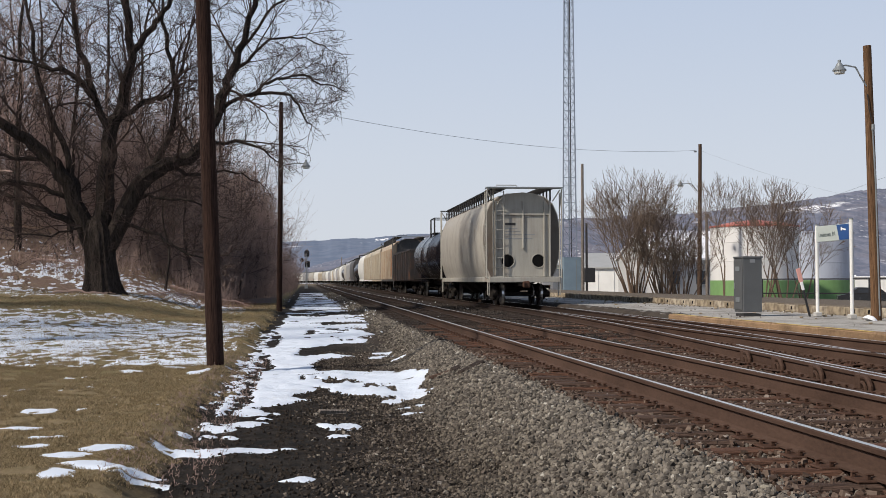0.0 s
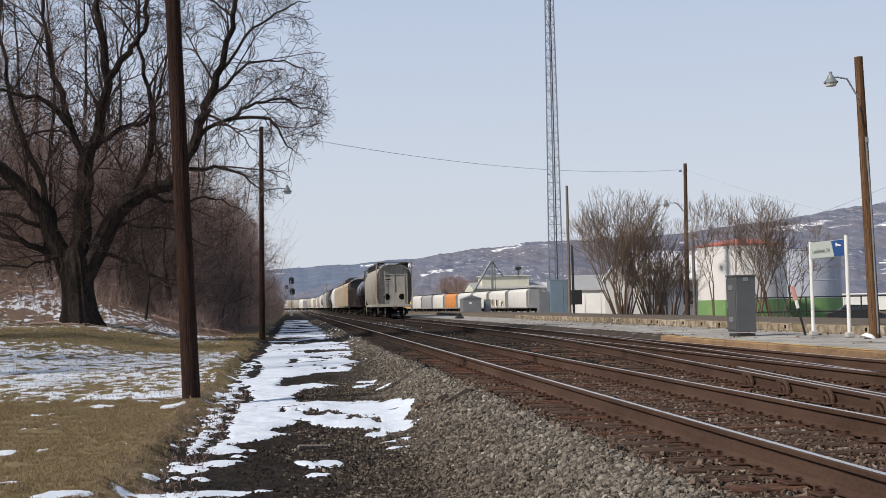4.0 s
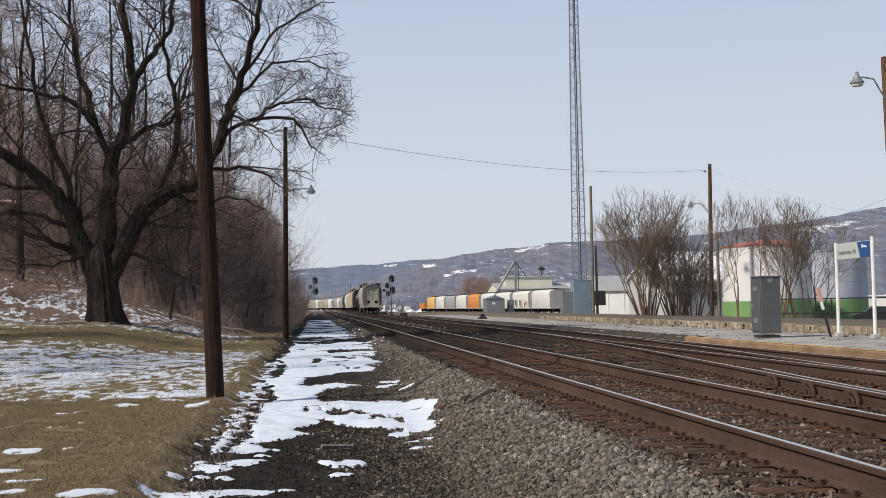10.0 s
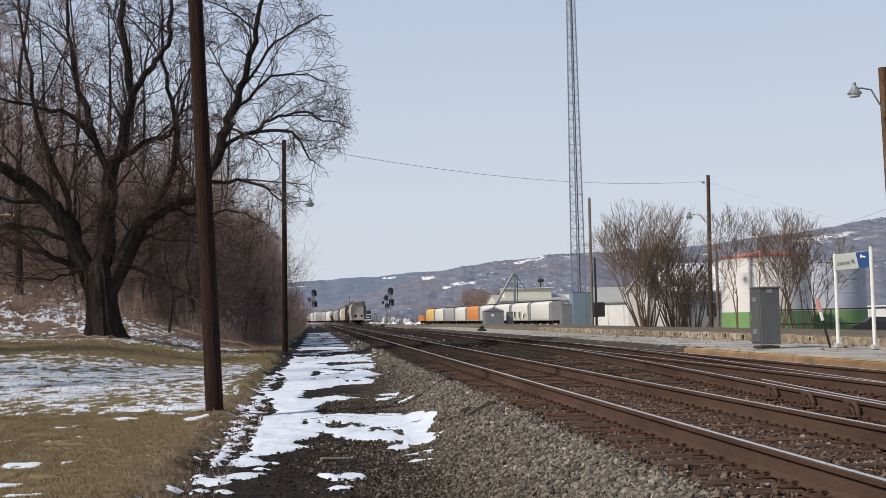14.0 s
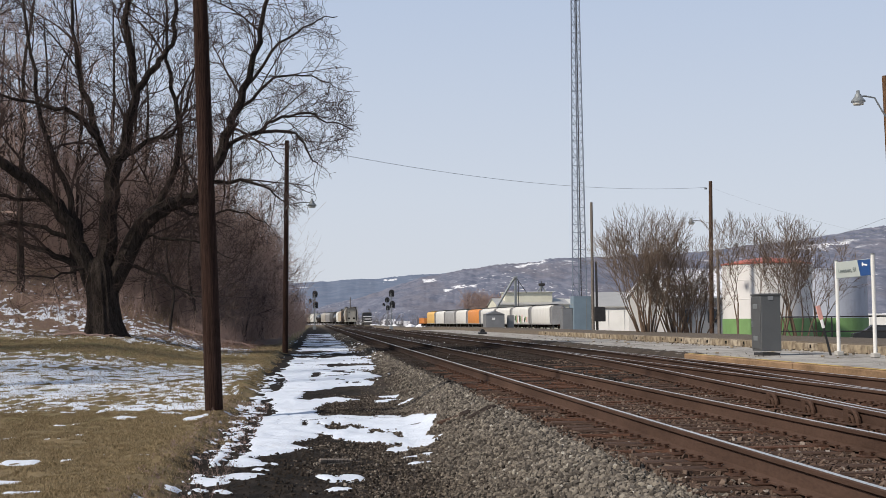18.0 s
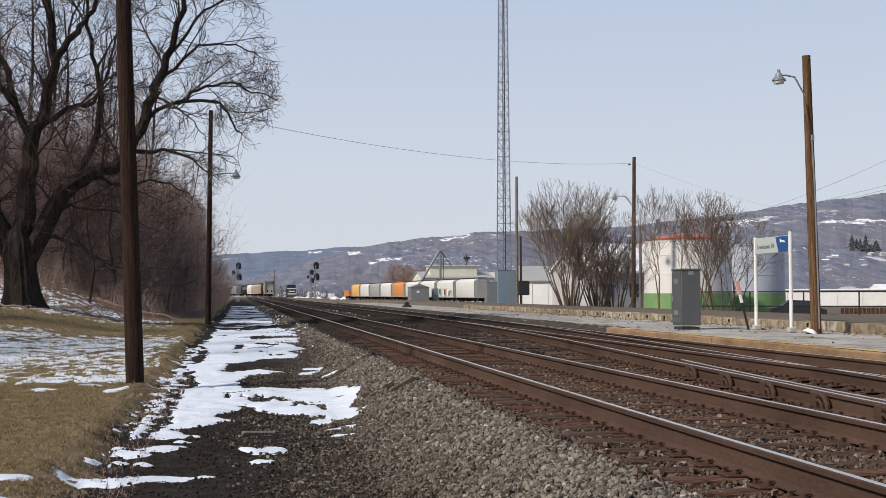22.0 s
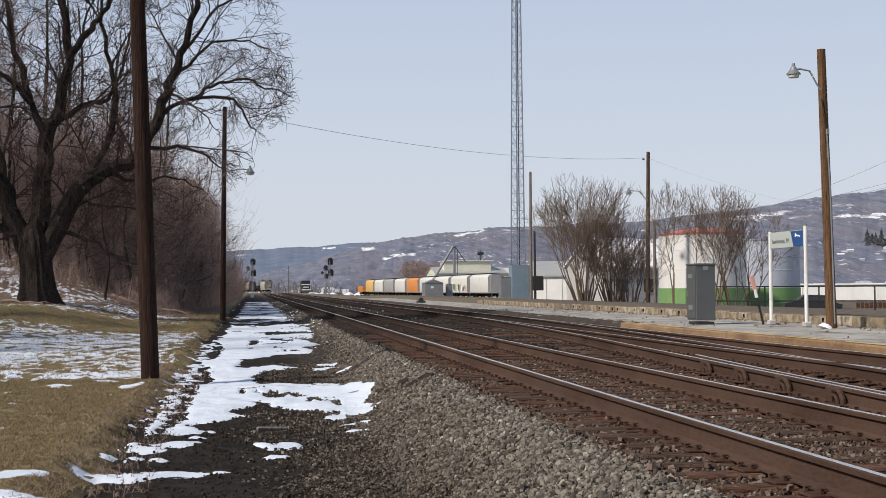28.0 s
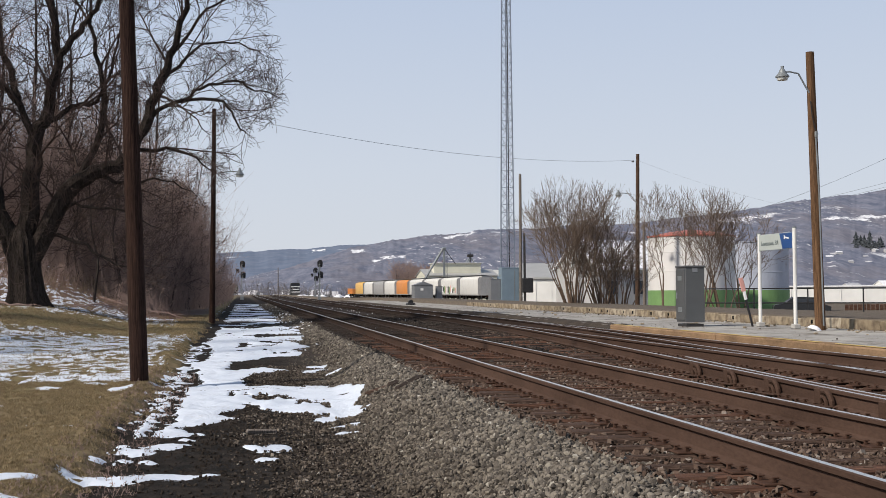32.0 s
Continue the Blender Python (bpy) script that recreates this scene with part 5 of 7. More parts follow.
def truck(car, y):
    t = part("truck", BOLSTER, None, car, at=pose(0, y, 0))
    for sx in (-1, 1):
        part("sideframe", SIDEFRAME, None, t, at=pose(sx * 1.0, 0, 0, 0, 0, 0 if sx < 0 else 180))
    for dy in (-0.88, 0.88):
        part("axle", AXLE, None, t, at=pose(0, dy, 0.455))
        for sx in (-1, 1):
            part("wheel", WHEEL, None, t, at=pose(sx * 0.83, dy, 0.455, 0, 0, 180 if sx > 0 else 0))


def coupler(car, y, s):
    sh = Shape().box((0, y - s * 0.25, 0.84), (0.16, 0.5, 0.16), 0.02).box((0.05, y + s * 0.08, 0.84), (0.26, 0.24, 0.26), 0.05).box((-0.08, y + s * 0.16, 0.84), (0.08, 0.22, 0.24), 0.03)
    c = part("coupler", sh, M["rust"], car)
    part("air_hose", Shape().tube([(0.3, y - s * 0.1, 0.8), (0.32, y + s * 0.1, 0.62), (0.3, y + s * 0.2, 0.42), (0.2, y + s * 0.22, 0.36)], 0.025, 6), M["black"], c)


def ladder(car, x, y, z0, z1, mat, wide=0.42, face="y"):
    sh = Shape()
    ax = (1, 0) if face == "y" else (0, 1)
    for s in (-0.5, 0.5):
        sh.tube([(x + ax[0] * wide * s, y + ax[1] * wide * s, z0), (x + ax[0] * wide * s, y + ax[1] * wide * s, z1)], 0.025, 6)
    k = int((z1 - z0) / 0.38)
    for i in range(k + 1):
        z = z0 + 0.05 + i * (z1 - z0 - 0.1) / max(k, 1)
        sh.tube([(x - ax[0] * wide / 2, y - ax[1] * wide / 2, z), (x + ax[0] * wide / 2, y + ax[1] * wide / 2, z)], 0.014, 5)
    return part("ladder", sh, mat, car)


HOP = [(1.05, 1.02), (1.28, 1.10), (1.42, 1.42), (1.53, 1.90), (1.59, 2.50), (1.575, 3.10), (1.48, 3.66), (1.28, 4.10), (0.95, 4.36), (0.5, 4.48)]


def hopper(label, mat, endmat, at=None, full=False, half=8.45, ribs=False, boxy=False, group="cars of the departing train"):
    """A covered hopper with bulging sides, or ribbed straight ones."""
    car = thing("hopper_car", label, "freight car", at, group=group)
    prof = HOP if not (ribs or boxy) else [(1.2, 1.05), (1.45, 1.1), (1.5, 1.2), (1.52, 3.7), (1.45, 4.0), (1.1, 4.3), (0.5, 4.45)]
    ring = [(x, z) for x, z in prof] + [(-x, z) for x, z in prof[::-1]]
    yb = half - 0.75
    sh = Shape().loft([[(x * k, y, 2.4 + (z - 2.4) * k2) for x, z in ring] for y, k, k2 in ((-yb, 0.985, 0.99), (-yb + 0.06, 1, 1), (yb - 0.06, 1, 1), (yb, 0.985, 0.99))])
    part("body", sh, mat, car, smooth=True)
    if ribs:
        n = 14
        for i in range(n):
            y = -yb + 0.6 + i * (2 * yb - 1.2) / (n - 1)
            for sx in (-1, 1):
                part("rib", Shape().box((sx * 1.54, y, 2.42), (0.09, 0.10, 2.6), 0.015), mat, car)
    part("side_sill", Shape().box((-1.36, 0, 1.03), (0.14, 2 * half - 0.5, 0.20), 0.02), endmat, car)
    part("side_sill", Shape().box((1.36, 0, 1.03), (0.14, 2 * half - 0.5, 0.20), 0.02), endmat, car)
    part("centre_sill", Shape().box((0, 0, 0.92), (0.5, 2 * half, 0.3), 0.02), M["underframe"], car)
    for i in (-1, 0, 1):
        b = Shape().loft([[(-1.25, i * 3.6 - 1.5, 1.05), (1.25, i * 3.6 - 1.5, 1.05), (1.25, i * 3.6 + 1.5, 1.05), (-1.25, i * 3.6 + 1.5, 1.05)],
                          [(-0.4, i * 3.6 - 0.35, 0.42), (0.4, i * 3.6 - 0.35, 0.42), (0.4, i * 3.6 + 0.35, 0.42), (-0.4, i * 3.6 + 0.35, 0.42)]])
        part("discharge_hopper", b, M["underframe"], car)
    # roof hatches and running boards
    for i in range(5 if full else 1):
        y = (i - 2) * 2.6 if full else 0
        part("roof_hatch", Shape().box((0, y, 4.53), (0.7, 1.6 if full else 12, 0.14), 0.03), endmat, car)
    for s in (-1, 1):
        ye = s * (half - 0.42)
        # flat end sheet with rounded shoulders
        part("bulkhead", Shape().loft([[(x * 0.965, s * yb, 2.4 + (z - 2.4) * 0.975) for x, z in ring], [(x * 0.965, s * (yb + 0.02), 2.4 + (z - 2.4) * 0.975) for x, z in ring]]), M["hopper_shaded"] if full else endmat, car)
        pr = [(-1.1, 1.15), (1.1, 1.15), (1.1, 3.70), (1.0, 4.06), (0.8, 4.32), (0.45, 4.46), (0, 4.50), (-0.45, 4.46), (-0.8, 4.32), (-1.0, 4.06), (-1.1, 3.70)]
        part("end_sheet", Shape().loft([[(x, ye - s * 0.42, z) for x, z in pr], [(x, ye, z) for x, z in pr]]), endmat, car)
        part("end_sill", Shape().box((0, ye + s * 0.22, 1.03), (2.85, 0.48, 0.22), 0.02), endmat, car)
        truck(car, s * (half - 1.85))
        coupler(car, s * (half + 0.05), s)
        if full:
            for x in (-0.62, 0.62):
                part("end_opening", Shape().tube([(x, ye - s * 0.02, 1.78), (x, ye + s * 0.014, 1.78)], 0.255, 22), M["hole"], car)
                part("opening_rim", Shape().tube([(x + 0.27 * math.cos(a), ye + s * 0.012, 1.78 + 0.27 * math.sin(a)) for a in [i * 6.2832 / 22 for i in range(23)]], 0.02, 5), endmat, car)
            part("end_band", Shape().box((0, ye + s * 0.02, 3.62), (2.2, 0.06, 0.08), 0.01), endmat, car)
            for x in (-1.08, 0.0, 0.86, 1.08):
                part("end_post", Shape().box((x, ye + s * 0.03, 2.65 if x else 3.2), (0.07, 0.08, 3.0 if x else 1.9), 0.01), endmat, car)
            ladder(car, -1.0, ye + s * 0.13, 1.1, 4.55, endmat, 0.42)
            ladder(car, 1.5, ye + s * 0.10, 1.1, 4.5, endmat, 0.4, "x")
            ladder(car, -1.5, ye + s * 0.10, 1.1, 4.5, endmat, 0.4, "x")
            part("end_platform", Shape().box((0, ye + s * 0.25, 4.66), (3.05, 0.5, 0.05), 0.01), M["galv"], car)
            for sx in (-1, 1):
                part("platform_bracket", Shape().tube([(sx * 1.48, ye, 3.85), (sx * 1.48, ye + s * 0.45, 4.6)], 0.03, 5), endmat, car)
                part("corner_brace", Shape().tube([(sx * 1.2, ye, 4.15), (sx * 1.5, ye, 4.6)], 0.025, 5), endmat, car)
            part("hand_brake", Shape().tube([(0.75, ye + s * 0.10, 1.35), (0.75, ye + s * 0.16, 1.35)], 0.28, 18), M["rust"], car) if s > 0 else None
            part("grab_rail", Shape().tube([(-1.1, ye + s * 0.30, 4.64), (-1.1, ye + s * 0.30, 4.76), (-0.3, ye + s * 0.30, 4.76), (-0.3, ye + s * 0.30, 4.64)], 0.018, 5), endmat, car)
            part("corner_step", Shape().tube([(-1.42, ye + s * 0.4, 1.0), (-1.42, ye + s * 0.4, 0.42), (-1.42, ye + s * 0.02, 0.42), (-1.42, ye + s * 0.02, 1.0)], 0.02, 5), endmat, car)
            part("corner_step", Shape().tube([(1.42, ye + s * 0.4, 1.0), (1.42, ye + s * 0.4, 0.42), (1.42, ye + s * 0.02, 0.42), (1.42, ye + s * 0.02, 1.0)], 0.02, 5), endmat, car)
    if full:
        for sx in (-1, 1):
            part("running_board", Shape().box((sx * 0.95, 0, 4.66), (0.6, 2 * half - 0.9, 0.05), 0.01), M["steel_dark"], car)
            n = 22
            for i in range(n):
                y = -half + 0.9 + i * (2 * half - 1.8) / (n - 1)
                part("board_post", Shape().box((sx * 1.2, y, 4.42), (0.06, 0.08, 0.46), 0.01), M["steel_dark"], car)
        # stencilled marks, illegible at this distance
        for i, (z, w, hgt) in enumerate(((3.24, 0.42, 0.10), (3.06, 0.50, 0.022), (2.95, 0.62, 0.022), (2.82, 1.2, 0.022), (2.66, 1.1, 0.022))):
            part("stencil_mark", Shape().box((-0.72 + w / 2, -half + 0.42 - 0.006, z), (w, 0.006, hgt)), M["steel_dark"] if hgt > 0.05 else M["bungalow_grey"], car)
    else:
        part("running_board", Shape().box((0, 0, 4.60), (1.9, 2 * half - 0.6, 0.05), 0.01), M["galv"], car)
    return car


def tank_car(label, mat, half=8.4, group="cars of the departing train"):
    car = thing("tank_car", label, "freight car", group=group)
    n, r, zc = 28, 1.52, 2.47
    rings = []
    for y, k in ((-half + 0.75, 0.02), (-half + 0.80, 0.45), (-half + 0.95, 0.78), (-half + 1.2, 0.96), (-half + 1.45, 1.0), (-2, 1.0), (-1.95, 1.012), (-1.85, 1.012), (-1.8, 1.0), (1.8, 1), (1.85, 1.012), (1.95, 1.012), (2, 1),
                 (half - 1.45, 1.0), (half - 1.2, 0.96), (half - 0.95, 0.78), (half - 0.80, 0.45), (half - 0.75, 0.02)):
        rings.append([(r * k * math.cos(6.2832 * i / n), y, zc + r * k * math.sin(6.2832 * i / n)) for i in range(n)])
    part("tank", Shape().loft(rings), mat, car, smooth=True)
    part("dome", Shape().tube([(0, 0, 3.6), (0, 0, 4.05)], 0.45, 16), mat, car)
    fr = Shape()
    for sx in (-1, 1):
        for y in (-1.1, 1.1):
            fr.tube([(sx * 0.95, y, 3.4), (sx * 0.95, y, 4.75)], 0.05, 5)
        fr.tube([(sx * 0.95, -1.1, 4.75), (sx * 0.95, 1.1, 4.75)], 0.03, 5)
    for y in (-1.1, 1.1):
        fr.tube([(-0.95, y, 4.75), (0.95, y, 4.75)], 0.03, 5)
    part("dome_railing", fr, M["steel_dark"], car)
    part("dome_platform", Shape().box((0, 0, 3.86), (2.0, 2.3, 0.05), 0.01), M["steel_dark"], car)
    part("centre_sill", Shape().box((0, 0, 0.92), (0.6, 2 * half, 0.36), 0.03), M["underframe"], car)
    for s in (-1, 1):
        part("saddle", Shape().box((0, s * (half - 2.2), 1.15), (2.2, 0.5, 0.55), 0.05), mat, car)
        part("end_deck", Shape().box((0, s * (half - 0.35), 1.10), (2.8, 0.65, 0.06), 0.01), M["underframe"], car)
        part("end_railing", Shape().tube([(-1.35, s * (half - 0.1), 1.1), (-1.35, s * (half - 0.1), 2.1), (1.35, s * (half - 0.1), 2.1), (1.35, s * (half - 0.1), 1.1)], 0.02, 5), M["steel_dark"], car)
        truck(car, s * (half - 1.85))
        coupler(car, s * (half + 0.05), s)
    part("side_walk", Shape().box((-1.4, 0, 1.12), (0.25, 2 * half - 1.6, 0.05), 0.01), M["underframe"], car)
    part("side_walk", Shape().box((1.4, 0, 1.12), (0.25, 2 * half - 1.6, 0.05), 0.01), M["underframe"], car)
    return car


def gondola(label, mat, half=8.4, top=3.1, group="cars of the departing train"):
    car = thing("gondola_car", label, "freight car", group=group)
    for sx in (-1, 1):
        w = part("side_wall", Shape().box((sx * 1.48, 0, (1.0 + top) / 2), (0.08, 2 * half - 0.7, top - 1.0), 0.01), mat, car)
        part("top_rail", Shape().box((sx * 1.48, 0, top), (0.16, 2 * half - 0.66, 0.12), 0.02), mat, car)
        for i in range(9):
            y = -half + 0.8 + i * (2 * half - 1.6) / 8
            part("rib", Shape().box((sx * 1.545, y, (1.0 + top) / 2), (0.10, 0.12, top - 1.05), 0.015), mat, car)
    part("floor_pan", Shape().box((0, 0, 1.0), (2.9, 2 * half - 0.7, 0.12), 0.01), M["underframe"], car)
    part("centre_sill", Shape().box((0, 0, 0.85), (0.6, 2 * half, 0.3), 0.02), M["underframe"], car)
    for s in (-1, 1):
        part("end_wall", Shape().box((0, s * (half - 0.38), (1.0 + top) / 2), (2.96, 0.08, top - 1.0), 0.01), mat, car)
        truck(car, s * (half - 1.85))
        coupler(car, s * (half + 0.05), s)
    return car


CAR_LEN = 18.0
TRAIN = [
    hopper("grey round-sided covered hopper car, last of the train", M["hopper_grey"], M["hopper_end"], full=True),
    tank_car("glossy black tank car with a railed dome", M["tank_black"]),
    gondola("dark weathered open gondola car", M["gondola"]),
    hopper("rust-streaked tan covered hopper car with ribbed sides", M["car_rusty"], M["car_dark"], ribs=True, full=True),
    hopper("tan covered hopper car with ribbed sides", M["car_tan"], M["car_tan"], ribs=True),
    hopper("pale tan covered hopper car with ribbed sides", M["car_tan"], M["car_white"], ribs=True),
    hopper("dirty white round-sided covered hopper car", M["car_white"], M["car_white"]),
    tank_car("black tank car coupled in the train", M["tank_black"]),
    hopper("dark grey covered hopper car", M["car_dark"], M["car_dark"]),
    hopper("grey ribbed covered hopper car", M["car_grey"], M["car_grey"], ribs=True),
    hopper("light grey covered hopper car", M["hopper_grey"], M["hopper_end"]),
    tank_car("black tank car coupled in the train", M["tank_black"]),
]
for i in range(20):
    TRAIN.append(copy_thing(TRAIN[(6, 10, 9, 6, 10, 4)[i % 6]], pose(0, 0, 0)))


for sx in (-1, 1):
    for j, (y0, w) in enumerate(((-6.9, 0.9), (-5.8, 1.0), (-4.5, 0.5))):
        part("rusted_panel", Shape().box((sx * 1.524, y0, 2.5), (0.02, w, 2.3), 0.004), M["rust_orange"], TRAIN[3])


def line_at(s):
    """Place and heading on the far track, s metres along it: straight, then a long left-hand bend."""
    bend, radius = 400.0, 930.0
    if s <= bend:
        return c_mid(s), s, -math.degrees(0.0027) if s > 20 else 0.0
    a = (s - bend) / radius
    return c_mid(bend) - radius * (1 - math.cos(a)), bend + radius * math.sin(a), math.degrees(a)


def tail_at(t):
    """How far along the line the last car's rear stands; the train gains a little speed."""
    return float(np.interp(t, [0, 5, 9, 18, 22, 27, 32], [46.8, 115.8, 174.0, 304.0, 367.0, 459.0, 553.0]))


def run_train():
    for k, car in enumerate(TRAIN):
        rows = []
        for i in range(33):
            s = tail_at(i) + 8.03 + k * CAR_LEN
            x, y, h = line_at(s)
            rows.append((i, pose(x, y, 0, 0, 0, h)))
        walk(car, rows)


# ---- parked rail vehicles ----
def siding(u):
    """u metres from the near end of the siding."""
    return pose(43.1 - 0.0603 * u, 212 + u, -0.80, 0, 0, 3.45)


for i, (lab, m) in enumerate((("white covered hopper car parked on the siding", "car_white"), ("white covered hopper car with faded sprayed paint", "car_white"), ("white covered hopper car parked on the siding", "car_white"),
                              ("pale grey covered hopper car parked on the siding", "car_white"), ("orange covered hopper car parked on the siding", "car_orange"), ("white covered hopper car parked on the siding", "car_white"),
                              ("grey covered hopper car parked on the siding", "car_grey"), ("white covered hopper car parked on the siding", "car_white"), ("yellow covered hopper car at the end of the string", "car_yellow"))):
    # grey ends: shade of the gaps between cars put into their colour
    c = hopper(lab, M[m], M["car_grey"], at=siding(8.2 + i * 16.2), half=7.5, boxy=True, group="hopper cars parked on the siding")
    if i == 1:
        rr = random.Random(3)
        for j in range(12):
            mm = (M["marker_red"], M["oil_green"], M["steel_dark"], M["sign_white"])[j % 4]
            part("sprayed_mark", Shape().box((-1.53, -5.8 + j * 1.0, 2.05 + rr.uniform(-0.3, 0.3)), (0.012, rr.uniform(0.5, 0.95), rr.uniform(0.6, 1.5)), 0.003), mm, c)


def locomotive(at):
    car = thing("locomotive", "dark road locomotive with white striped nose parked in the yard", "locomotive", at)
    part("frame_deck", Shape().box((0, 0, 1.35), (3.1, 18.5, 0.35), 0.04), M["car_dark"], car)
    part("long_hood", Shape().box((0, 2.5, 2.9), (1.9, 12.5, 2.8), 0.15), M["black"], car)
    part("cab", Shape().box((0, -5.0, 3.05), (3.05, 2.6, 3.1), 0.18), M["black"], car)
    part("cab_roof", Shape().box((0, -5.0, 4.62), (2.9, 2.7, 0.14), 0.05), M["car_dark"], car)
    part("short_hood", Shape().box((0, -7.4, 2.35), (2.0, 2.2, 1.7), 0.25), M["black"], car)
    for x in (-0.75, 0.75):
        part("windshield", Shape().box((x, -6.31, 3.85), (1.0, 0.03, 0.6), 0.01), M["window_dark"], car)
    for z, w in ((3.3, 2.9), (2.4, 2.1), (1.5, 2.9)):
        part("stripe", Shape().box((0, (-6.315 if z > 3 else -8.515 if z > 2 else -9.27), z), (w, 0.03, 0.32), 0.005), M["sign_white"], car)
    part("pilot", Shape().box((0, -9.2, 0.75), (2.9, 0.25, 0.95), 0.08), M["car_dark"], car)
    for x in (-1.4, 1.4):
        part("handrail", Shape().tube([(x, -9.0, 1.5), (x, -9.0, 2.5), (x, 8.8, 2.5), (x, 8.8, 1.5)], 0.025, 5), M["sign_white"], car)
    part("fuel_tank", Shape().box((0, 0.5, 0.75), (2.6, 5.0, 0.8), 0.2), M["black"], car)
    for y in (-5.6, 5.8):
        truck(car, y)
    return car


locomotive(pose(18.0, 428, -0.60, 0, 0, 1.5))

# the low orange maintenance wagon beyond the string
wag = gondola("small orange work wagon at the yard's end", M["car_orange"], 4.2, 2.6, "yard wagons")
wag.matrix_basis = pose(33.8, 368, -0.80, 0, 0, 6)


# ---- poles, lamps, wires ----
def bracket_lamp(parent, x, z, reach, z_arm, depth=0.0, k=1.0):
    """A curved pipe arm with a bell-shaped street lamp."""
    s = 1 if reach > 0 else -1
    pts = [(x, depth, z_arm), (x + reach * 0.15, depth, z_arm + 0.22 * k), (x + reach * 0.4, depth, z), (x + reach * 0.75, depth, z + 0.04), (x + reach, depth, z + 0.02)]
    part("lamp_arm", Shape().tube(pts, 0.03 * k, 7), M["galv"], parent)
    n, rings = 16, []
    for dz, r in ((0.16, 0.05), (0.10, 0.10), (0.04, 0.12), (-0.02, 0.16), (-0.10, 0.235), (-0.14, 0.235)):
        rings.append([(x + reach + r * k * math.cos(6.2832 * i / n), depth + r * k * math.sin(6.2832 * i / n), z + dz * k) for i in range(n)])
    head = part("lamp_head", Shape().loft(rings), M["galv"], parent, smooth=True)
    part("lens", Shape().tube([(x + reach, depth, z - 0.14 * k), (x + reach, depth, z - 0.24 * k)], [0.20 * k, 0.17 * k], 14), M["glass_lamp"], head)
    part("photocell", Shape().tube([(x + reach, depth, z + 0.15 * k), (x + reach, depth, z + 0.24 * k)], 0.06 * k, 8), M["galv"], head)


def wood_pole(name, label, at, high, r0, r1, mat, lean=(0, 0)):
    p = thing(name, label, "utility pole", at)
    pts = [(lean[0] * t, lean[1] * t, -0.6 + (high + 0.6) * t) for t in (0, 0.15, 0.35, 0.55, 0.75, 0.9, 1)]
    rad = [r0 + (r1 - r0) * t for t in (0, 0.15, 0.35, 0.55, 0.75, 0.9, 1)]
    part("pole", Shape().tube(pts, rad, 14), mat, p, smooth=True)
    return p


pole_a = wood_pole("utility_pole", "dark weathered wooden utility pole rising from the lawn", pose(-1.66, 20.9, -0.5), 11.0, 0.155, 0.11, M["pole_dark"], (-0.42, 0))
pole_b = wood_pole("utility_pole", "dark wooden utility pole with a street lamp by the path", pose(-1.26, 53.0, -0.36), 9.24, 0.13, 0.088, M["pole_dark"], (0.09, 0))
bracket_lamp(pole_b, 0.0, 6.49, 1.17, 6.23, -0.17, 0.83)
pole_c = wood_pole("lamp_pole", "brown wooden pole with a street lamp beyond the platform", pose(27.0, 81.0, -0.6), 11.02, 0.17, 0.12, M["pole_brown"], (0.15, 0))
bracket_lamp(pole_c, 0.0, 8.25, -1.35, 7.6, -0.2, 0.95)
part("insulator", Shape().tube([(-0.15, -0.1, 10.5), (-0.32, -0.1, 10.5)], 0.06, 8), M["galv"], pole_c)
pole_d = wood_pole("lamp_pole", "tan wooden pole with a bracket street lamp on the platform", pose(13.22, 26.4, 0.05), 6.46, 0.125, 0.095, M["pole_tan"], (-0.17, 0))
bracket_lamp(pole_d, -0.22, 5.94, -0.66, 5.50, -0.05, 0.68)
part("conduit", Shape().tube([(-0.12, -0.12, 4.55), (-0.06, -0.125, 3.2), (0.0, -0.135, 0.1)], 0.018, 6), M["galv"], pole_d)
part("lamp_cable", Shape().tube([(-0.22, -0.10, 5.3), (-0.20, -0.13, 4.95), (-0.12, -0.13, 4.6)], 0.012, 5), M["black"], pole_d)
part("junction_box", Shape().box((-0.11, -0.14, 4.52), (0.07, 0.06, 0.14), 0.01), M["galv"], pole_d)
tagged(part("snow_mound", Shape().tube([(12.98, 26.22, 0.03), (13.0, 26.22, 0.07), (13.04, 26.24, 0.105)], [0.20, 0.16, 0.06], 9), M["snow_pile"], smooth=True), "small leftover heap of snow at the lamp pole's foot", "snow pile")
pole_e = wood_pole("utility_pole", "paired grey wooden poles beside the lattice tower", pose(24.9, 107.5, -0.3), 11.85, 0.15, 0.12, M["pole_grey"])
part("second_pole", Shape().tube([(0.42, 0.2, -0.5), (0.40, 0.2, 6.5)], [0.12, 0.10], 12), M["pole_grey"], pole_e)
part("meter_box", Shape().box((0.55, -0.25, 1.75), (1.0, 0.4, 1.3), 0.04), M["steel_dark"], pole_e)


def wire(name, a, b, sag, r, label):
    a, b = Vector(a), Vector(b)
    pts = [a.lerp(b, t / 24) + Vector((0, 0, -4 * sag * (t / 24) * (1 - t / 24))) for t in range(25)]
    return tagged(part(name, Shape().tube(pts, r, 4), M["galv"]), label, "cable")


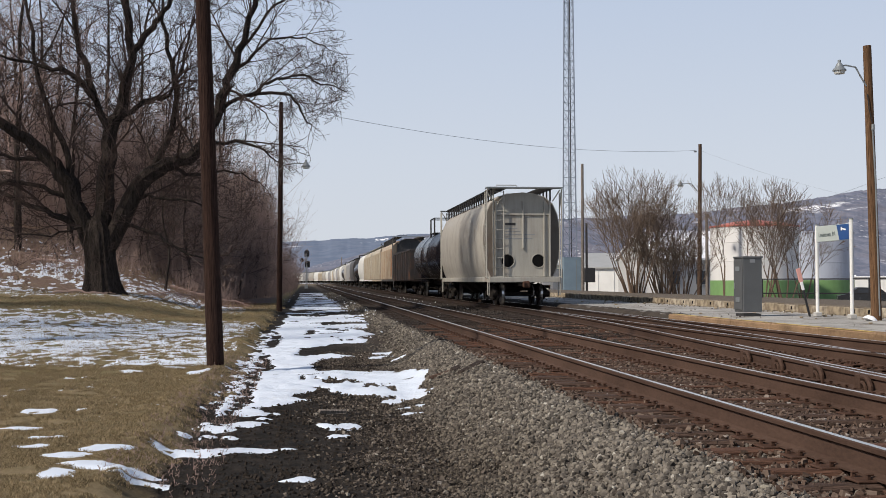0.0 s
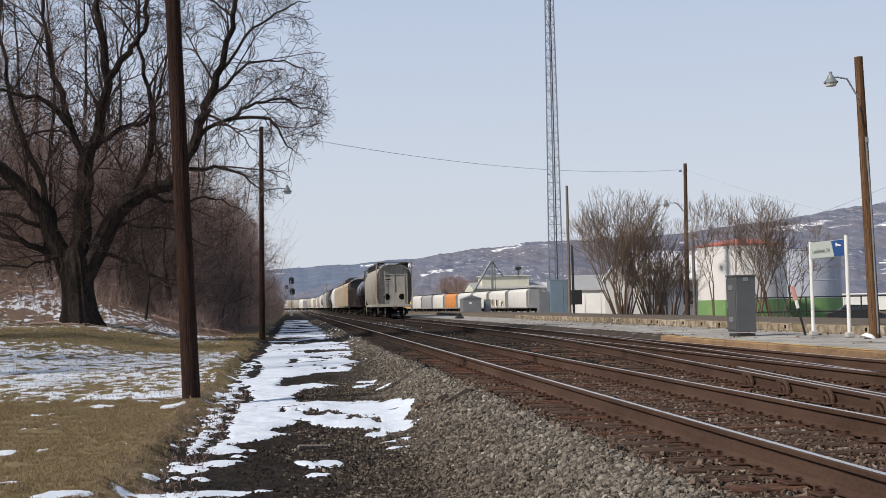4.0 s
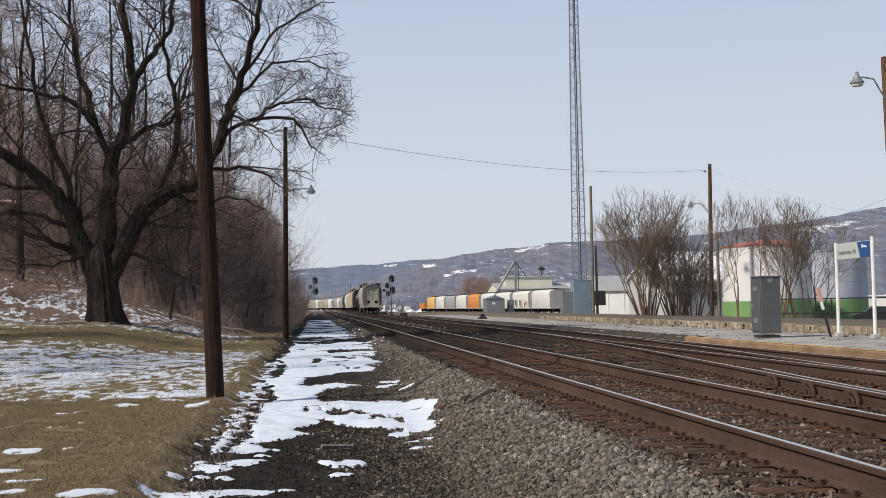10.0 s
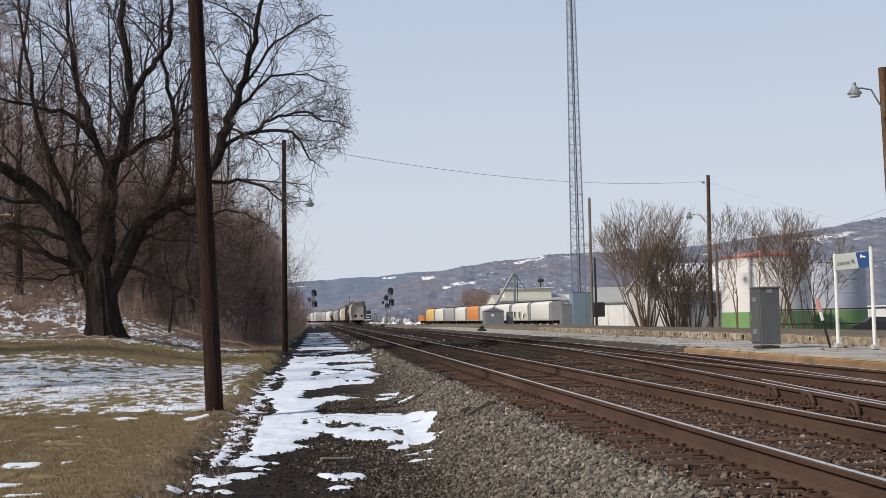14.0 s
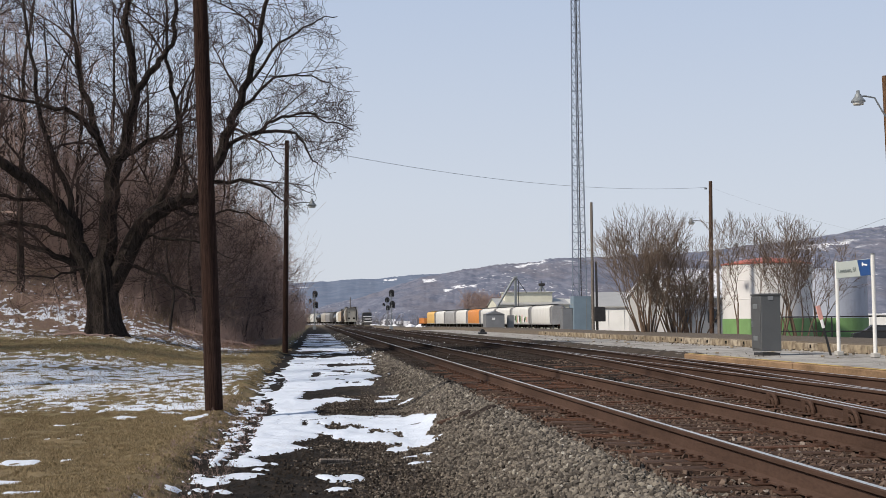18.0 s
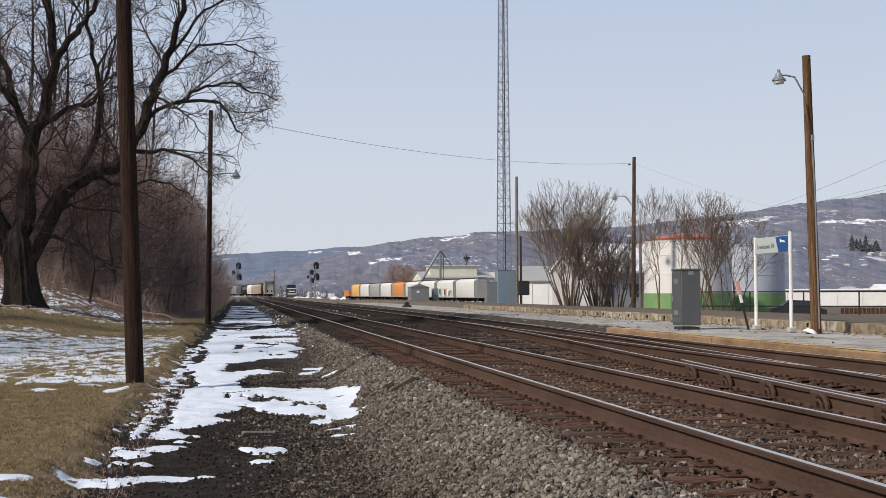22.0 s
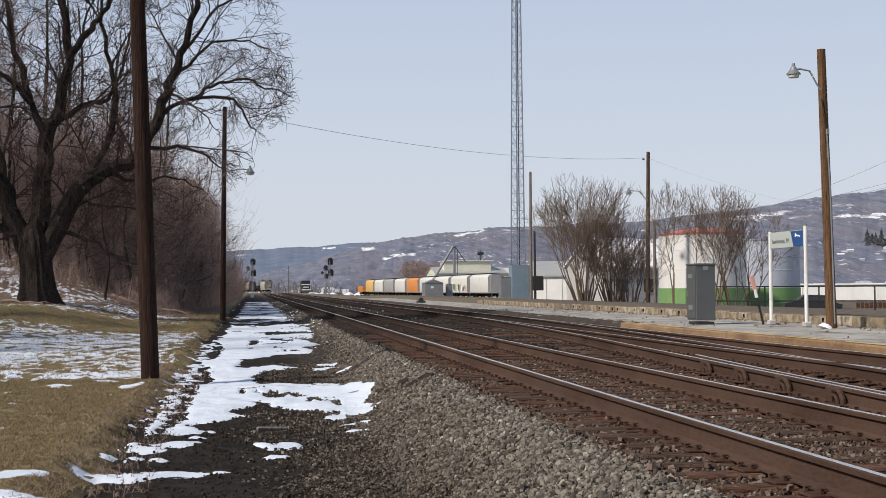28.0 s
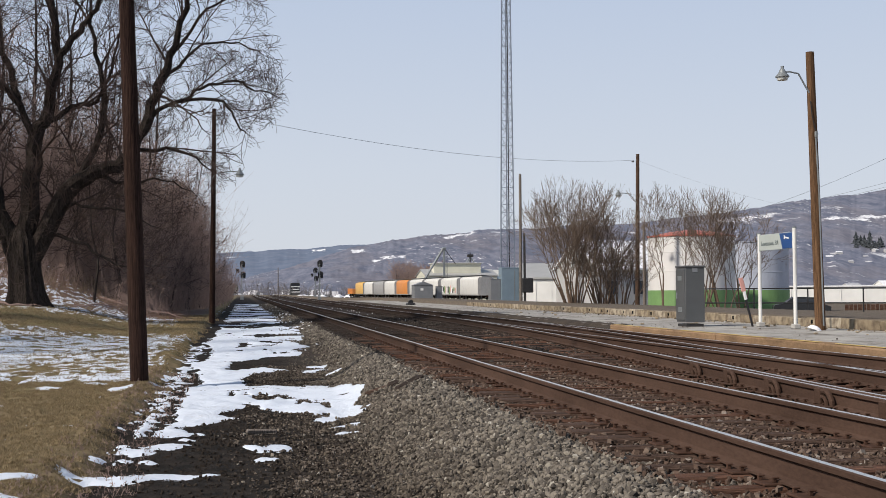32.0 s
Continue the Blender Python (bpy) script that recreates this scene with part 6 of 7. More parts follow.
wire("overhead_wire", (-1.18, 53, 8.73), (26.9, 81, 10.0), 0.75, 0.010, "thin sagging overhead wire between two poles")
wire("overhead_wire", (27.1, 81, 10.0), (44, 74, 5.0), 0.7, 0.005, "thin overhead wire running down from the lamp pole")
wire("overhead_wire", (34, 100, 5.2), (64, 100, 16.2), 1.2, 0.016, "dark overhead wire crossing before the ridge")
wire("overhead_wire", (34, 100, 5.9), (64, 100, 12.4), 0.5, 0.016, "dark overhead wire crossing before the ridge")
wire("overhead_wire", (34, 100, 5.6), (64, 100, 12.0), 0.5, 0.016, "dark overhead wire crossing before the ridge")
pole_f = wood_pole("utility_pole", "brown wooden pole hidden behind the shrubs", pose(34, 100, -1.2), 7.8, 0.16, 0.12, M["pole_grey"])


# ---- lattice tower ----
def tower(at, high=34.0):
    t = thing("lattice_tower", "tall slender three-legged steel lattice radio tower", "radio tower", at)
    def w(z):
        return 0.78 - 0.34 * min(1, z / 30)
    ang = [math.radians(a) for a in (80, 200, 320)]
    legs = [[(w(z) * math.cos(a), w(z) * math.sin(a), z) for z in (0, 10, 20, 30, high)] for a in ang]
    for l in legs:
        part("leg", Shape().tube(l, 0.06, 6), M["tower_steel"], t)
    sec = 0.78
    k = int(high / sec)
    for i in range(k):
        z0, z1 = i * sec, (i + 1) * sec
        if z0 > 33:
            continue
        for j in range(3):
            a, b = ang[j], ang[(j + 1) % 3]
            p = (w(z0) * math.cos(a), w(z0) * math.sin(a), z0)
            q = (w(z1) * math.cos(b), w(z1) * math.sin(b), z1)
            q0 = (w(z0) * math.cos(b), w(z0) * math.sin(b), z0)
            p1 = (w(z1) * math.cos(a), w(z1) * math.sin(a), z1)
            part("strut", Shape().tube([p, q0], 0.025, 4), M["tower_steel"], t)
            part("brace", Shape().tube([p, q] if i % 2 else [p1, q0], 0.025, 4), M["tower_steel"], t)
    part("cable_run", Shape().tube([(0.1, -0.35, 0), (0.05, -0.2, high)], 0.05, 6), M["steel_dark"], t)
    part("base_slab", Shape().box((0, 0, -0.15), (2.4, 2.4, 0.5), 0.04), M["concrete"], t)
    return t


tower(pose(24.35, 110.5, -0.35))


def cabinet(name, label, at, w, d, h, mat, doors=1, vents=0, feet=True, group=""):
    """A steel equipment cabinet: body, roof lip, door leaves, handles."""
    c = thing(name, label, "cabinet", at, group=group)
    part("body", Shape().box((0, 0, h / 2 + 0.06), (w, d, h - 0.1), 0.012), mat, c)
    part("roof", Shape().box((0, 0, h + 0.015), (w + 0.05, d + 0.05, 0.05), 0.012), mat, c)
    part("base", Shape().box((0, 0, 0.03), (w * 0.92, d * 0.92, 0.08), 0.01), M["steel_dark"], c)
    for i in range(doors):
        dw = d / doors
        y = -d / 2 + dw * (i + 0.5)
        dr = part("door", Shape().box((-w / 2 - 0.012, y, h / 2 + 0.06), (0.024, dw - 0.05, h - 0.22), 0.006), mat, c)
        part("handle", Shape().box((-w / 2 - 0.035, y + dw * 0.32, h * 0.52), (0.03, 0.03, 0.16), 0.006), M["galv"], dr)
        for z in (0.25, 0.78):
            part("vent", Shape().box((-w / 2 - 0.03, y, h * z + 0.05), (0.02, dw * 0.42, 0.12), 0.006), M["galv"], dr)
    return c


cab = cabinet("signal_cabinet", "dark grey steel signal cabinet standing on the platform", pose(11.56, 30.33, 0.04), 0.52, 0.66, 1.54, M["cabinet_grey"])
part("notice_plate", Shape().box((0.0, -0.335, 1.46), (0.14, 0.012, 0.1), 0.003), M["bungalow_grey"], cab)
bung = cabinet("signal_bungalow", "light grey steel signal bungalow by the yard throat", pose(18.4, 124.5, -0.2), 1.9, 2.2, 1.78, M["bungalow_grey"], 2)
part("gable_roof", Shape().loft([[(-1.0, y, 1.8), (1.0, y, 1.8), (0, y, 2.16)] for y in (-1.15, 1.15)]), M["bungalow_grey"], bung)
part("notice_plate", Shape().box((-0.2, -1.112, 1.35), (0.3, 0.012, 0.22), 0.003), M["sign_white"], bung)
cabinet("signal_cabinet", "slim grey steel cabinet beside the bungalow", pose(20.1, 124.2, -0.2), 0.6, 0.7, 1.65, M["bungalow_grey"])
shed = cabinet("tower_shed", "tall blue-grey metal equipment shed at the tower's foot", pose(24.0, 108.4, -0.3), 1.6, 1.4, 3.35, M["shed_blue"])
part("corner_trim", Shape().box((0.35, -0.705, 1.65), (0.06, 0.02, 3.0), 0.004), M["galv"], shed)
cabinet("equipment_cabinet", "grey double equipment cabinet beside the shed", pose(22.7, 108.6, -0.3), 0.9, 1.1, 2.3, M["bungalow_grey"], 2)
sm = thing("switch_machine", "low black switch machine beside the far track", "switch machine", pose(11.6, 84, -0.2))
part("casing", Shape().box((0, 0, 0.22), (0.55, 0.9, 0.34), 0.06), M["black"], sm)
part("motor", Shape().tube([(0, -0.2, 0.45), (0, 0.35, 0.45)], 0.15, 12), M["black"], sm)
part("rod", Shape().tube([(-0.2, 0, 0.12), (-2.2, 0, 0.06)], 0.03, 6), M["rust"], sm)
part("timber", Shape().box((0.1, 0, 0.0), (2.4, 0.8, 0.16), 0.02), M["tie"], sm)

# ---- platform ----
plat = part("platform", Shape().box((12.2, 62, -0.16), (4.3, 130, 0.40), 0.0), M["asphalt"])
tagged(plat, "worn grey asphalt station platform", "platform", kind="structure")
edge = thing("platform_edge", "tan timber platform edge with a worn yellow line", "platform edge", kind="structure")
yy, rr0 = 0.0, random.Random(4)
for i in range(13):
    part("edge_timber", Shape().box((10.0 + rr0.uniform(-0.02, 0.02), yy + 1.22, -0.09 + rr0.uniform(-0.012, 0.0)), (0.30, 2.41, 0.32), 0.03), M["platform_edge"], edge)
    part("yellow_stripe", Shape().box((9.93 + rr0.uniform(-0.01, 0.01), yy + 1.22, 0.073), (0.10, rr0.uniform(1.7, 2.35), 0.006), 0.0), M["yellow_line"], edge)
    yy += 2.45
bank = part("platform_bank", grid_mesh("platform_bank", np.arange(9.4, 10.45, 0.07), np.arange(31.7, 127, 0.3), lambda x, y: -0.26 + 0.315 * smooth01((x - 9.55) / 0.5 + 0.5 * (vnoise(x * 3, y * 0.9, 4) - 0.5)) + 0.10 * (vnoise(x * 5, y * 2.2, 4) - 0.5), M["bank"]))
tagged(bank, "crumbled dark edge of the old platform", "platform edge", kind="structure")
rr = random.Random(17)
wall = thing("wall_platform", "low wall of weathered tan stone blocks along the platform", "wall", kind="structure")
y = 12.0
while y < 76:
    L = rr.uniform(0.6, 1.2)
    hgt = rr.uniform(0.215, 0.25)
    b = Shape().box((0, 0, hgt / 2), (0.42, L - 0.008, hgt), 0.014)
    b.v = [(px + rr.uniform(-0.025, 0.02), py + rr.uniform(-0.012, 0.012), pz + rr.uniform(-0.015, 0.012)) for px, py, pz in b.v]
    part("stone_block", b, M["stone"], wall, at=pose(14.42 + rr.uniform(-0.02, 0.02), y + L / 2, 0.035))
    if rr.random() < 0.35:
        part("socket", Shape().box((14.205, y + L * 0.5, 0.17), (0.02, 0.10, 0.10)), M["hole"], wall)
    y += L
stones("wall_rubble", 2600, (13.45, 14.22, 12, 72), 0.028, 13, "crumbled stone and dirt along the wall's foot", lambda x, y, r: r < ((x - 13.3) / 0.9) ** 2 * (0.3 + vnoise(x * 2, y * 0.8, 3)), 0.305, "rubble")
stones("platform_grit", 1100, (10.3, 14.0, 14, 70), 0.016, 14, "grit and small debris strewn over the platform", lambda x, y, r: r < 3.0 * vnoise(x * 0.9, y * 0.35, 3) - 1.35, 0.305, "grit")
deb = random.Random(5)
for i in range(70):
    x, y = deb.uniform(13.2, 14.15) if i % 3 else deb.uniform(10.6, 14.0), deb.uniform(18, 60)
    s = deb.uniform(0.03, 0.08)
    b = Shape().box((0, 0, s * 0.3), (s * 1.6, s, s * 0.7), s * 0.15)
    tagged(part("rubble_stone", b, M["stone"], at=pose(x, y, 0.045, 0, 0, deb.uniform(0, 180))), "broken stone lying at the wall's foot", "stone", "rubble by the wall")

# station sign
sign = thing("station_sign", "grey and dark blue station name sign on two white posts", "sign", pose(13.05, 28.35, 0.04))
for y, hgt in ((-1.0, 2.42), (1.0, 2.36)):
    part("post", Shape().tube([(0, y, 0.0), (0, y, hgt)], 0.045, 10), M["white_paint"], sign)
    part("foot", Shape().box((0, y, 0.06), (0.18, 0.18, 0.12), 0.02), M["concrete"], sign)
    part("cap", Shape().tube([(0, y, hgt), (0, y, hgt + 0.03)], 0.05, 10), M["galv"], sign)
board = part("board", Shape().box((-0.01, 0.0, 2.13), (0.05, 1.92, 0.40), 0.008), M["sign_grey"], sign)
blue = Shape().loft([[(-0.040, -0.95, 1.94), (-0.040, -0.42, 1.94), (-0.040, -0.26, 2.32), (-0.040, -0.95, 2.32)], [(-0.034, -0.95, 1.94), (-0.034, -0.42, 1.94), (-0.034, -0.26, 2.32), (-0.034, -0.95, 2.32)]])
part("blue_field", blue, M["sign_blue"], board)


def words(text, size, at, mat, parent):
    cu = bpy.data.curves.new("lettering", "FONT")
    cu.body, cu.size, cu.align_x, cu.align_y, cu.extrude = text, size, "CENTER", "CENTER", 0.003
    tmp = bpy.data.objects.new("lettering", cu)
    scene.collection.objects.link(tmp)
    me = bpy.data.meshes.new_from_object(tmp.evaluated_get(bpy.context.evaluated_depsgraph_get()))
    bpy.data.objects.remove(tmp)
    me.materials.clear()
    me.materials.append(mat)
    return part("lettering", me, None, parent, at=at)


words("Lewistown, PA", 0.165, pose(-0.041, 0.30, 2.10, 90, 0, -90), M["sign_ink"], board)
part("logo_arrow", Shape().box((-0.045, -0.68, 2.2), (0.006, 0.22, 0.035), 0.0, Matrix.Rotation(0.15, 3, "X")).box((-0.045, -0.55, 2.215), (0.006, 0.05, 0.09)), M["sign_white"], board)

# leaning marker post
mk = thing("marker_post", "leaning banded marker post, red, white and black", "marker post", pose(12.95, 29.6, 0.03, 0, -14, 0))
part("black_post", Shape().box((0, 0, 0.36), (0.05, 0.05, 0.72), 0.008), M["black"], mk)
part("white_band", Shape().box((0, 0, 0.83), (0.07, 0.055, 0.22), 0.008), M["sign_white"], mk)
part("red_blade", Shape().box((0, 0, 1.12), (0.11, 0.05, 0.36), 0.008), M["marker_red"], mk)

# dark pipe railing
rail_f = thing("railing", "dark steel pipe railing behind the platform", "railing")
for i in range(10):
    x, y = 18.4 + i * 1.75, 47.0 - i * 1.1
    part("post", Shape().tube([(x, y, -0.6), (x, y, 1.02)], 0.03, 6), M["black"], rail_f)
for z in (0.45, 1.02):
    part("rail_pipe", Shape().tube([(18.4, 47.0, z), (18.4 + 9 * 1.75, 47 - 9.9, z)], 0.026, 6), M["black"], rail_f)

# ---- storage tank ----
def storage_tank(at, r, high, label, red, shell="oil_white"):
    tk = thing("storage_tank", label, "storage tank", at, group="storage tanks beyond the platform")
    n = 40
    def ring(q, z):
        return [(q * math.cos(6.2832 * i / n), q * math.sin(6.2832 * i / n), z) for i in range(n)]
    part("lower_shell", Shape().loft([ring(r + 0.03, -0.4), ring(r + 0.03, 2.05)]), M["oil_green"], tk, smooth=True)
    part("upper_shell", Shape().loft([ring(r, 2.05), ring(r, high)]), M[shell], tk, smooth=True)
    for z in (3.4, 4.75):
        if z < high - 0.5:
            part("shell_seam", Shape().loft([ring(r, z), ring(r + 0.015, z + 0.01), ring(r + 0.015, z + 0.05), ring(r, z + 0.06)], caps=False), M[shell], tk)
    top = M["oil_roof"] if red else M[shell]
    part("rim", Shape().loft([ring(r + 0.07, high - 0.05), ring(r + 0.07, high + 0.05)]), top, tk)
    part("roof", Shape().loft([ring(r + 0.04, high + 0.05), ring(r * 0.5, high + 0.36), ring(0.2, high + 0.52)] if red else [ring(r + 0.04, high + 0.05), ring(0.2, high + 0.12)]), top, tk, smooth=True)
    return tk


storage_tank(pose(32.5, 85.0, -1.1), 3.15, 5.95, "white cylindrical storage tank with a green foot and red roof", True)
storage_tank(pose(40.2, 92.0, -1.1), 2.9, 5.8, "white cylindrical storage tank, tinted blue for its shade, with a green foot", False, "oil_shaded")


# ---- buildings ----
def building(name, label, at, w, d, h, wallm, roofm, pitch=0.0, bays=0, doors=0):
    """A plain walled hall: plank-like bays, eaves and a low gable roof."""
    b = thing(name, label, "building", at)
    part("wall", Shape().box((0, d / 2, h / 2 - 0.6), (w, d, h + 1.2), 0.0), wallm, b)
    part("roof", Shape().loft([[(-w / 2 - 0.25, -0.3, h), (w / 2 + 0.25, -0.3, h), (w / 2 + 0.25, -0.3, h + 0.18), (-w / 2 - 0.25, -0.3, h + 0.18)],
                               [(-w / 2 - 0.25, d / 2, h + pitch), (w / 2 + 0.25, d / 2, h + pitch), (w / 2 + 0.25, d / 2, h + pitch + 0.18), (-w / 2 - 0.25, d / 2, h + pitch + 0.18)],
                               [(-w / 2 - 0.25, d + 0.3, h), (w / 2 + 0.25, d + 0.3, h), (w / 2 + 0.25, d + 0.3, h + 0.18), (-w / 2 - 0.25, d + 0.3, h + 0.18)]]), roofm, b)
    if pitch:
        for sx in (-1, 1):
            part("gable", Shape().loft([[(sx * w / 2, 0, h - 0.05), (sx * w / 2, d, h - 0.05), (sx * w / 2, d / 2, h + pitch)], [(sx * (w / 2 - 0.1), 0, h - 0.05), (sx * (w / 2 - 0.1), d, h - 0.05), (sx * (w / 2 - 0.1), d / 2, h + pitch)]]), wallm, b)
    for i in range(bays):
        x = -w / 2 + (i + 0.5) * w / bays
        part("wall_batten", Shape().box((x, -0.03, h / 2), (0.12, 0.06, h - 0.1)), wallm, b)
    for i in range(doors):
        x = -w / 2 + (i + 0.5) * w / doors
        part("window", Shape().box((x, -0.04, h * 0.6), (w / doors * 0.4, 0.06, h * 0.3), 0.01), M["window_dark"], b)
    return b


building("warehouse", "long white-sided warehouse behind the bushes", pose(48.2, 150, -1.0, 0, 0, -24), 29, 14, 3.5, M["white_siding"], M["roof_metal"], 2.0, 14)
mill = building("feed_mill", "cream feed mill hall with a raised roof monitor", pose(52.5, 290, -1.0), 17.5, 16, 5.6, M["cream_siding"], M["roof_metal"], 1.6, 9)
part("monitor_wall", Shape().box((-0.6, 5.5, 7.2), (11.6, 6, 3.0), 0.0), M["cream_siding"], mill)
part("monitor_roof", Shape().box((-0.6, 5.5, 8.75), (12.4, 6.8, 0.2), 0.05), M["roof_light"], mill)
legs = thing("grain_leg", "steel grain elevator leg with sloping spouts", "grain elevator", pose(44.9, 270, -1.0))
part("leg_casing", Shape().box((0, 0, 5.6), (0.5, 0.5, 11.2), 0.05), M["galv"], legs)
part("head_box", Shape().box((0, 0, 11.5), (0.9, 0.8, 0.7), 0.15), M["galv"], legs)
part("spout", Shape().tube([(-0.3, 0, 11.4), (-4.6, 0, 4.4)], 0.26, 8), M["galv"], legs)
part("spout", Shape().tube([(0.2, 0, 11.4), (2.6, 0, 8.0)], 0.08, 6), M["steel_dark"], legs)
part("guy_ladder", Shape().tube([(0.6, -0.3, 0), (0.6, -0.3, 11)], 0.08, 5), M["steel_dark"], legs)
dist = thing("distributor", "dark roof distributor on splayed spouts", "grain elevator", pose(55.4, 294, 7.2))
part("head", Shape().box((0, 0, 2.4), (1.5, 1.0, 0.7), 0.15), M["steel_dark"], dist)
part("mast", Shape().tube([(0, 0, -0.6), (0, 0, 3.2)], 0.1, 6), M["steel_dark"], dist)
for x in (-2.2, -0.8, 1.8):
    part("spout", Shape().tube([(0, 0, 2.2), (x, 0, -0.8)], 0.15, 6), M["galv"], dist)
building("mill_annex", "low pale shed with a shallow metal roof", pose(63.6, 292, -1.0), 8, 12, 4.6, M["cream_siding"], M["roof_light"], 2.4, 6)
building("commercial_building", "long low white commercial building with a flat roof", pose(106, 175, -2.4, 0, 0, -24), 61, 20, 3.72, M["white_siding"], M["snow_pile"], 0.0, 16)
building("house", "grey house with a snowy roof behind the bushes", pose(37.5, 112, -1.3, 0, 0, 15), 9, 8, 4.2, M["house_wall"], M["snow_pile"], 2.8, 0, 3)
fence = thing("board_fence", "brown weathered board fence by the lot", "fence")
for i in range(34):
    part("board", Shape().box((49.9 + i * 0.36, 95 - i * 0.06, -0.82), (0.33, 0.05, 1.0 + 0.06 * math.sin(i * 3.1)), 0.01), M["tie_red"], fence)
sed = thing("parked_car", "dark sedan parked below the railing", "car", pose(37.6, 78.0, -0.95, 0, 0, 70))
prof = [(-2.2, 0.35), (-2.25, 0.75), (-1.7, 0.9), (-1.0, 1.38), (0.6, 1.42), (1.3, 0.98), (2.1, 0.85), (2.2, 0.4)]
part("body", Shape().loft([[(x, y * 0.85, z) for y, z in prof] for x in (-0.88, -0.8, 0.8, 0.88)]), M["car_paint"], sed)
part("side_glass", Shape().box((0, -0.17, 1.15), (1.8, 1.5, 0.28), 0.05), M["window_dark"], sed)
for x in (-0.82, 0.82):
    for y in (-1.25, 1.25):
        part("wheel", Shape().tube([(x - 0.1, y, 0.32), (x + 0.1, y, 0.32)], 0.32, 16), M["black"], sed)


# ---- signals ----
def signal(at, high, label, left=True):
    s = thing("railway_signal", label, "railway signal", at, group="colour-light signals at the yard throat")
    part("mast", Shape().tube([(0, 0, 0), (0, 0, high)], 0.08, 8), M["galv"], s)
    part("base", Shape().box((0, 0, 0.3), (0.6, 0.6, 0.7), 0.04), M["galv"], s)
    part("ladder", Shape().tube([(0.2, 0.25, 0.3), (0.2, 0.25, high - 0.6)], 0.025, 5).tube([(-0.2, 0.25, 0.3), (-0.2, 0.25, high - 0.6)], 0.025, 5), M["galv"], s)
    for x, z, k in ((0.1, high - 0.2, 1.0), (0.2, high - 2.1, 1.0), (-0.75, high - 1.35, 0.62)):
        plate = [(0.46 * k * math.cos(a), 0.15 * k + 0.46 * k * math.sin(a)) for a in [math.pi * i / 10 for i in range(11)]] + [(-0.40 * k, -0.58 * k), (0.40 * k, -0.58 * k)]
        disc = Shape().loft([[(x + px, y, z + pz) for px, pz in plate] for y in (-0.06, 0.06)])
        head = part("signal_head", disc, M["black"], s)
        part("hood", Shape().tube([(x, -0.06, z + 0.1 * k), (x, -0.42, z + 0.08 * k)], 0.16 * k, 10), M["black"], head)
        part("hood", Shape().tube([(x, -0.06, z - 0.28 * k), (x, -0.42, z - 0.30 * k)], 0.13 * k, 10), M["black"], head)
        part("lamp_housing", Shape().box((x - 0.08 * k, -0.1, z - 0.32 * k), (0.30 * k, 0.07, 0.42 * k), 0.02), M["galv"], head)
        if abs(x) > 0.3:
            part("arm", Shape().tube([(x, 0, z), (0, 0, z)], 0.05, 6), M["galv"], s)
    return s


signal(pose(0.02, 215, -0.4), 6.45, "two-headed railway signal with black hooded discs")
signal(pose(12.85, 205, -0.5), 6.4, "two-headed railway signal with black hooded discs")
signal(pose(16.9, 285, -0.6), 6.8, "distant railway signal with black hooded discs")
far_pole = wood_pole("utility_pole", "thin distant wooden pole beyond the yard", pose(10.2, 350, -0.6), 8.5, 0.16, 0.12, M["pole_grey"])

# ---- far yard clutter, houses, trees ----
hr = random.Random(77)
for i in range(46):
    u = hr.random()
    if i < 22:
        y = hr.uniform(680, 950)
        x = y * hr.uniform(-0.01, 0.08)
        zb, k = -5.0, 0.5
    else:
        y = hr.uniform(500, 900)
        x = y * hr.uniform(0.40, 0.62)
        zb, k = -4.6, 1.0
    w, d, h = hr.uniform(7, 13) * k, hr.uniform(7, 10) * k, hr.uniform(4, 6.5) * (0.4 + 0.6 * k)
    b = building("house", "distant town house with a pale snow-dusted roof", pose(x, y, zb, 0, 0, hr.uniform(-40, 40)), w, d, h, M["house_wall"] if i % 3 or i < 22 else M["white_siding"], M["house_roof"] if i % 2 or i < 15 else M["snow_pile"], hr.uniform(1.5, 3), 0, 2)
    tagged(b, group="distant houses of the town")
for i in range(14):
    x, y = hr.uniform(17, 34), hr.uniform(330, 440)
    pile = Shape().loft([[(r * math.cos(a) * (1 + 0.2 * math.sin(a * 3)), r * math.sin(a), z) for a in [k * 6.2832 / 10 for k in range(10)]] for r, z in ((hr.uniform(1, 2.6), -0.2), (1.0, 0.5), (0.3, 0.9))])
    tagged(part("snow_mound", pile, M["snow_pile"], at=pose(x, y, -0.9)), "ploughed heap of old snow in the yard", "snow pile", "snow heaps in the yard")
FAR_TREE = wild_tree(160, 10.0, 4.2, M["brush"], at=pose(45.5, 335, -1.6), fine=0.018, label="spreading bare tree behind the parked cars")
for i in range(40):
    y = hr.uniform(310, 400)
    x = y * hr.uniform(0.126, 0.165)
    t = copy_thing(FAR_TREE, pose(x, y, -1.6, 0, 0, hr.uniform(0, 360)))
    k = hr.uniform(0.6, 1.05)
    t.scale = (k, k, k)
M["far_twig"] = plain("far_twig", (0.17, 0.16, 0.17), 0.95, spread=0.3, scale=0.05)
thicket("far_woods", 1500, (-40, 230, 520, 760), 7.5, M["far_twig"], 81, "grey bare woods at the foot of the ridge", lambda x, y: vnoise(x * 0.03, y * 0.02, 2) > 0.42, 9, 0.10)
NEAR_RIDGE = [(-0.8, 0.008), (0.0, 0.012), (0.05, 0.024), (0.09, 0.0365), (0.14, 0.0445), (0.208, 0.0515), (0.347, 0.0585), (0.476, 0.0765), (0.567, 0.088), (0.8, 0.10), (1.3, 0.10)]


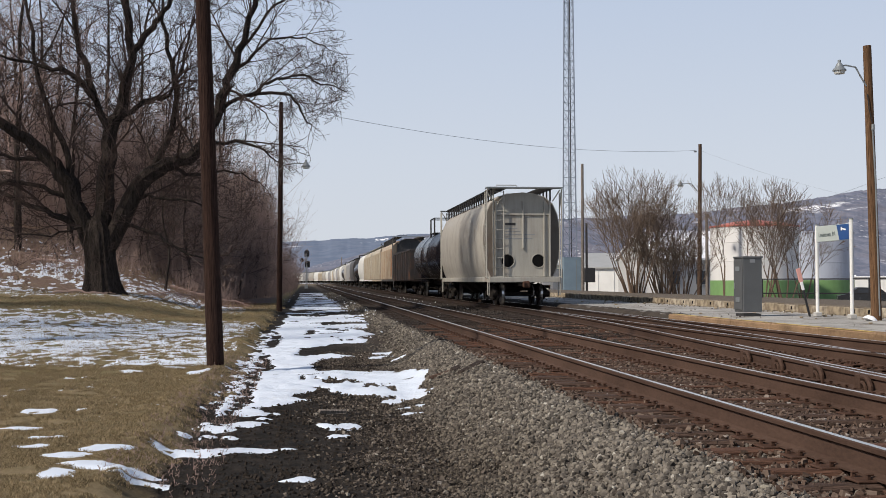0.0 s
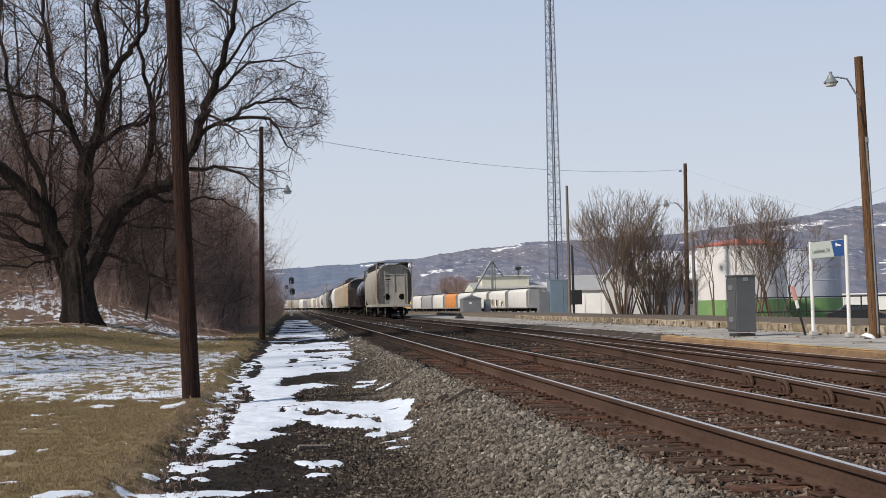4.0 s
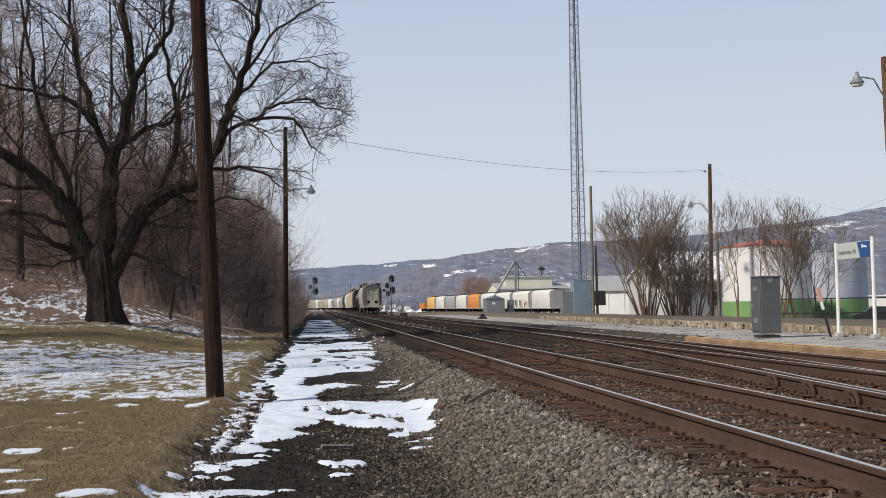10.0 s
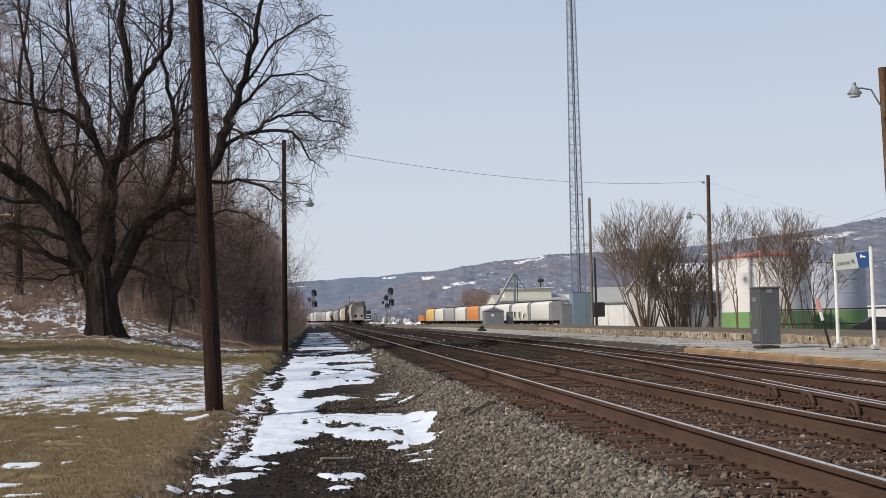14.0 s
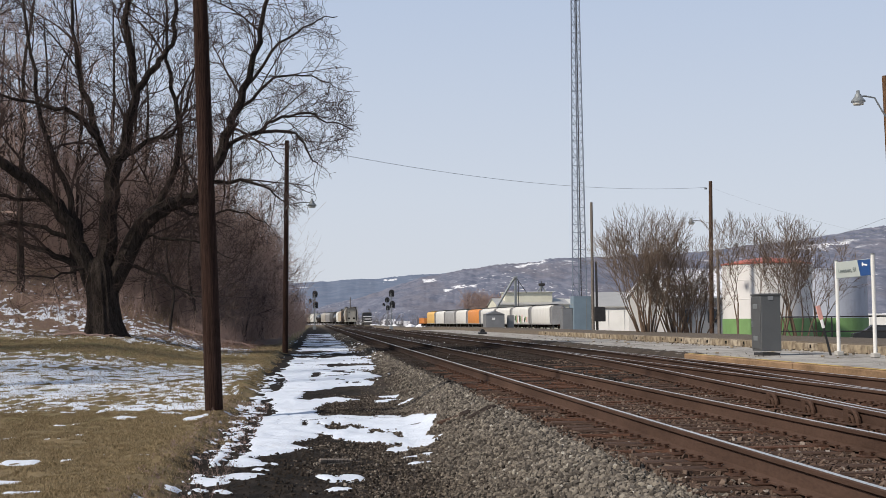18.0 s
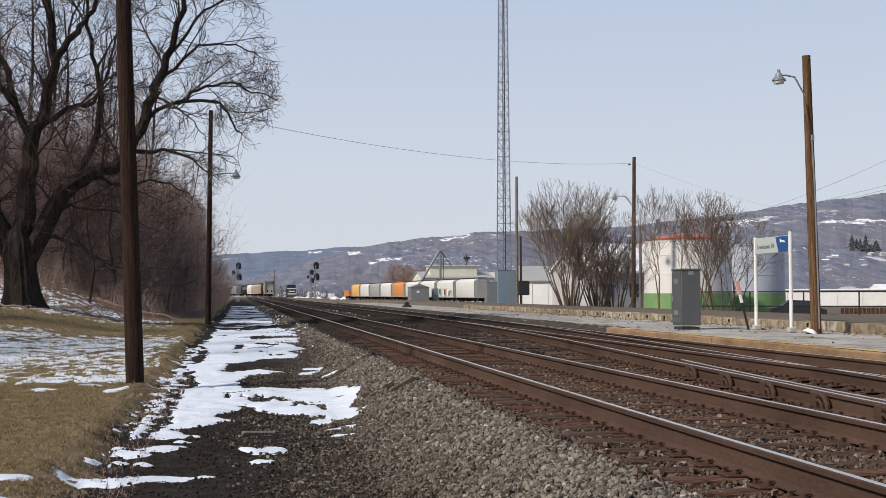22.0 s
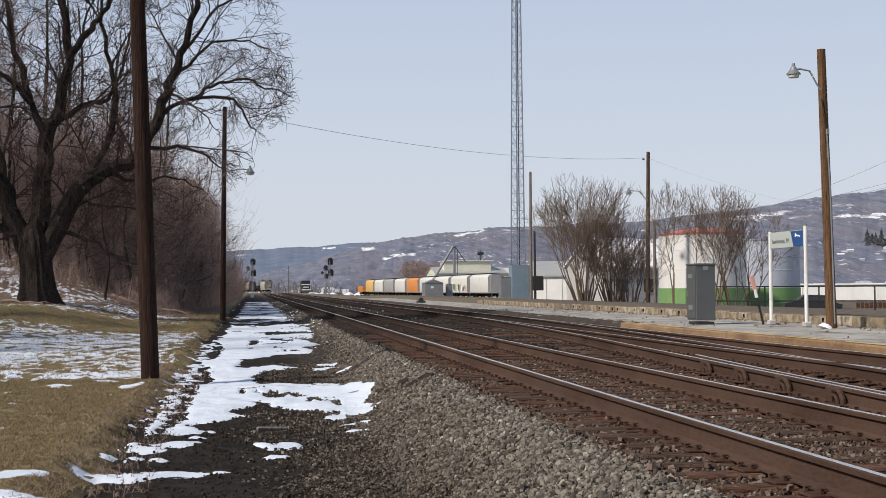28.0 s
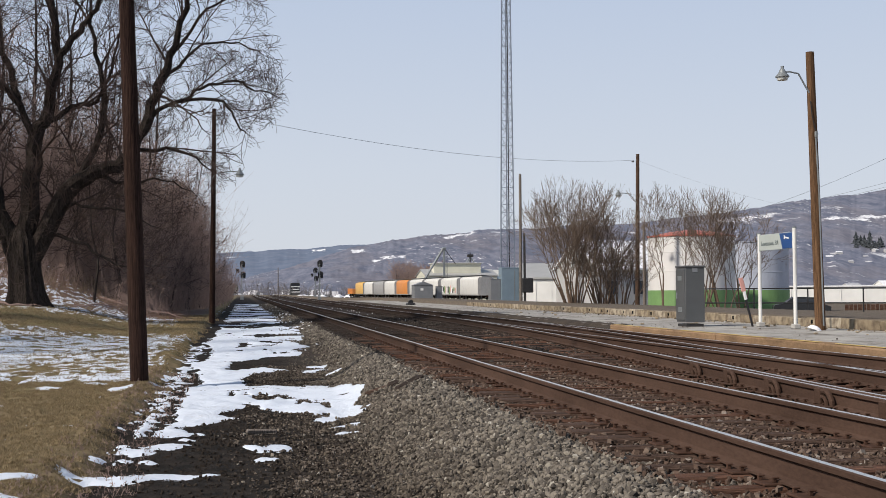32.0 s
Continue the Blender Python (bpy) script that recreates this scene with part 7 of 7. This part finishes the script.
def hill_z(u, y):
    """Height of the near ridge's slope at a bearing and a distance."""
    top = float(np.interp(u, [p[0] for p in NEAR_RIDGE], [p[1] for p in NEAR_RIDGE])) * 2000
    return -6 + (top + 6) * ((y - 1100) / 900) ** 1.25


for i in range(12):
    u = hr.uniform(0.50, 0.60)
    y = hr.uniform(1360, 1470)
    b = building("house", "small house on the hillside with a snowy roof", pose(u * y, y, hill_z(u, y) - 1, 0, 0, hr.uniform(-40, 40)), hr.uniform(5, 9), 6, hr.uniform(1.5, 3), M["house_wall"], M["house_roof"] if i % 3 else M["snow_pile"], 1.4)
    tagged(b, group="distant houses of the town")
for i in range(10):
    y = hr.uniform(1470, 1530)
    u = hr.uniform(0.533, 0.560)
    x = u * y
    c = thing("conifer", "dark evergreen on the hillside", "tree", pose(x, y, hill_z(u, y) - 4), group="distant evergreens")
    c.scale = (hr.uniform(1.6, 2.6), 1.8, hr.uniform(0.8, 1.7))
    sh = Shape()
    for k in range(7):
        z, r = 1 + k * 1.7, 3.0 * (1 - k / 7.5)
        sh.loft([[(r * math.cos(a) * (1 + 0.45 * math.sin(a * 5 + k * 2.3 + i)), r * math.sin(a) * (1 + 0.45 * math.cos(a * 4 + k * 1.7 + i)), z + 1.1 * math.sin(a * 7 + k + i)) for a in [j * 6.2832 / 12 for j in range(12)]], [(0.1 * math.cos(j * 0.5236), 0.1 * math.sin(j * 0.5236), z + 2.9) for j in range(12)]])
    part("crown", sh, M["conifer"], c)
    part("trunk", Shape().tube([(0, 0, -1), (0, 0, 3)], 0.3, 6), M["bark"], c)


# ---- ridges ----
def ridge(name, y, prof, depth, seed, rough, mat):
    """A long wooded hill; prof maps the bearing (across / along) to height / distance."""
    us = np.linspace(-0.6, 0.85, 1600)
    top = np.interp(us, [p[0] for p in prof], [p[1] for p in prof]) * y
    top = top + rough * 0.6 * (vnoise(us * 60 + seed, us * 0 + seed, 4) - 0.5)
    fringe = rough * 0.16 * (vnoise(us * 900 + seed, us * 0, 3) - 0.5)
    rows = []
    for k, f in enumerate(np.linspace(0, 1, 36)):
        d = y - depth * (1 - f)
        wob = rough * 1.3 * (vnoise(us * 30 + seed, us * 0 + f * 6, 5) - 0.5) * math.sin(f * math.pi)
        rows.append(np.stack([us * d, np.full_like(us, d), -6 + (top + 6) * (f ** 1.25) + wob + (fringe if k == 35 else 0)], -1))
    V = np.array(rows).reshape(-1, 3)
    n = len(us)
    i, j = np.meshgrid(np.arange(35), np.arange(n - 1), indexing="ij")
    a = (i * n + j).ravel()
    ob = part(name, fast_mesh(name, V, np.stack([a, a + 1, a + n + 1, a + n], -1), M[mat], True))
    return tagged(ob, "long wooded winter ridge with patches of snow", "hill", kind="structure")


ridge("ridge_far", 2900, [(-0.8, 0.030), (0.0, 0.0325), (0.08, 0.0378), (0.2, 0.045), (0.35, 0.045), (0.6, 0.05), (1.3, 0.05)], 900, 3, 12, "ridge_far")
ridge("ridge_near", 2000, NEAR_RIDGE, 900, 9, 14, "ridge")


# ---- what moves ----
def motions():
    run_train()


motions()
